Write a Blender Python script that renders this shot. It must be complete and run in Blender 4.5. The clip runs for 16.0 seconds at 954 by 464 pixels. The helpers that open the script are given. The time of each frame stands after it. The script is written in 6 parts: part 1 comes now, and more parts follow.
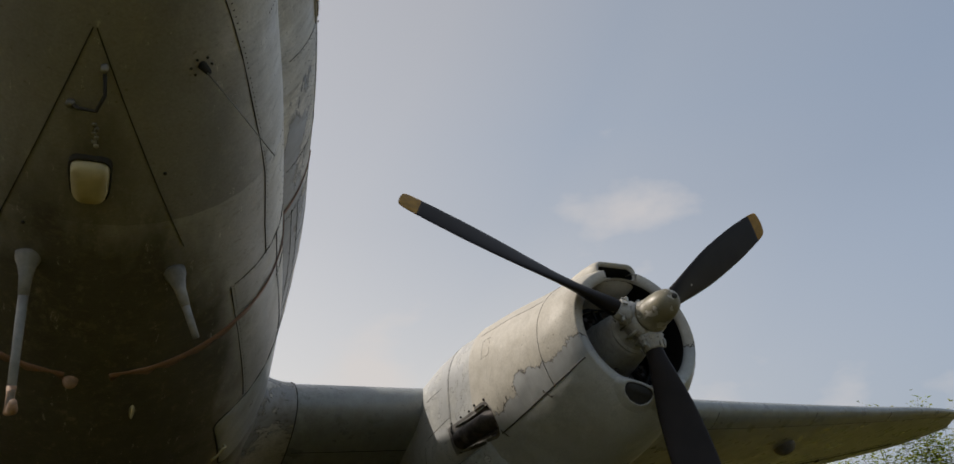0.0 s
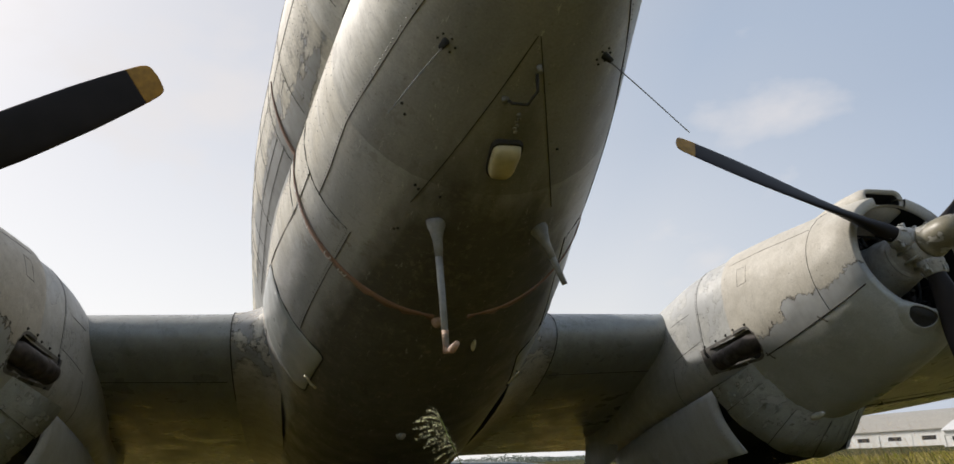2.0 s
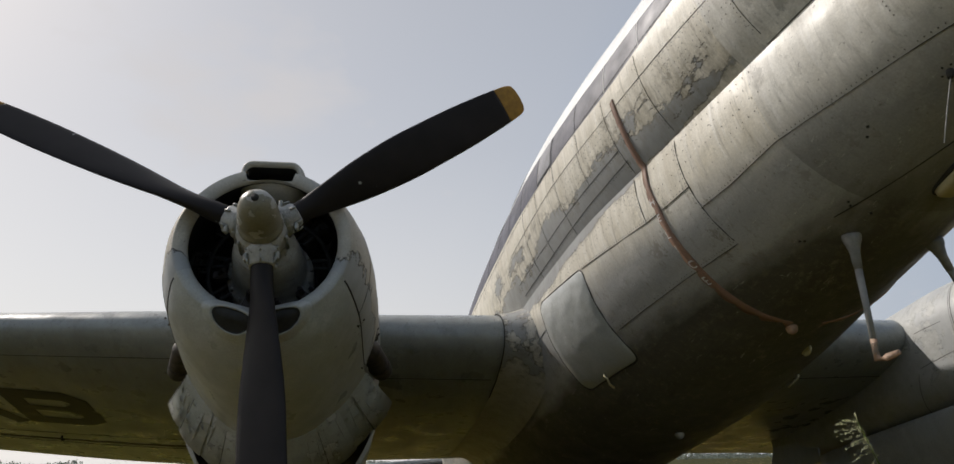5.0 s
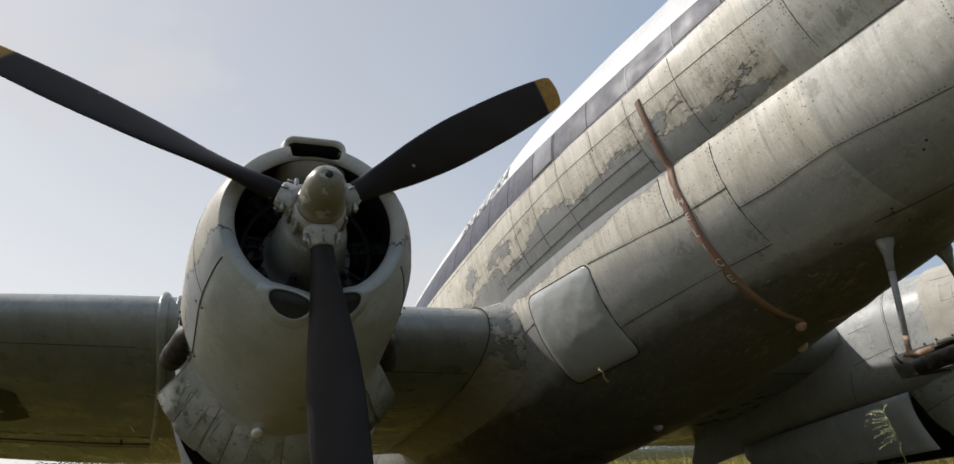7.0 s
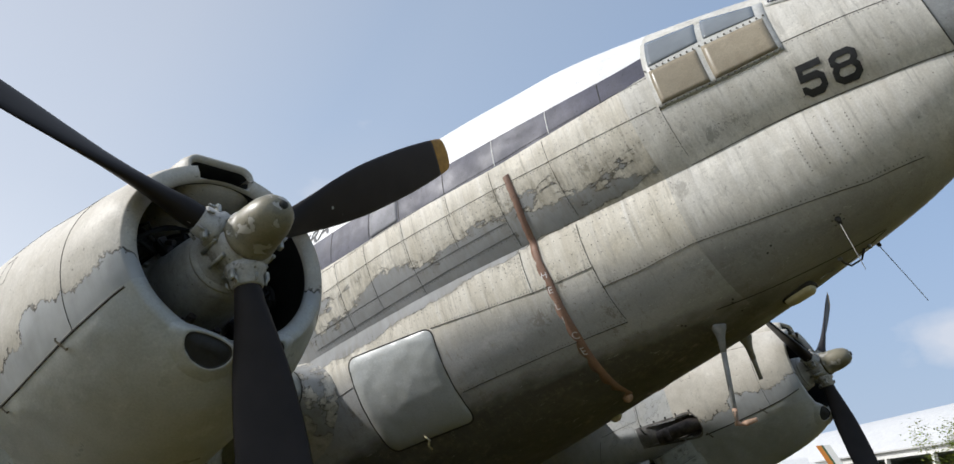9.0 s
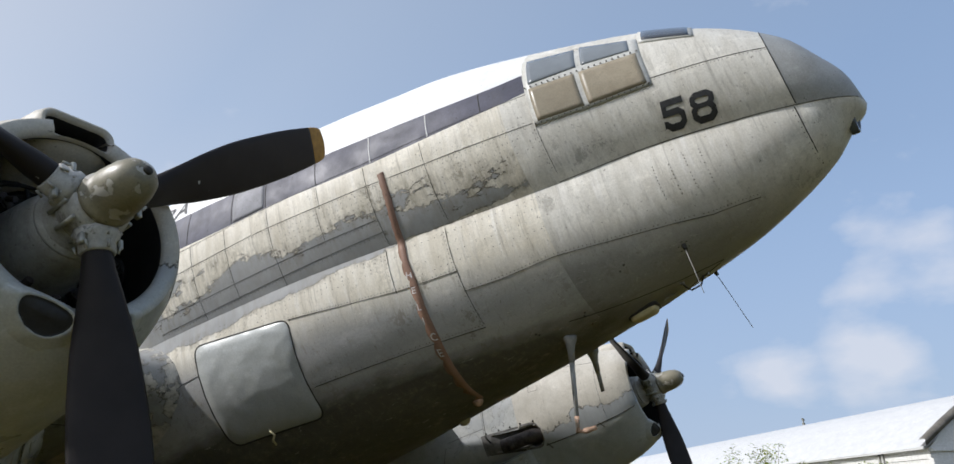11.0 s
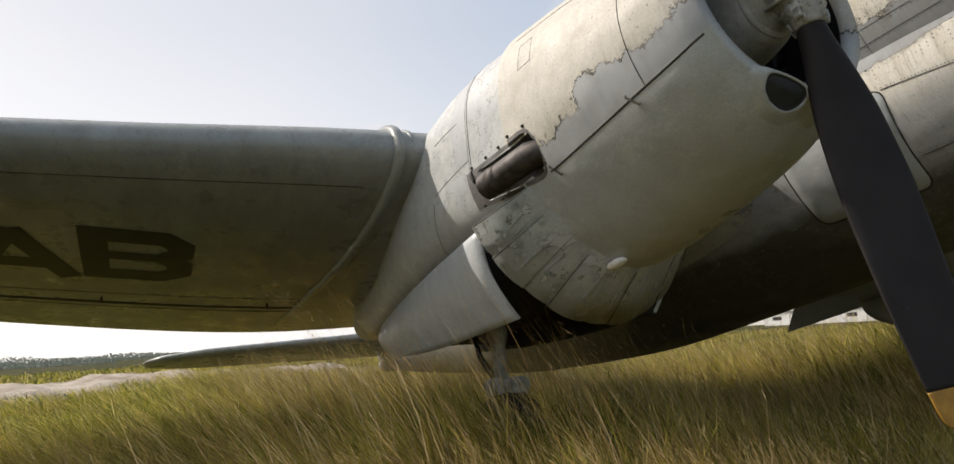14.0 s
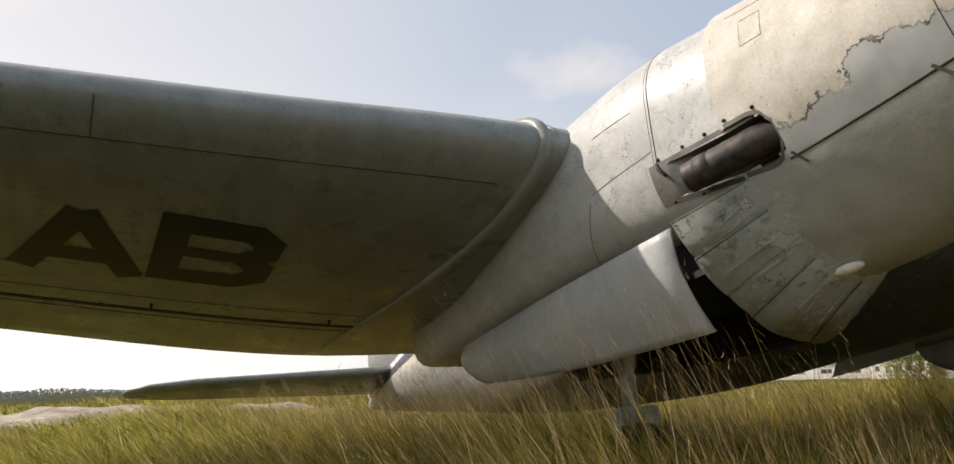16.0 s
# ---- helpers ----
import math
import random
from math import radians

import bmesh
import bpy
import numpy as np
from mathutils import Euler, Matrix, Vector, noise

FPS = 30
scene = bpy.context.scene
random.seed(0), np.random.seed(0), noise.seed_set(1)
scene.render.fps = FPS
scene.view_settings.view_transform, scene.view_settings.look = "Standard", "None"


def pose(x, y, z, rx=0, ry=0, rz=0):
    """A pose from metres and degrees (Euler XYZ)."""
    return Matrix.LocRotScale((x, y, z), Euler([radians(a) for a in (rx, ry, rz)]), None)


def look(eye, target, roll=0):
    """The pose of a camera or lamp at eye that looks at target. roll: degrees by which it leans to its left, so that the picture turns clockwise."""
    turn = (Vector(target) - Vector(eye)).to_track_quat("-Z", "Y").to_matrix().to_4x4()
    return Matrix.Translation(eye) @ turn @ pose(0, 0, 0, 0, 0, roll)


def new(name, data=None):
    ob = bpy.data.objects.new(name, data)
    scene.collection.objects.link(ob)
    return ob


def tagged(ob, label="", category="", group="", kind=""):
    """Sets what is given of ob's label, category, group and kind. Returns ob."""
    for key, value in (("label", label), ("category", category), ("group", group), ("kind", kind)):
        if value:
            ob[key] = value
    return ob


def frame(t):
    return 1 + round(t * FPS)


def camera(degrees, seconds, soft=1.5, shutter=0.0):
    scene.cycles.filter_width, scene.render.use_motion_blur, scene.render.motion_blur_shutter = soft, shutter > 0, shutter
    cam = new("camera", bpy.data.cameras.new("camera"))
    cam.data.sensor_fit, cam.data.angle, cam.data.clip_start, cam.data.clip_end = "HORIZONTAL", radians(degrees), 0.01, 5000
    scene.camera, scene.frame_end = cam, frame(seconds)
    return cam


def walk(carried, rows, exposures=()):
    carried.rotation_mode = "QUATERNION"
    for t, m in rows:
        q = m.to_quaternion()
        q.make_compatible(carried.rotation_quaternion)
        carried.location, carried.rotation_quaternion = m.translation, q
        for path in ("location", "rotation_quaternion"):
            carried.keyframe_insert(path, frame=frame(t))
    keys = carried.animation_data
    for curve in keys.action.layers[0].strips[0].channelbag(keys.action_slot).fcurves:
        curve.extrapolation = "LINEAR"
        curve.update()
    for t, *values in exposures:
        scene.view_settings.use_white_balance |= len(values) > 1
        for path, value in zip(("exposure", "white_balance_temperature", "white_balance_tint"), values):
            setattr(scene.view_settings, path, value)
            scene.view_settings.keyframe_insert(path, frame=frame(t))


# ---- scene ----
cam = camera(66.3, 16.0)
PATH = [
    (0, (0.316, -4.323, 1.742), (1.096, -2.656, 2.525), -3.4),
    (0.5, (0.046, -4.408, 1.748), (0.956, -2.753, 2.403), -4.7),
    (1, (-0.253, -4.572, 1.751), (0.701, -2.896, 2.283), -5.1),
    (1.5, (-0.591, -4.537, 1.718), (0.144, -2.769, 2.296), -6.4),
    (2, (-1.024, -4.454, 1.801), (-0.568, -2.601, 2.4), -2.8),
    (2.5, (-1.467, -4.504, 1.86), (-1.105, -2.631, 2.459), -1.1),
    (3, (-1.873, -4.397, 1.863), (-1.605, -2.501, 2.44), 1.8),
    (3.5, (-2.281, -4.467, 1.861), (-2.151, -2.564, 2.465), 1.9),
    (4, (-2.689, -4.443, 1.871), (-2.446, -2.542, 2.444), 1.4),
    (4.5, (-3.017, -4.385, 1.874), (-2.754, -2.491, 2.46), -0.7),
    (7, (-4.477, -3.958, 1.87), (-3.822, -2.16, 2.451), -1.9),
    (7.5, (-4.871, -3.642, 1.788), (-4.176, -1.846, 2.328), -2.8),
    (8, (-5.17, -3.359, 1.897), (-4.362, -1.627, 2.487), -1.2),
    (8.5, (-5.449, -3.207, 1.872), (-4.319, -1.687, 2.515), -1.3),
    (9, (-5.699, -3.046, 1.914), (-4.347, -1.756, 2.628), -4.2),
    (9.5, (-5.682, -3.052, 1.904), (-4.203, -1.937, 2.658), -0.3),
    (12, (-5.98, -3.007, 1.783), (-4.367, -2.052, 2.48), -4.1),
    (12.5, (-6.152, -3.051, 1.783), (-4.73, -1.726, 2.258), -2.7),
    (13, (-6.27, -2.663, 1.781), (-5.114, -1.087, 2.206), -4.6),
    (13.5, (-6.535, -2.344, 1.753), (-5.563, -0.641, 2.147), -3.3),
    (14, (-6.95, -2.073, 1.651), (-6.106, -0.282, 1.934), -3.3),
    (14.5, (-7.232, -1.705, 1.638), (-6.55, 0.148, 1.956), -3.4),
    (15, (-7.465, -1.415, 1.519), (-6.634, 0.363, 1.905), -1.0),
    (15.5, (-7.787, -1.191, 1.574), (-6.783, 0.495, 1.962), -2.5),
    (16, (-7.967, -0.755, 1.495), (-7.012, 0.956, 1.897), -1.5),
]
EXPOSURES = [(0.0, -0.62, 7000, 12), (0.5, -0.4, 7000, 12), (1.5, -0.22, 6800, 11), (2.5, -0.42, 6700, 11), (4.0, -0.68, 6700, 11), (4.5, -0.66, 6700, 11), (7.0, -0.52, 6500, 10), (7.5, -0.44, 6500, 10), (8.5, -0.32, 6350, 10),
             (9.5, -0.24, 6150, 10), (12.0, -0.28, 6150, 11), (12.5, -0.06, 6350, 10), (13.0, 0.0, 6400, 11), (13.5, -0.04, 6600, 11), (14.0, -0.12, 6850, 12), (14.5, -0.08, 6950, 12), (16.0, -0.1, 7050, 13)]
walk(cam, [(t, look(eye, target, roll)) for t, eye, target, roll in PATH], EXPOSURES)


# ---- world, sun, exposure ----
world = bpy.data.worlds.new("world")
scene.world = world
world.use_nodes = True
wn, wl = world.node_tree.nodes, world.node_tree.links
sky = wn.new("ShaderNodeTexSky")
sky.sky_type, sky.sun_disc = "NISHITA", False
SUN = Vector((-0.543, 0.524, 0.656)).normalized()
sky.sun_elevation = math.asin(SUN.z)
sky.sun_rotation = math.atan2(SUN.x, SUN.y)
sky.air_density, sky.dust_density, sky.ozone_density = 1.0, 1.6, 1.0


def sky_haze():
    """Summer haze that thickens towards the horizon, with soft low cumulus."""
    tc = wn.new("ShaderNodeTexCoord")
    sep = wn.new("ShaderNodeSeparateXYZ")
    wl.new(tc.outputs["Generated"], sep.inputs[0])

    def rmp(src, stops):
        r = wn.new("ShaderNodeValToRGB")
        while len(r.color_ramp.elements) < len(stops):
            r.color_ramp.elements.new(0.5)
        for e, (p, v) in zip(r.color_ramp.elements, stops):
            e.position, e.color = p, (v, v, v, 1)
        wl.new(src, r.inputs[0])
        return r.outputs[0]

    def blend(fac, a, b):
        m = wn.new("ShaderNodeMix")
        m.data_type = "RGBA"
        wl.new(fac, m.inputs[0])
        wl.new(a, m.inputs[6])
        if isinstance(b, tuple):
            m.inputs[7].default_value = (*b, 1)
        else:
            wl.new(b, m.inputs[7])
        return m.outputs[2]

    def times(a, b):
        m = wn.new("ShaderNodeMath")
        m.operation = "MULTIPLY"
        wl.new(a, m.inputs[0])
        wl.new(b, m.inputs[1])
        return m.outputs[0]
    dt = wn.new("ShaderNodeVectorMath")
    dt.operation = "DOT_PRODUCT"
    wl.new(tc.outputs["Generated"], dt.inputs[0])
    dt.inputs[1].default_value = SUN
    glow = wn.new("ShaderNodeMix")
    glow.data_type = "RGBA"
    wl.new(rmp(dt.outputs["Value"], [(0.44, 0.0), (0.62, 0.55), (1.0, 1.0)]), glow.inputs[0])
    pale = wn.new("ShaderNodeMix")
    pale.data_type = "RGBA"
    half = wn.new("ShaderNodeMath")
    half.operation = "MULTIPLY_ADD"
    half.inputs[1].default_value, half.inputs[2].default_value = 0.5, 0.5
    wl.new(dt.outputs["Value"], half.inputs[0])
    wl.new(rmp(half.outputs[0], [(0.42, 0.0), (0.56, 0.38), (0.69, 1.0)]), pale.inputs[0])
    low = wn.new("ShaderNodeMix")
    low.data_type = "RGBA"
    wl.new(rmp(sep.outputs[2], [(0.0, 1.0), (0.12, 0.75), (0.32, 0.2), (0.5, 0.0)]), low.inputs[0])
    low.inputs[6].default_value, low.inputs[7].default_value = (*HAZE, 1), (*HORIZON, 1)
    wl.new(low.outputs[2], pale.inputs[6])
    haze = wn.new("ShaderNodeMix")
    haze.data_type = "RGBA"
    wl.new(rmp(sep.outputs[2], [(0.18, 1.0), (0.5, 0.0)]), haze.inputs[0])
    haze.inputs[6].default_value, haze.inputs[7].default_value = (*HIGH, 1), (*MID, 1)
    wl.new(haze.outputs[2], pale.inputs[7])
    wl.new(pale.outputs[2], glow.inputs[6])
    glow.inputs[7].default_value = (*GLOW, 1)
    col = blend(rmp(sep.outputs[2], [(0.0, 0.93), (0.12, 0.72), (0.4, 0.5), (0.9, 0.35)]), sky.outputs[0], glow.outputs[2])
    mp = wn.new("ShaderNodeMapping")
    mp.inputs["Scale"].default_value = (1.0, 1.0, 1.9)
    wl.new(tc.outputs["Generated"], mp.inputs[0])
    nz = wn.new("ShaderNodeTexNoise")
    nz.inputs["Scale"].default_value, nz.inputs["Detail"].default_value = 5.0, 9.0
    wl.new(mp.outputs[0], nz.inputs["Vector"])
    heap = None
    for az, el, wide in CUMULUS:
        a, h = radians(az), radians(el)
        way = wn.new("ShaderNodeVectorMath")
        way.operation = "DISTANCE"
        wl.new(tc.outputs["Generated"], way.inputs[0])
        way.inputs[1].default_value = (math.sin(a) * math.cos(h), math.cos(a) * math.cos(h), math.sin(h))
        near = wn.new("ShaderNodeMapRange")
        near.inputs[1].default_value, near.inputs[2].default_value = 0.0, radians(wide)
        near.inputs[3].default_value, near.inputs[4].default_value = 0.26, 0.0
        wl.new(way.outputs["Value"], near.inputs[0])
        if heap is None:
            heap = near.outputs[0]
        else:
            both = wn.new("ShaderNodeMath")
            both.operation = "MAXIMUM"
            wl.new(heap, both.inputs[0])
            wl.new(near.outputs[0], both.inputs[1])
            heap = both.outputs[0]
    total = wn.new("ShaderNodeMath")
    total.operation = "ADD"
    wl.new(nz.outputs["Fac"], total.inputs[0])
    wl.new(heap, total.inputs[1])
    puff = rmp(total.outputs[0], [(0.66, 0.0), (0.73, 0.25), (0.84, 0.6)])
    col = blend(puff, col, CLOUD)
    wl.new(col, wn["Background"].inputs[0])


# bearing from +y towards +x, elevation and spread of each heap of cloud, in degrees
CUMULUS = [(63.5, 10.5, 8), (58, 6, 6), (50.5, 6.5, 5), (16.6, 11.5, 8), (32, 12.5, 8), (92.5, 14, 9), (86.5, 7.5, 6), (79.7, 7.5, 4.5), (74, 6.5, 4.5), (38, 20, 9), (-14, 27, 12), (120, 10, 9), (150, 8, 8), (-60, 10, 9), (-110, 9, 8), (200, 9, 9)]
HIGH = (8.8, 10.3, 12.4)
HAZE, HORIZON, MID, GLOW, CLOUD = (5.7, 7.7, 10.9), (5.4, 6.5, 8.3), (11.6, 11.7, 11.8), (14.0, 13.8, 13.5), (9.4, 9.2, 9.3)
sky_haze()
wn["Background"].inputs[1].default_value = 0.105
sun = new("sun", bpy.data.lights.new("sun", "SUN"))
sun.data.energy, sun.data.angle, sun.data.color = 5.0, radians(0.9), (1.0, 0.955, 0.9)
sun.matrix_world = look(tuple(SUN * 60), (0, 0, 0))
scene.view_settings.exposure = 0.0


# ---- materials ----
def material(name, rough=0.6, metal=0.0):
    m = bpy.data.materials.new(name)
    m.use_nodes = True
    b = m.node_tree.nodes["Principled BSDF"]
    b.inputs["Roughness"].default_value, b.inputs["Metallic"].default_value = rough, metal
    return m, m.node_tree.nodes, m.node_tree.links, b


def noise_node(n, l, scale, detail=5.0, coords="Object", stretch=None, rough=0.55):
    tc = n.new("ShaderNodeTexCoord")
    t = n.new("ShaderNodeTexNoise")
    t.inputs["Scale"].default_value, t.inputs["Detail"].default_value, t.inputs["Roughness"].default_value = scale, detail, rough
    if stretch:
        mp = n.new("ShaderNodeMapping")
        mp.inputs["Scale"].default_value = stretch
        l.new(tc.outputs[coords], mp.inputs[0])
        l.new(mp.outputs[0], t.inputs["Vector"])
    else:
        l.new(tc.outputs[coords], t.inputs["Vector"])
    return t.outputs["Fac"]


def ramp(n, l, src, stops):
    r = n.new("ShaderNodeValToRGB")
    e = r.color_ramp.elements
    while len(e) < len(stops):
        e.new(0.5)
    for k, (p, col) in enumerate(stops):
        e[k].position = p
        e[k].color = (*col, 1) if len(col) == 3 else col
    l.new(src, r.inputs[0])
    return r.outputs[0]


def mix(n, l, fac, a, b, mode="MIX"):
    m = n.new("ShaderNodeMix")
    m.data_type, m.blend_type = "RGBA", mode
    if isinstance(fac, (int, float)):
        m.inputs[0].default_value = fac
    else:
        l.new(fac, m.inputs[0])
    for k, v in ((6, a), (7, b)):
        if isinstance(v, tuple):
            m.inputs[k].default_value = (*v, 1)
        else:
            l.new(v, m.inputs[k])
    return m.outputs[2]


def bump(n, l, b, src, strength, dist=0.01):
    k = n.new("ShaderNodeBump")
    k.inputs["Strength"].default_value, k.inputs["Distance"].default_value = strength, dist
    l.new(src, k.inputs["Height"])
    old = b.inputs["Normal"].links
    if old:
        l.new(old[0].from_socket, k.inputs["Normal"])
    l.new(k.outputs[0], b.inputs["Normal"])


G = lambda v: (v, v, v)


def val(n, l, op, a, b):
    m = n.new("ShaderNodeMath")
    m.operation = op
    for k, v in enumerate((a, b)):
        if isinstance(v, (int, float)):
            m.inputs[k].default_value = v
        else:
            l.new(v, m.inputs[k])
    return m.outputs[0]


def paint(name, base, light, stain, rough=0.44, flake=None, under=(0.26, 0.26, 0.25), streak=(1, 1, 1), metal=0.0, dent=0.5, drip=0.0, specks=0.72, lower=None, sheen=0.4, dirt=0.0):
    """Weathered aircraft paint: two tones, dirt, dents and drips. flake(n, l) gives a field; the paint has flaked off where it is above 0.5."""
    m, n, l, b = material(name, rough, metal)
    b.inputs["Specular IOR Level"].default_value = sheen
    big = ramp(n, l, noise_node(n, l, 0.9, 6), [(0.35, G(0)), (0.65, G(1))])
    col = mix(n, l, big, base, light)
    fine = ramp(n, l, noise_node(n, l, 6.0, 8, stretch=streak, rough=0.7), [(0.40, G(0)), (0.72, G(0.72))])
    col = mix(n, l, fine, col, stain)
    if drip > 0:
        d = ramp(n, l, noise_node(n, l, 9.0, 5, stretch=(1.0, 2.2, 0.12), rough=0.6), [(0.54, G(0)), (0.74, G(drip * 0.7))])
        col = mix(n, l, d, col, tuple(min(0.8, c * 1.5) for c in light))
        d2 = ramp(n, l, noise_node(n, l, 7.0, 5, stretch=(1.3, 2.6, 0.1), rough=0.65), [(0.56, G(0)), (0.75, G(drip))])
        col = mix(n, l, d2, col, tuple(c * 0.6 for c in stain))
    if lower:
        # grey coat and oily keel, both darkened to hold the underside's shade
        below = ramp(n, l, val(n, l, "ADD", lower_shade_coat(n, l), val(n, l, "MULTIPLY", val(n, l, "SUBTRACT", noise_node(n, l, 2.0, 8), 0.5), 0.35)), [(0.36, G(0)), (0.66, G(1))])
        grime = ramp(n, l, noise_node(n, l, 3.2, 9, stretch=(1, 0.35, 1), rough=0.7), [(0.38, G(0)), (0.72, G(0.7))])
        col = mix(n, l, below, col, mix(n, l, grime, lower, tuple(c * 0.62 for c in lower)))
        oil = ramp(n, l, val(n, l, "ADD", keel_oil_shade(n, l), val(n, l, "MULTIPLY", val(n, l, "SUBTRACT", noise_node(n, l, 2.4, 9, stretch=(1, 0.4, 1)), 0.5), 0.5)), [(0.44, G(0)), (0.58, G(1))])
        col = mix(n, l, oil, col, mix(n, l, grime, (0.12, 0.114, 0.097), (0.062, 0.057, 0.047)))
    chalk = ramp(n, l, noise_node(n, l, 2.3, 14, stretch=(1.0, 0.7, 1.2), rough=0.78), [(0.55, G(1.0)), (0.6, G(1.14)), (0.68, G(1.2))])
    col = mix(n, l, 1.0, col, chalk, "MULTIPLY")
    scuff = ramp(n, l, noise_node(n, l, 11.0, 12, stretch=(1.0, 0.5, 1.0), rough=0.8), [(0.30, G(0.5)), (0.45, G(0))])
    col = mix(n, l, scuff, col, stain)
    grit = ramp(n, l, noise_node(n, l, 75.0, 4), [(0.3, G(0.9)), (0.7, G(1.09))])
    col = mix(n, l, 1.0, col, grit, "MULTIPLY")
    speck = ramp(n, l, noise_node(n, l, 38.0, 3), [(specks - 0.05, G(0)), (specks, G(0.75))])
    col = mix(n, l, speck, col, tuple(c * 0.4 for c in stain))
    if dirt > 0:
        where = ramp(n, l, noise_node(n, l, 1.3, 5), [(0.42, G(0)), (0.58, G(1))])
        blot = ramp(n, l, noise_node(n, l, 4.2, 15, stretch=(1.0, 1.0, 0.7), rough=0.82), [(0.565, G(0)), (0.585, G(dirt))])
        col = mix(n, l, mix(n, l, 1.0, where, blot, "MULTIPLY"), col, tuple(c * 0.42 for c in stain))
        run = ramp(n, l, noise_node(n, l, 16.0, 8, stretch=(1.0, 1.6, 0.07), rough=0.7), [(0.55, G(0)), (0.66, G(dirt * 0.75))])
        col = mix(n, l, run, col, tuple(c * 0.5 for c in stain))
        scratch = ramp(n, l, noise_node(n, l, 22.0, 10, stretch=(1.0, 0.2, 1.0), rough=0.8), [(0.62, G(0)), (0.64, G(dirt * 0.8))])
        col = mix(n, l, scratch, col, tuple(min(0.85, c * 1.25) for c in light))
    if flake:
        f = flake(n, l)
        mask = ramp(n, l, f, [(0.497, G(0)), (0.503, G(1))])
        # dark rim painted as the short shadows of curling flake edges
        edge = ramp(n, l, f, [(0.480, G(0)), (0.490, G(1)), (0.504, G(1)), (0.509, G(0))])
        worn = ramp(n, l, noise_node(n, l, 5.0, 4), [(0.36, G(0.3)), (0.55, G(1.0))])
        und = mix(n, l, noise_node(n, l, 8.0, 6), tuple(c * 0.8 for c in under), tuple(c * 1.2 for c in under))
        col = mix(n, l, mask, col, und)
        col = mix(n, l, mix(n, l, 1.0, edge, worn, "MULTIPLY"), col, (0.045, 0.04, 0.03))
        dk = min(1.0, 0.1 + dirt * 1.2)
        soil = ramp(n, l, f, [(0.34, G(0)), (0.46, G(0.75 * dk)), (0.53, G(0.6 * dk)), (0.62, G(0.25 * dk))])
        col = mix(n, l, mix(n, l, 1.0, soil, ramp(n, l, noise_node(n, l, 12.0, 8, stretch=(1, 1.5, 0.3), rough=0.7), [(0.42, G(0)), (0.6, G(1))]), "MULTIPLY"), col, tuple(c * 0.45 for c in stain))
        bump(n, l, b, mask, -0.8, 0.006)
    l.new(col, b.inputs["Base Color"])
    rr = ramp(n, l, noise_node(n, l, 3.0, 6), [(0.3, G(rough - 0.1)), (0.7, G(rough + 0.16))])
    l.new(rr, b.inputs["Roughness"])
    bump(n, l, b, noise_node(n, l, 2.2, 2), dent, 0.03)
    bump(n, l, b, noise_node(n, l, 9.0, 2), dent * 0.35, 0.008)
    bump(n, l, b, noise_node(n, l, 70.0, 2), 0.1, 0.002)
    return m


def axis(n, l, k):
    tc, sp = n.new("ShaderNodeTexCoord"), n.new("ShaderNodeSeparateXYZ")
    l.new(tc.outputs["Object"], sp.inputs[0])
    return sp.outputs[k]


def lower_shade_coat(n, l):
    """Above 0.5 below the lengthwise joint of the lower lobe, where the grey coat begins, darkened for the underside's
    shade.
    """
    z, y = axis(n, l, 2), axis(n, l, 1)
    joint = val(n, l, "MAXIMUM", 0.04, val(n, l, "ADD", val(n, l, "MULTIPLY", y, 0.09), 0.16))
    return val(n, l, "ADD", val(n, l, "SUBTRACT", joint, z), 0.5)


def keel_oil_shade(n, l):
    """Above 0.5 on the keel below the belly's V-shaped joint: oil stains together with painted underside shade."""
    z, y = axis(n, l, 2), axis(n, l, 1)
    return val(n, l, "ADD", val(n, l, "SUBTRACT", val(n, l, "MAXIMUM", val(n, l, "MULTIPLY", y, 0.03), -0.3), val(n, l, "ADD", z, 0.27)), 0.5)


def flake_fuselage(n, l):
    """Bare patches along the crease behind the cockpit, and a few small ones elsewhere."""
    z, y = axis(n, l, 2), axis(n, l, 1)
    rough = noise_node(n, l, 2.6, 12, stretch=(1.0, 0.55, 1.3), rough=0.68)
    low = val(n, l, "MAXIMUM", val(n, l, "MULTIPLY", val(n, l, "SUBTRACT", z, 0.82), 0.62), val(n, l, "MULTIPLY", val(n, l, "SUBTRACT", 0.715, z), 3.0))
    aft = n.new("ShaderNodeMapRange")
    aft.inputs[1].default_value, aft.inputs[2].default_value, aft.inputs[3].default_value, aft.inputs[4].default_value = -1.6, 2.0, -0.085, 0.17
    l.new(y, aft.inputs[0])
    near = val(n, l, "SUBTRACT", val(n, l, "ADD", rough, aft.outputs[0]), val(n, l, "MINIMUM", low, 0.42))
    return val(n, l, "ADD", near, 0.015)


def flake_cowl(n, l):
    """A ragged edge along the flank where the top coat ends."""
    z, y = axis(n, l, 2), axis(n, l, 1)
    rough = noise_node(n, l, 2.6, 12, rough=0.66)
    line = val(n, l, "MULTIPLY", val(n, l, "SUBTRACT", -0.15, z), 1.3)
    tilt = val(n, l, "MULTIPLY", val(n, l, "SUBTRACT", y, 1.3), -0.16)
    return val(n, l, "ADD", val(n, l, "ADD", val(n, l, "MULTIPLY", rough, 0.9), line), val(n, l, "ADD", tilt, 0.03))


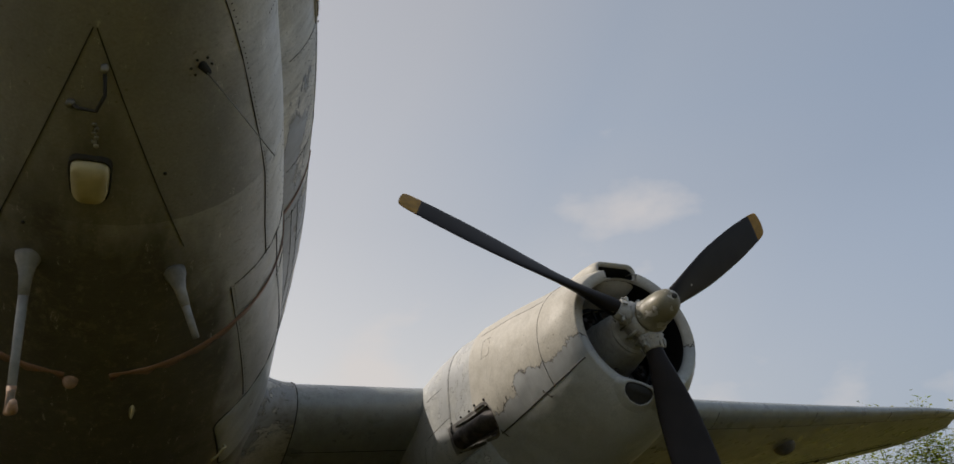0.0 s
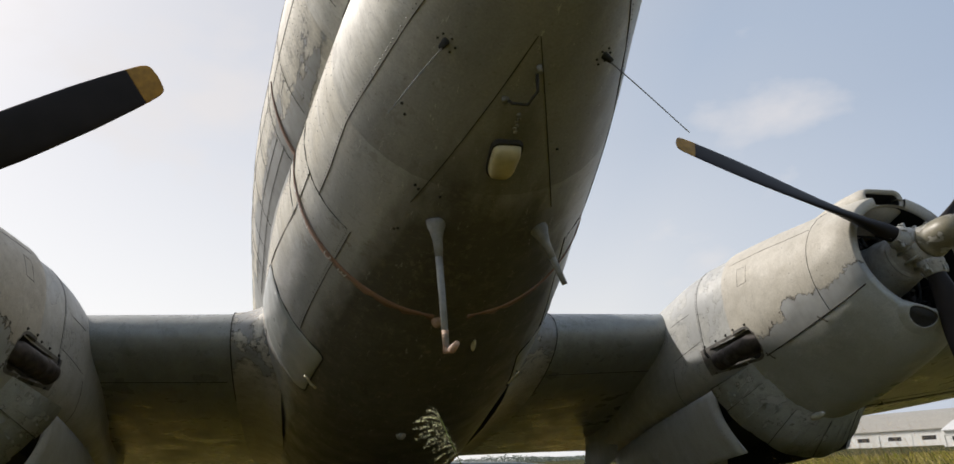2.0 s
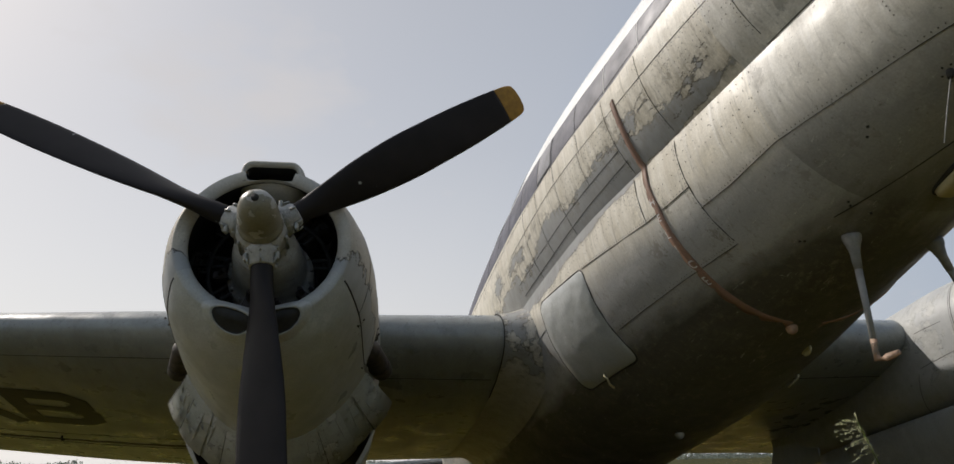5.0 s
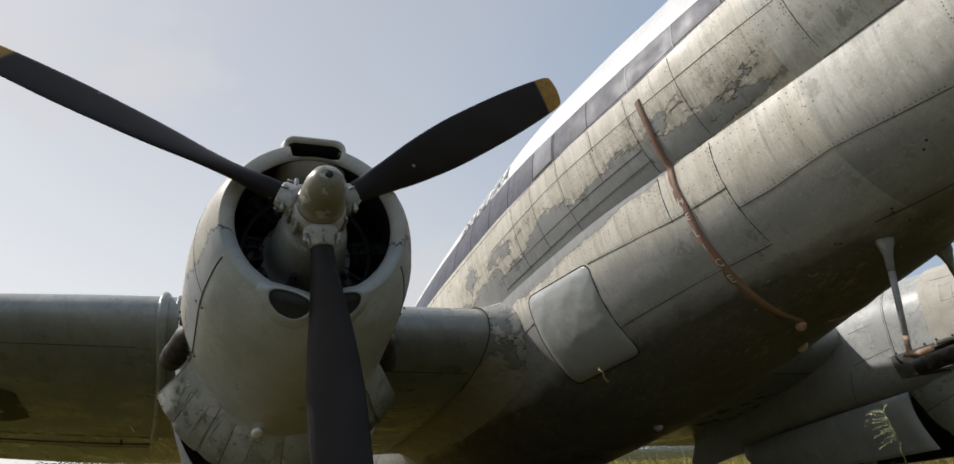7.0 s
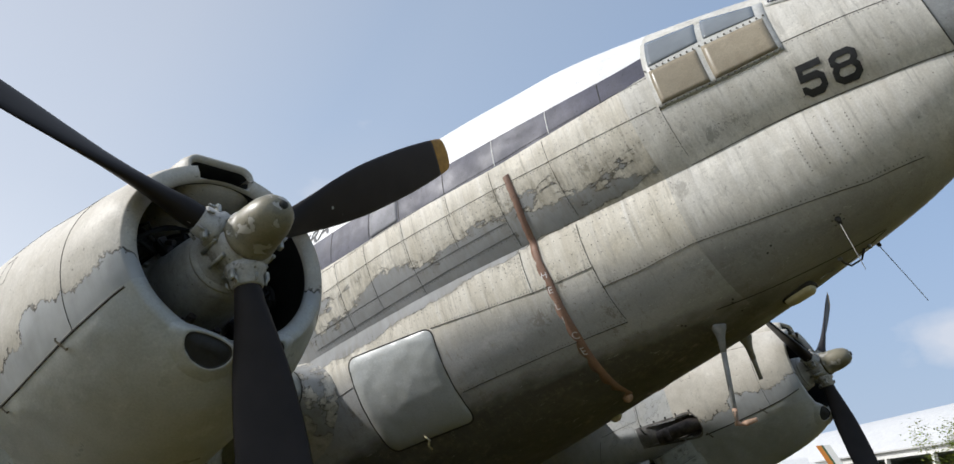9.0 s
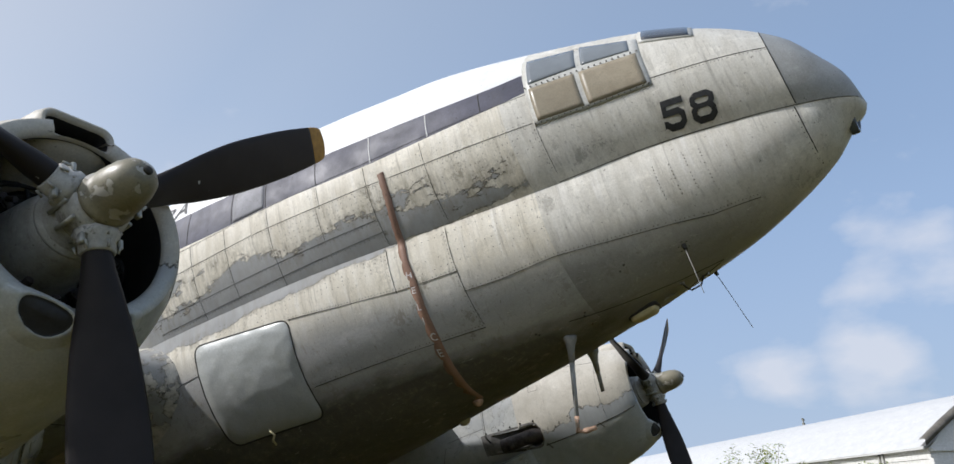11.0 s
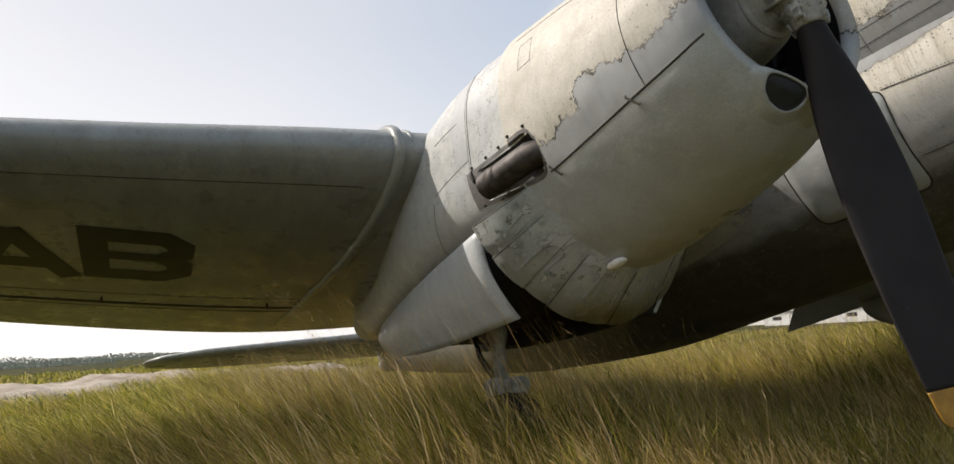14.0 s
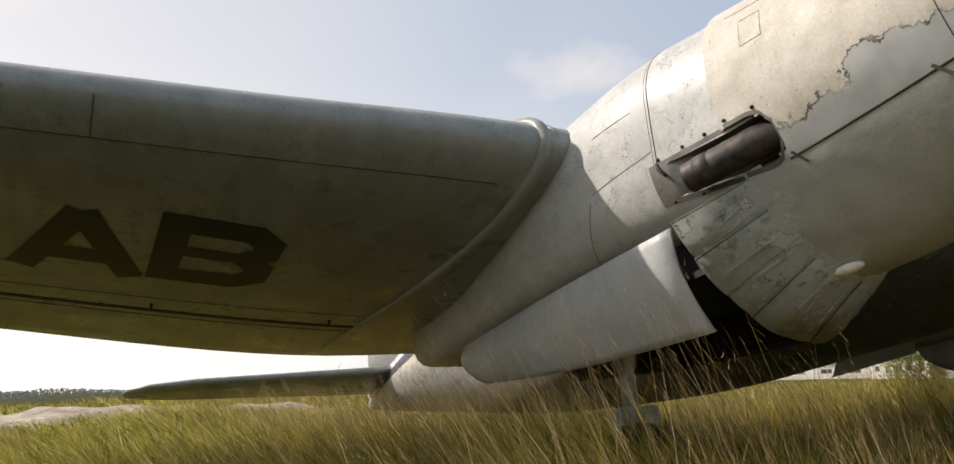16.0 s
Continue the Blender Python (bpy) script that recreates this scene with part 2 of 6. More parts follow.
GREY = paint("grey_paint", (0.45, 0.475, 0.485), (0.52, 0.535, 0.53), (0.38, 0.39, 0.375), streak=(1, 1, 0.35), rough=0.4)
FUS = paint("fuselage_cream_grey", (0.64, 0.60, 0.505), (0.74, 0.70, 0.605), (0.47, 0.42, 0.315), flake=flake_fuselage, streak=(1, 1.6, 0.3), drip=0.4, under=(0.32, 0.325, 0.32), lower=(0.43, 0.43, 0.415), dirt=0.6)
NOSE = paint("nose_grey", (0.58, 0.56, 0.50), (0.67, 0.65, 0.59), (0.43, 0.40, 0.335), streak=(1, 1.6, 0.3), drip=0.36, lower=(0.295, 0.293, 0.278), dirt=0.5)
RADOME = paint("radome_grey", (0.30, 0.305, 0.30), (0.34, 0.345, 0.335), (0.25, 0.25, 0.23), rough=0.36, dent=0.2)
COWL = paint("cowl_cream", (0.5, 0.475, 0.415), (0.56, 0.53, 0.465), (0.43, 0.4, 0.335), flake=flake_cowl, under=(0.37, 0.385, 0.39), dent=0.8, dirt=0.2, rough=0.56, sheen=0.25)
COWLLOW = paint("cowl_grey", (0.385, 0.405, 0.395), (0.435, 0.45, 0.435), (0.33, 0.34, 0.315), dent=1.3, rough=0.34, sheen=0.55, specks=0.8)
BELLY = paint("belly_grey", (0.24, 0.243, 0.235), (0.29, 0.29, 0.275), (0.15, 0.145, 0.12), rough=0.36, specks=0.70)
WHITE = paint("white_paint", (0.74, 0.75, 0.76), (0.8, 0.8, 0.8), (0.6, 0.6, 0.57))
BAND = paint("band_blue_grey", (0.06, 0.062, 0.09), (0.085, 0.085, 0.12), (0.05, 0.05, 0.06), rough=0.5, drip=0.15, sheen=0.28)
BLANK = paint("blank_grey", (0.25, 0.25, 0.275), (0.29, 0.29, 0.31), (0.2, 0.2, 0.2), rough=0.6, sheen=0.2)
WING = paint("wing_grey", (0.265, 0.28, 0.27), (0.325, 0.34, 0.325), (0.185, 0.19, 0.165), rough=0.3, streak=(1, 0.2, 1), sheen=0.5, dirt=0.25)
STRIPE = paint("stripe_red", (0.24, 0.135, 0.09), (0.31, 0.19, 0.135), (0.18, 0.11, 0.08))
TAN = paint("tan_covered_pane", (0.27, 0.235, 0.17), (0.34, 0.295, 0.215), (0.21, 0.175, 0.12), rough=0.3, dent=0.1, specks=0.76)


def plain(name, col, rough=0.5, metal=0.0, var=0.25, scale=20.0):
    m, n, l, b = material(name, rough, metal)
    t = noise_node(n, l, scale, 6)
    c = mix(n, l, ramp(n, l, t, [(0.35, G(0)), (0.7, G(1))]), tuple(x * (1 - var) for x in col), tuple(min(1, x * (1 + var)) for x in col))
    l.new(c, b.inputs["Base Color"])
    bump(n, l, b, t, 0.15, 0.002)
    return m


SEAM = plain("seam_dark", (0.03, 0.028, 0.023), 0.8)
# near black that carries the shade of hollows in its colour
INSIDE_SHADE = plain("inside_shade", (0.02, 0.02, 0.02), 0.7)
BLACK = plain("blade_black", (0.022, 0.022, 0.024), 0.42, 0.0, 0.35, 8)
YELLOW = plain("tip_yellow", (0.36, 0.19, 0.022), 0.6)
STEEL = plain("grey_metal", (0.34, 0.34, 0.31), 0.45, 0.3, 0.4, 12)
RUST = plain("exhaust_brown", (0.06, 0.05, 0.045), 0.6, 0.4, 0.5, 15)
TWIG = plain("dry_stem", (0.32, 0.25, 0.13), 0.8)
RUBBER = plain("rubber", (0.018, 0.018, 0.018), 0.85)
LETTER = plain("letter_black", (0.02, 0.021, 0.023), 0.55, 0, 0.3, 30)
CREAM = plain("cream_plastic", (0.52, 0.46, 0.27), 0.45, 0, 0.12, 14)
WHITEPLAIN = plain("white_plain", (0.72, 0.72, 0.70), 0.6, 0, 0.1)


# ---- mesh helpers ----
def part(name, bm, mat, parent, label="", smooth=True):
    """Link a bmesh as one mesh under a thing or under a part."""
    me = bpy.data.meshes.new(name)
    bm.to_mesh(me)
    bm.free()
    for mm in (mat if isinstance(mat, (list, tuple)) else [mat]):
        me.materials.append(mm)
    if smooth:
        me.polygons.foreach_set("use_smooth", [True] * len(me.polygons))
    ob = new(name, me)
    ob.parent = parent
    return tagged(ob, label)


def grid_bm(rows, closed=False, cap0=False, cap1=False, mats=None):
    """Loft through rows of points; closed joins the ends of each row. mats: material index by column."""
    bm = bmesh.new()
    vs = [[bm.verts.new(p) for p in r] for r in rows]
    nc = len(rows[0])
    for a, b in zip(vs, vs[1:]):
        for j in range(nc if closed else nc - 1):
            k = (j + 1) % nc
            q = [a[j], a[k], b[k], b[j]]
            f = bm.faces.new(q)
            if mats:
                f.material_index = mats[j]
    if cap0:
        bm.faces.new(vs[0][::-1])
    if cap1:
        bm.faces.new(vs[-1])
    return bm


def finish(bm, merge=1e-5):
    bmesh.ops.remove_doubles(bm, verts=bm.verts, dist=merge)
    bmesh.ops.recalc_face_normals(bm, faces=bm.faces)
    return bm


def tube(bm, pts, rad, n=10, cap=True):
    """A tube through points, with one radius or one a point."""
    pts = [Vector(p) for p in pts]
    rads = rad if isinstance(rad, (list, tuple)) else [rad] * len(pts)
    rings = []
    for i, p in enumerate(pts):
        d = (pts[min(i + 1, len(pts) - 1)] - pts[max(i - 1, 0)]).normalized()
        a = d.cross(Vector((0.13, 0.31, 0.94))).normalized()
        b = d.cross(a)
        rings.append([bm.verts.new(p + rads[i] * (a * math.cos(6.28319 * k / n) + b * math.sin(6.28319 * k / n))) for k in range(n)])
    for r, q in zip(rings, rings[1:]):
        for k in range(n):
            bm.faces.new([r[k], r[(k + 1) % n], q[(k + 1) % n], q[k]])
    if cap:
        bm.faces.new(rings[0][::-1])
        bm.faces.new(rings[-1])
    return bm


def box(bm, lo, hi, m=None):
    vs = [Vector((x, y, z)) for x in (lo[0], hi[0]) for y in (lo[1], hi[1]) for z in (lo[2], hi[2])]
    v = [bm.verts.new(m @ p if m else p) for p in vs]
    for q in ((0, 1, 3, 2), (4, 6, 7, 5), (0, 4, 5, 1), (2, 3, 7, 6), (0, 2, 6, 4), (1, 5, 7, 3)):
        bm.faces.new([v[i] for i in q])
    return bm


def revolve(profile, n=32, axis=(0, 0), cap=False):
    """Rings round the y axis: profile of (s, r)."""
    return [[(axis[0] + r * math.cos(6.28319 * k / n), s, axis[1] + r * math.sin(6.28319 * k / n)) for k in range(n)] for s, r in profile]


def curve(table):
    """A smooth function through (place, value) pairs."""
    xs, ys = np.array([a for a, _ in table], float), np.array([b for _, b in table], float)
    d = np.diff(ys) / np.diff(xs)
    m = np.concatenate([[d[0]], (d[1:] + d[:-1]) / 2, [d[-1]]])
    for i in range(1, len(xs) - 1):
        if d[i - 1] * d[i] <= 0:
            m[i] = 0
        else:
            m[i] = 2 * d[i - 1] * d[i] / (d[i - 1] + d[i])

    def f(x):
        i = int(np.clip(np.searchsorted(xs, x) - 1, 0, len(xs) - 2))
        h = xs[i + 1] - xs[i]
        t = min(max((x - xs[i]) / h, 0), 1)
        return float((2 * t**3 - 3 * t**2 + 1) * ys[i] + (t**3 - 2 * t**2 + t) * h * m[i] + (3 * t**2 - 2 * t**3) * ys[i + 1] + (t**3 - t**2) * h * m[i + 1])
    return f


# ---- the aeroplane: its own axes are x across, y aft, z up, nose 12 degrees up ----
HUB_Z = 3.452
plane = tagged(new("aeroplane"), "old twin-engined grey transport aeroplane with peeling paint standing in tall grass", "aeroplane")
plane.matrix_world = pose(0, 0, HUB_Z, -12, 0, 0)

# fuselage: two round lobes that meet in a crease
f_xc = curve([(-3.14, 0), (-3.11, 0.125), (-3.01, 0.24), (-2.81, 0.364), (-2.39, 0.504), (-1.45, 0.693), (-0.9, 0.83), (0.5, 1.093), (1.55, 1.281), (2.3, 1.352), (3.5, 1.436), (6, 1.534), (10, 1.437), (14, 1.104), (17, 0.752), (20, 0.122)])
f_zc = curve([(-3.14, 0.511), (-2.81, 0.536), (-2.39, 0.584), (-1.45, 0.669), (-0.9, 0.654), (0.5, 0.703), (3, 0.787), (10, 0.888), (14, 1.222), (20, 1.815)])
f_zt = curve([(-3.14, 0.523), (-3.11, 0.778), (-3.01, 1.004), (-2.84, 1.298), (-2.39, 1.685), (-1.8, 2.011), (-0.95, 2.331), (0, 2.622), (0.45, 2.704), (1.2, 2.837), (3, 3.059), (6, 3.129), (10, 3.026), (14, 2.765), (20, 2.11)])
f_zb = curve([(-3.14, 0.505), (-3.11, 0.457), (-3.01, 0.392), (-2.77, 0.197), (-2.36, 0.002), (-1.96, -0.132), (-1.37, -0.262), (-0.4, -0.426), (0.7, -0.544), (1.8, -0.671), (3, -0.764), (6, -0.773), (10, -0.416), (14, 0.302), (20, 1.502)])
f_b0 = curve([(-3.3, 1.12), (-2.5, 1.3), (-0.95, 1.463), (-0.66, 1.445), (-0.1, 1.437), (0.5, 1.447), (1.1, 1.478), (1.55, 1.51), (2.28, 1.54), (3.2, 1.6), (6, 1.68), (14, 1.75), (20, 1.62)])
f_b1 = curve([(-3.3, 1.3), (-2.5, 1.5), (-0.95, 1.69), (-0.68, 1.675), (-0.1, 1.70), (0.4, 1.75), (1.17, 1.81), (1.79, 1.87), (2.27, 1.93), (3.3, 2.03), (4.2, 2.1), (8, 2.15), (14, 2.07), (20, 1.68)])


def lobes(s):
    xc, zc, zt, zb = max(f_xc(s), 1e-3), f_zc(s), f_zt(s), f_zb(s)
    hu, hl = max(zt - zc, 1e-3), max(zc - zb, 1e-3)
    ru, rl = (xc * xc + hu * hu) / (2 * hu), (xc * xc + hl * hl) / (2 * hl)
    return xc, zc, zt, zb, zt - ru, ru, zb + rl, rl


def skin(s, h, side=-1, off=0.0):
    """A point of the fuselage's skin at the station s and height h, off metres proud of it."""
    xc, zc, zt, zb, cu, ru, cl, rl = lobes(s)
    c, r = (cu, ru) if h >= zc else (cl, rl)
    d = min(max((h - c) / r, -1), 1)
    return Vector((side * (r + off) * math.sqrt(1 - d * d), s, c + (r + off) * d))


def ring(s, cuts=(10, 8, 4, 10)):
    """Half a section from keel to top on one side."""
    xc, zc, zt, zb, cu, ru, cl, rl = lobes(s)
    a0, a1 = -math.pi / 2, math.atan2(zc - cl, xc)
    out = [(rl * math.cos(a0 + (a1 - a0) * k / cuts[0]), cl + rl * math.sin(a0 + (a1 - a0) * k / cuts[0])) for k in range(cuts[0])]
    g0, g3 = math.atan2(zc - cu, xc), math.pi / 2
    k0 = min(max((f_b0(s) - cu) / ru, -0.999), 0.96)
    k1 = min(max((f_b1(s) - cu) / ru, k0 + 0.02), 0.985)
    g1, g2 = max(math.asin(k0), g0 + 0.02), max(math.asin(k1), g0 + 0.05)
    for a, b, c in ((g0, g1, cuts[1]), (g1, g2, cuts[2]), (g2, g3, cuts[3])):
        out += [(ru * math.cos(a + (b - a) * k / c), cu + ru * math.sin(a + (b - a) * k / c)) for k in range(c)]
    return out + [(0.0, zt)]


def fuselage():
    st = list(np.concatenate([-3.14 + 0.37 * (np.linspace(0.03, 1, 14) ** 2), np.linspace(-2.7, 4, 84), np.linspace(4.2, 20, 50)]))
    rows = []
    for s in st:
        h = ring(float(s))
        rows.append([(-x, s, z) for x, z in h] + [(x, s, z) for x, z in h[-2:0:-1]])
    bm = bmesh.new()
    vs = [[bm.verts.new(p) for p in r] for r in rows]
    n = len(rows[0])
    for a, b, s in zip(vs, vs[1:], st):
        for j in range(n):
            k = (j + 1) % n
            f = bm.faces.new([a[j], a[k], b[k], b[j]])
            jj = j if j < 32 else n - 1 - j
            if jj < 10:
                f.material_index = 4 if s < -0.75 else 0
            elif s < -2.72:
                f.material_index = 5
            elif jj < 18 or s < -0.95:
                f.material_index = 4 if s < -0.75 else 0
            elif jj < 22:
                f.material_index = 2
            else:
                f.material_index = 3
    for a, b in zip(vs, vs[1:]):
        for j in (10, n - 10):
            ed = bm.edges.get((a[j], b[j]))
            if ed:
                ed.smooth = False
    bm.faces.new(vs[0])
    bm.faces.new(vs[-1][::-1])
    bmesh.ops.recalc_face_normals(bm, faces=bm.faces)
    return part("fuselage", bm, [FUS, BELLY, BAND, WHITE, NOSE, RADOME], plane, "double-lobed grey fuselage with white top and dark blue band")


body = fuselage()
body.location.x = -0.015

# wing: section rows by the distance from the centre line
w_le = curve([(0.8, 3.22), (1.6, 3.25), (5, 3.5), (7, 3.86), (8.7, 4.12), (12, 4.72), (15.6, 5.45), (16.45, 6.2)])
w_lz = curve([(0.8, 0.39), (1.6, 0.405), (3.4, 0.46), (5, 0.56), (7, 0.70), (8.7, 0.80), (12, 1.07), (16.45, 1.48)])
w_te = curve([(0.8, 8.9), (5, 8.8), (9, 8.5), (15.2, 7.55), (16.1, 7.1), (16.45, 6.35)])
w_tz = curve([(0.8, 0.33), (3.4, 0.31), (5, 0.27), (9, 0.55), (16.45, 1.40)])


def foil(t):
    """Half thickness of the section, for a chord and thickness of 1."""
    return 5 * (0.2969 * math.sqrt(t) - 0.126 * t - 0.3516 * t * t + 0.2843 * t**3 - 0.1015 * t**4)


def wing_pt(x, t, up, side=-1, off=0.0):
    le, te, lz, tz = w_le(x), w_te(x), w_lz(x), w_tz(x)
    c = te - le
    th = (0.17 - 0.05 * min(1, x / 16)) * c
    cam = 0.02 * c * math.sin(math.pi * min(1, t**0.7))
    z = lz + (tz - lz) * t + cam + up * (foil(t) * th + off)
    return Vector((side * x, le + c * t - (off if t < 0.02 else 0), z))


def wing(side):
    xs = list(np.concatenate([np.linspace(0.8, 5, 8), np.linspace(5.5, 15.2, 22), [15.6, 15.95, 16.2, 16.35, 16.44]]))
    ts = [(1 - math.cos(math.pi * k / 22)) / 2 for k in range(23)]
    rows = [[wing_pt(x, t, -1, side) for t in ts[::-1]] + [wing_pt(x, t, 1, side) for t in ts[1:-1]] for x in xs]
    bm = grid_bm(rows, closed=True, cap1=True)
    bmesh.ops.recalc_face_normals(bm, faces=bm.faces)
    return part("wing", bm, WING, plane, "grey metal wing, dark and dirty underneath")


wings = {sd: wing(sd) for sd in (-1, 1)}

# ---- engines ----
NX, HUB_DROP = 3.95, -0.035
c_r = curve([(0.52, 0.575), (0.6, 0.625), (0.75, 0.675), (1.0, 0.73), (1.4, 0.775), (1.8, 0.80), (2.3, 0.83), (2.7, 0.865), (3.2, 0.90), (3.8, 0.90), (4.6, 0.83), (6.5, 0.5)])
c_b = curve([(0.52, 0.575), (0.6, 0.645), (0.75, 0.735), (1.0, 0.825), (1.4, 0.91), (1.8, 0.955), (2.1, 0.965)])
c_t = curve([(0.52, 0.575), (0.6, 0.612), (0.75, 0.655), (1.0, 0.715), (1.4, 0.79), (1.8, 0.865), (2.3, 0.94), (2.7, 0.985), (3.2, 1.01), (4.2, 1.01), (5.0, 0.95), (6.5, 0.7)])


def shoulder(s, a):
    """The upper quarters of the cowl stand fuller than an ellipse, the more so further aft; the lower ones are flatter."""
    q = min(1, max(0, (s - 0.75) / 0.8))
    up = 0.02 + 0.13 * min(1, max(0, (s - 0.9) / 1.7))
    return 1 + q * q * (3 - 2 * q) * (up if math.sin(a) > 0 else -0.05) * math.sin(2 * a) ** 2


def cowl_pt(s, a, dr=0.0):
    """A point of the cowl's skin round the thrust line, a in radians from the horizontal."""
    r, b, t = c_r(s), c_b(s), c_t(s)
    v = b if math.sin(a) < 0 else t
    k = shoulder(s, a)
    return Vector(((r * k + dr) * math.cos(a), s, (v * k + dr) * math.sin(a)))


def cut_edge(q):
    """Station and upper and lower height of the exhaust cut-out, q from its front to its rear end."""
    front = math.sqrt(max(0.0, 1 - (1 - min(1, q / 0.16)) ** 2))
    top, low = -0.10 + 0.045 * q, -0.405 + 0.13 * q
    mid = (top + low) / 2
    return 1.85 + 0.87 * q, mid + (top - mid) * (0.35 + 0.65 * front), mid + (low - mid) * (0.35 + 0.65 * front)


def in_cut(s, h):
    q = (s - 1.85) / 0.87
    if not 0 < q < 1:
        return False
    _, top, low = cut_edge(q)
    return low < h < top


def cowling(x0, side):
    e = tagged(new("engine_cowling"), "rounded grey engine cowling with flaked cream paint on top")
    e.parent = plane
    e.matrix_local = pose(x0, 0, HUB_DROP)
    n = 144
    ang = [2 * math.pi * k / n for k in range(n)]
    st = [0.52, 0.535, 0.55, 0.575, 0.6, 0.64, 0.68, 0.73, 0.78, 0.84, 0.9, 0.97, 1.05, 1.12, 1.2, 1.3, 1.4, 1.5, 1.6, 1.7, 1.78] + [1.80 + 0.025 * k for k in range(15)]
    rows = [[(r * math.cos(a), s, r * math.sin(a)) for a in ang] for s, r in ((1.15, 0.62), (0.95, 0.60), (0.75, 0.565), (0.66, 0.53), (0.60, 0.50), (0.565, 0.487), (0.54, 0.497), (0.524, 0.53))]
    rows += [[cowl_pt(s, a) for a in ang] for s in st]
    seam_lo, seam_hi = math.radians(206), math.radians(334)
    bm = bmesh.new()
    vs = [[bm.verts.new(p) for p in r] for r in rows]
    for i, (ra, rb) in enumerate(zip(vs, vs[1:])):
        for j in range(n):
            k = (j + 1) % n
            c = (ra[j].co + rb[k].co) / 2
            if i > 8 and in_cut(c.y, c.z) or i > 5 and c.z > 0.49 and abs(c.x) < 0.172 and c.y < 1.05:
                continue
            f = bm.faces.new([ra[j], ra[k], rb[k], rb[j]])
            mid = ang[j] + math.pi / n
            # lining inside the lip is black, shade put into its colour
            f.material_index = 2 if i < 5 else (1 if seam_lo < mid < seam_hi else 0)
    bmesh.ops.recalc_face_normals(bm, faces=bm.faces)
    part("cowl_shell", bm, [COWL, COWLLOW, INSIDE_SHADE], e)
    return e


def cowl_line(e, pts, w=0.010, name="seam", mat=None):
    """A thin dark joint along (s, angle) points."""
    bm = bmesh.new()
    rows = []
    P = [cowl_pt(s, a, 0.0022) for s, a in pts]
    for i, p in enumerate(P):
        d = (P[min(i + 1, len(P) - 1)] - P[max(i - 1, 0)]).normalized()
        up = Vector((p.x, 0, p.z)).normalized()
        sd = d.cross(up).normalized() * w / 2
        rows.append([p - sd - up * 0.012, p - sd * 0.8, p + sd * 0.8, p + sd - up * 0.012])
    bm = grid_bm(rows)
    return part(name, finish(bm), mat or SEAM, e)


def scoop(e):
    """The carburettor intake on top of the cowl."""
    def sec(s, x, lo, hi, r, n=6):
        out = []
        for cx, cz, a0 in ((x - r, hi - r, 0), (-x + r, hi - r, 90), (-x + r, lo + r, 180), (x - r, lo + r, 270)):
            for k in range(n + 1):
                a = math.radians(a0 + 90 * k / n)
                out.append((cx + r * math.cos(a), s, cz + r * math.sin(a)))
        return out
    rows = [sec(1.1, 0.16, 0.53, 0.66, 0.05), sec(0.75, 0.172, 0.52, 0.645, 0.05), sec(0.6, 0.18, 0.513, 0.64, 0.055), sec(0.563, 0.19, 0.504, 0.655, 0.06),
            sec(0.575, 0.206, 0.486, 0.678, 0.075), sec(0.65, 0.225, 0.45, 0.71, 0.10), sec(0.82, 0.24, 0.43, 0.745, 0.12), sec(1.0, 0.25, 0.42, 0.765, 0.13), sec(1.5, 0.25, 0.42, 0.80, 0.16), sec(2.1, 0.24, 0.4, 0.84, 0.18)]
    bm = bmesh.new()
    vs = [[bm.verts.new(p) for p in r] for r in rows]
    n = len(rows[0])
    for i, (a, b) in enumerate(zip(vs, vs[1:])):
        for j in range(n):
            f = bm.faces.new([a[j], a[(j + 1) % n], b[(j + 1) % n], b[j]])
            # throat of the intake blackened to deepen its shade
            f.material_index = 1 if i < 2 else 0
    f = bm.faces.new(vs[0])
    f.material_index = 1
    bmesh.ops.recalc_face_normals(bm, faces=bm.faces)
    part("air_scoop", bm, [COWL, INSIDE_SHADE], e, "rectangular air intake with rounded lip")


def front_s(x, z):
    """The station at which the cowl's front skin lies under a point of the front view."""
    s = 0.52
    while s < 1.4 and (x / c_r(s)) ** 2 + (z / c_b(s)) ** 2 > 1:
        s += 0.01
    return s


def chin(e):
    """The twin oval oil-cooler intakes in the lower lip."""
    for sg in (-1, 1):
        rows = []
        for k, off in ((0.05, -0.014), (0.5, -0.014), (0.8, -0.014), (0.93, -0.015), (0.97, -0.026), (1.03, -0.034), (1.12, -0.033), (1.3, -0.022), (1.55, -0.004), (1.8, 0.02)):
            row = []
            for i in range(24):
                a = 2 * math.pi * i / 24
                x = sg * 0.15 + 0.125 * k * math.cos(a)
                z = -0.592 + 0.066 * k * math.sin(a) + 0.9 * x * x
                row.append((x, front_s(x, z) + off, z))
            rows.append(row)
        bm = bmesh.new()
        vs = [[bm.verts.new(p) for p in r] for r in rows]
        for i, (a, b) in enumerate(zip(vs, vs[1:])):
            for j in range(24):
                f = bm.faces.new([a[j], a[(j + 1) % 24], b[(j + 1) % 24], b[j]])
                # black cap painted as the shade of the intake's mouth
                f.material_index = 1 if i < 4 else 0
        f = bm.faces.new(vs[0])
        f.material_index = 1
        bmesh.ops.recalc_face_normals(bm, faces=bm.faces)
        part("oil_cooler_intake", bm, [COWLLOW, INSIDE_SHADE], e)


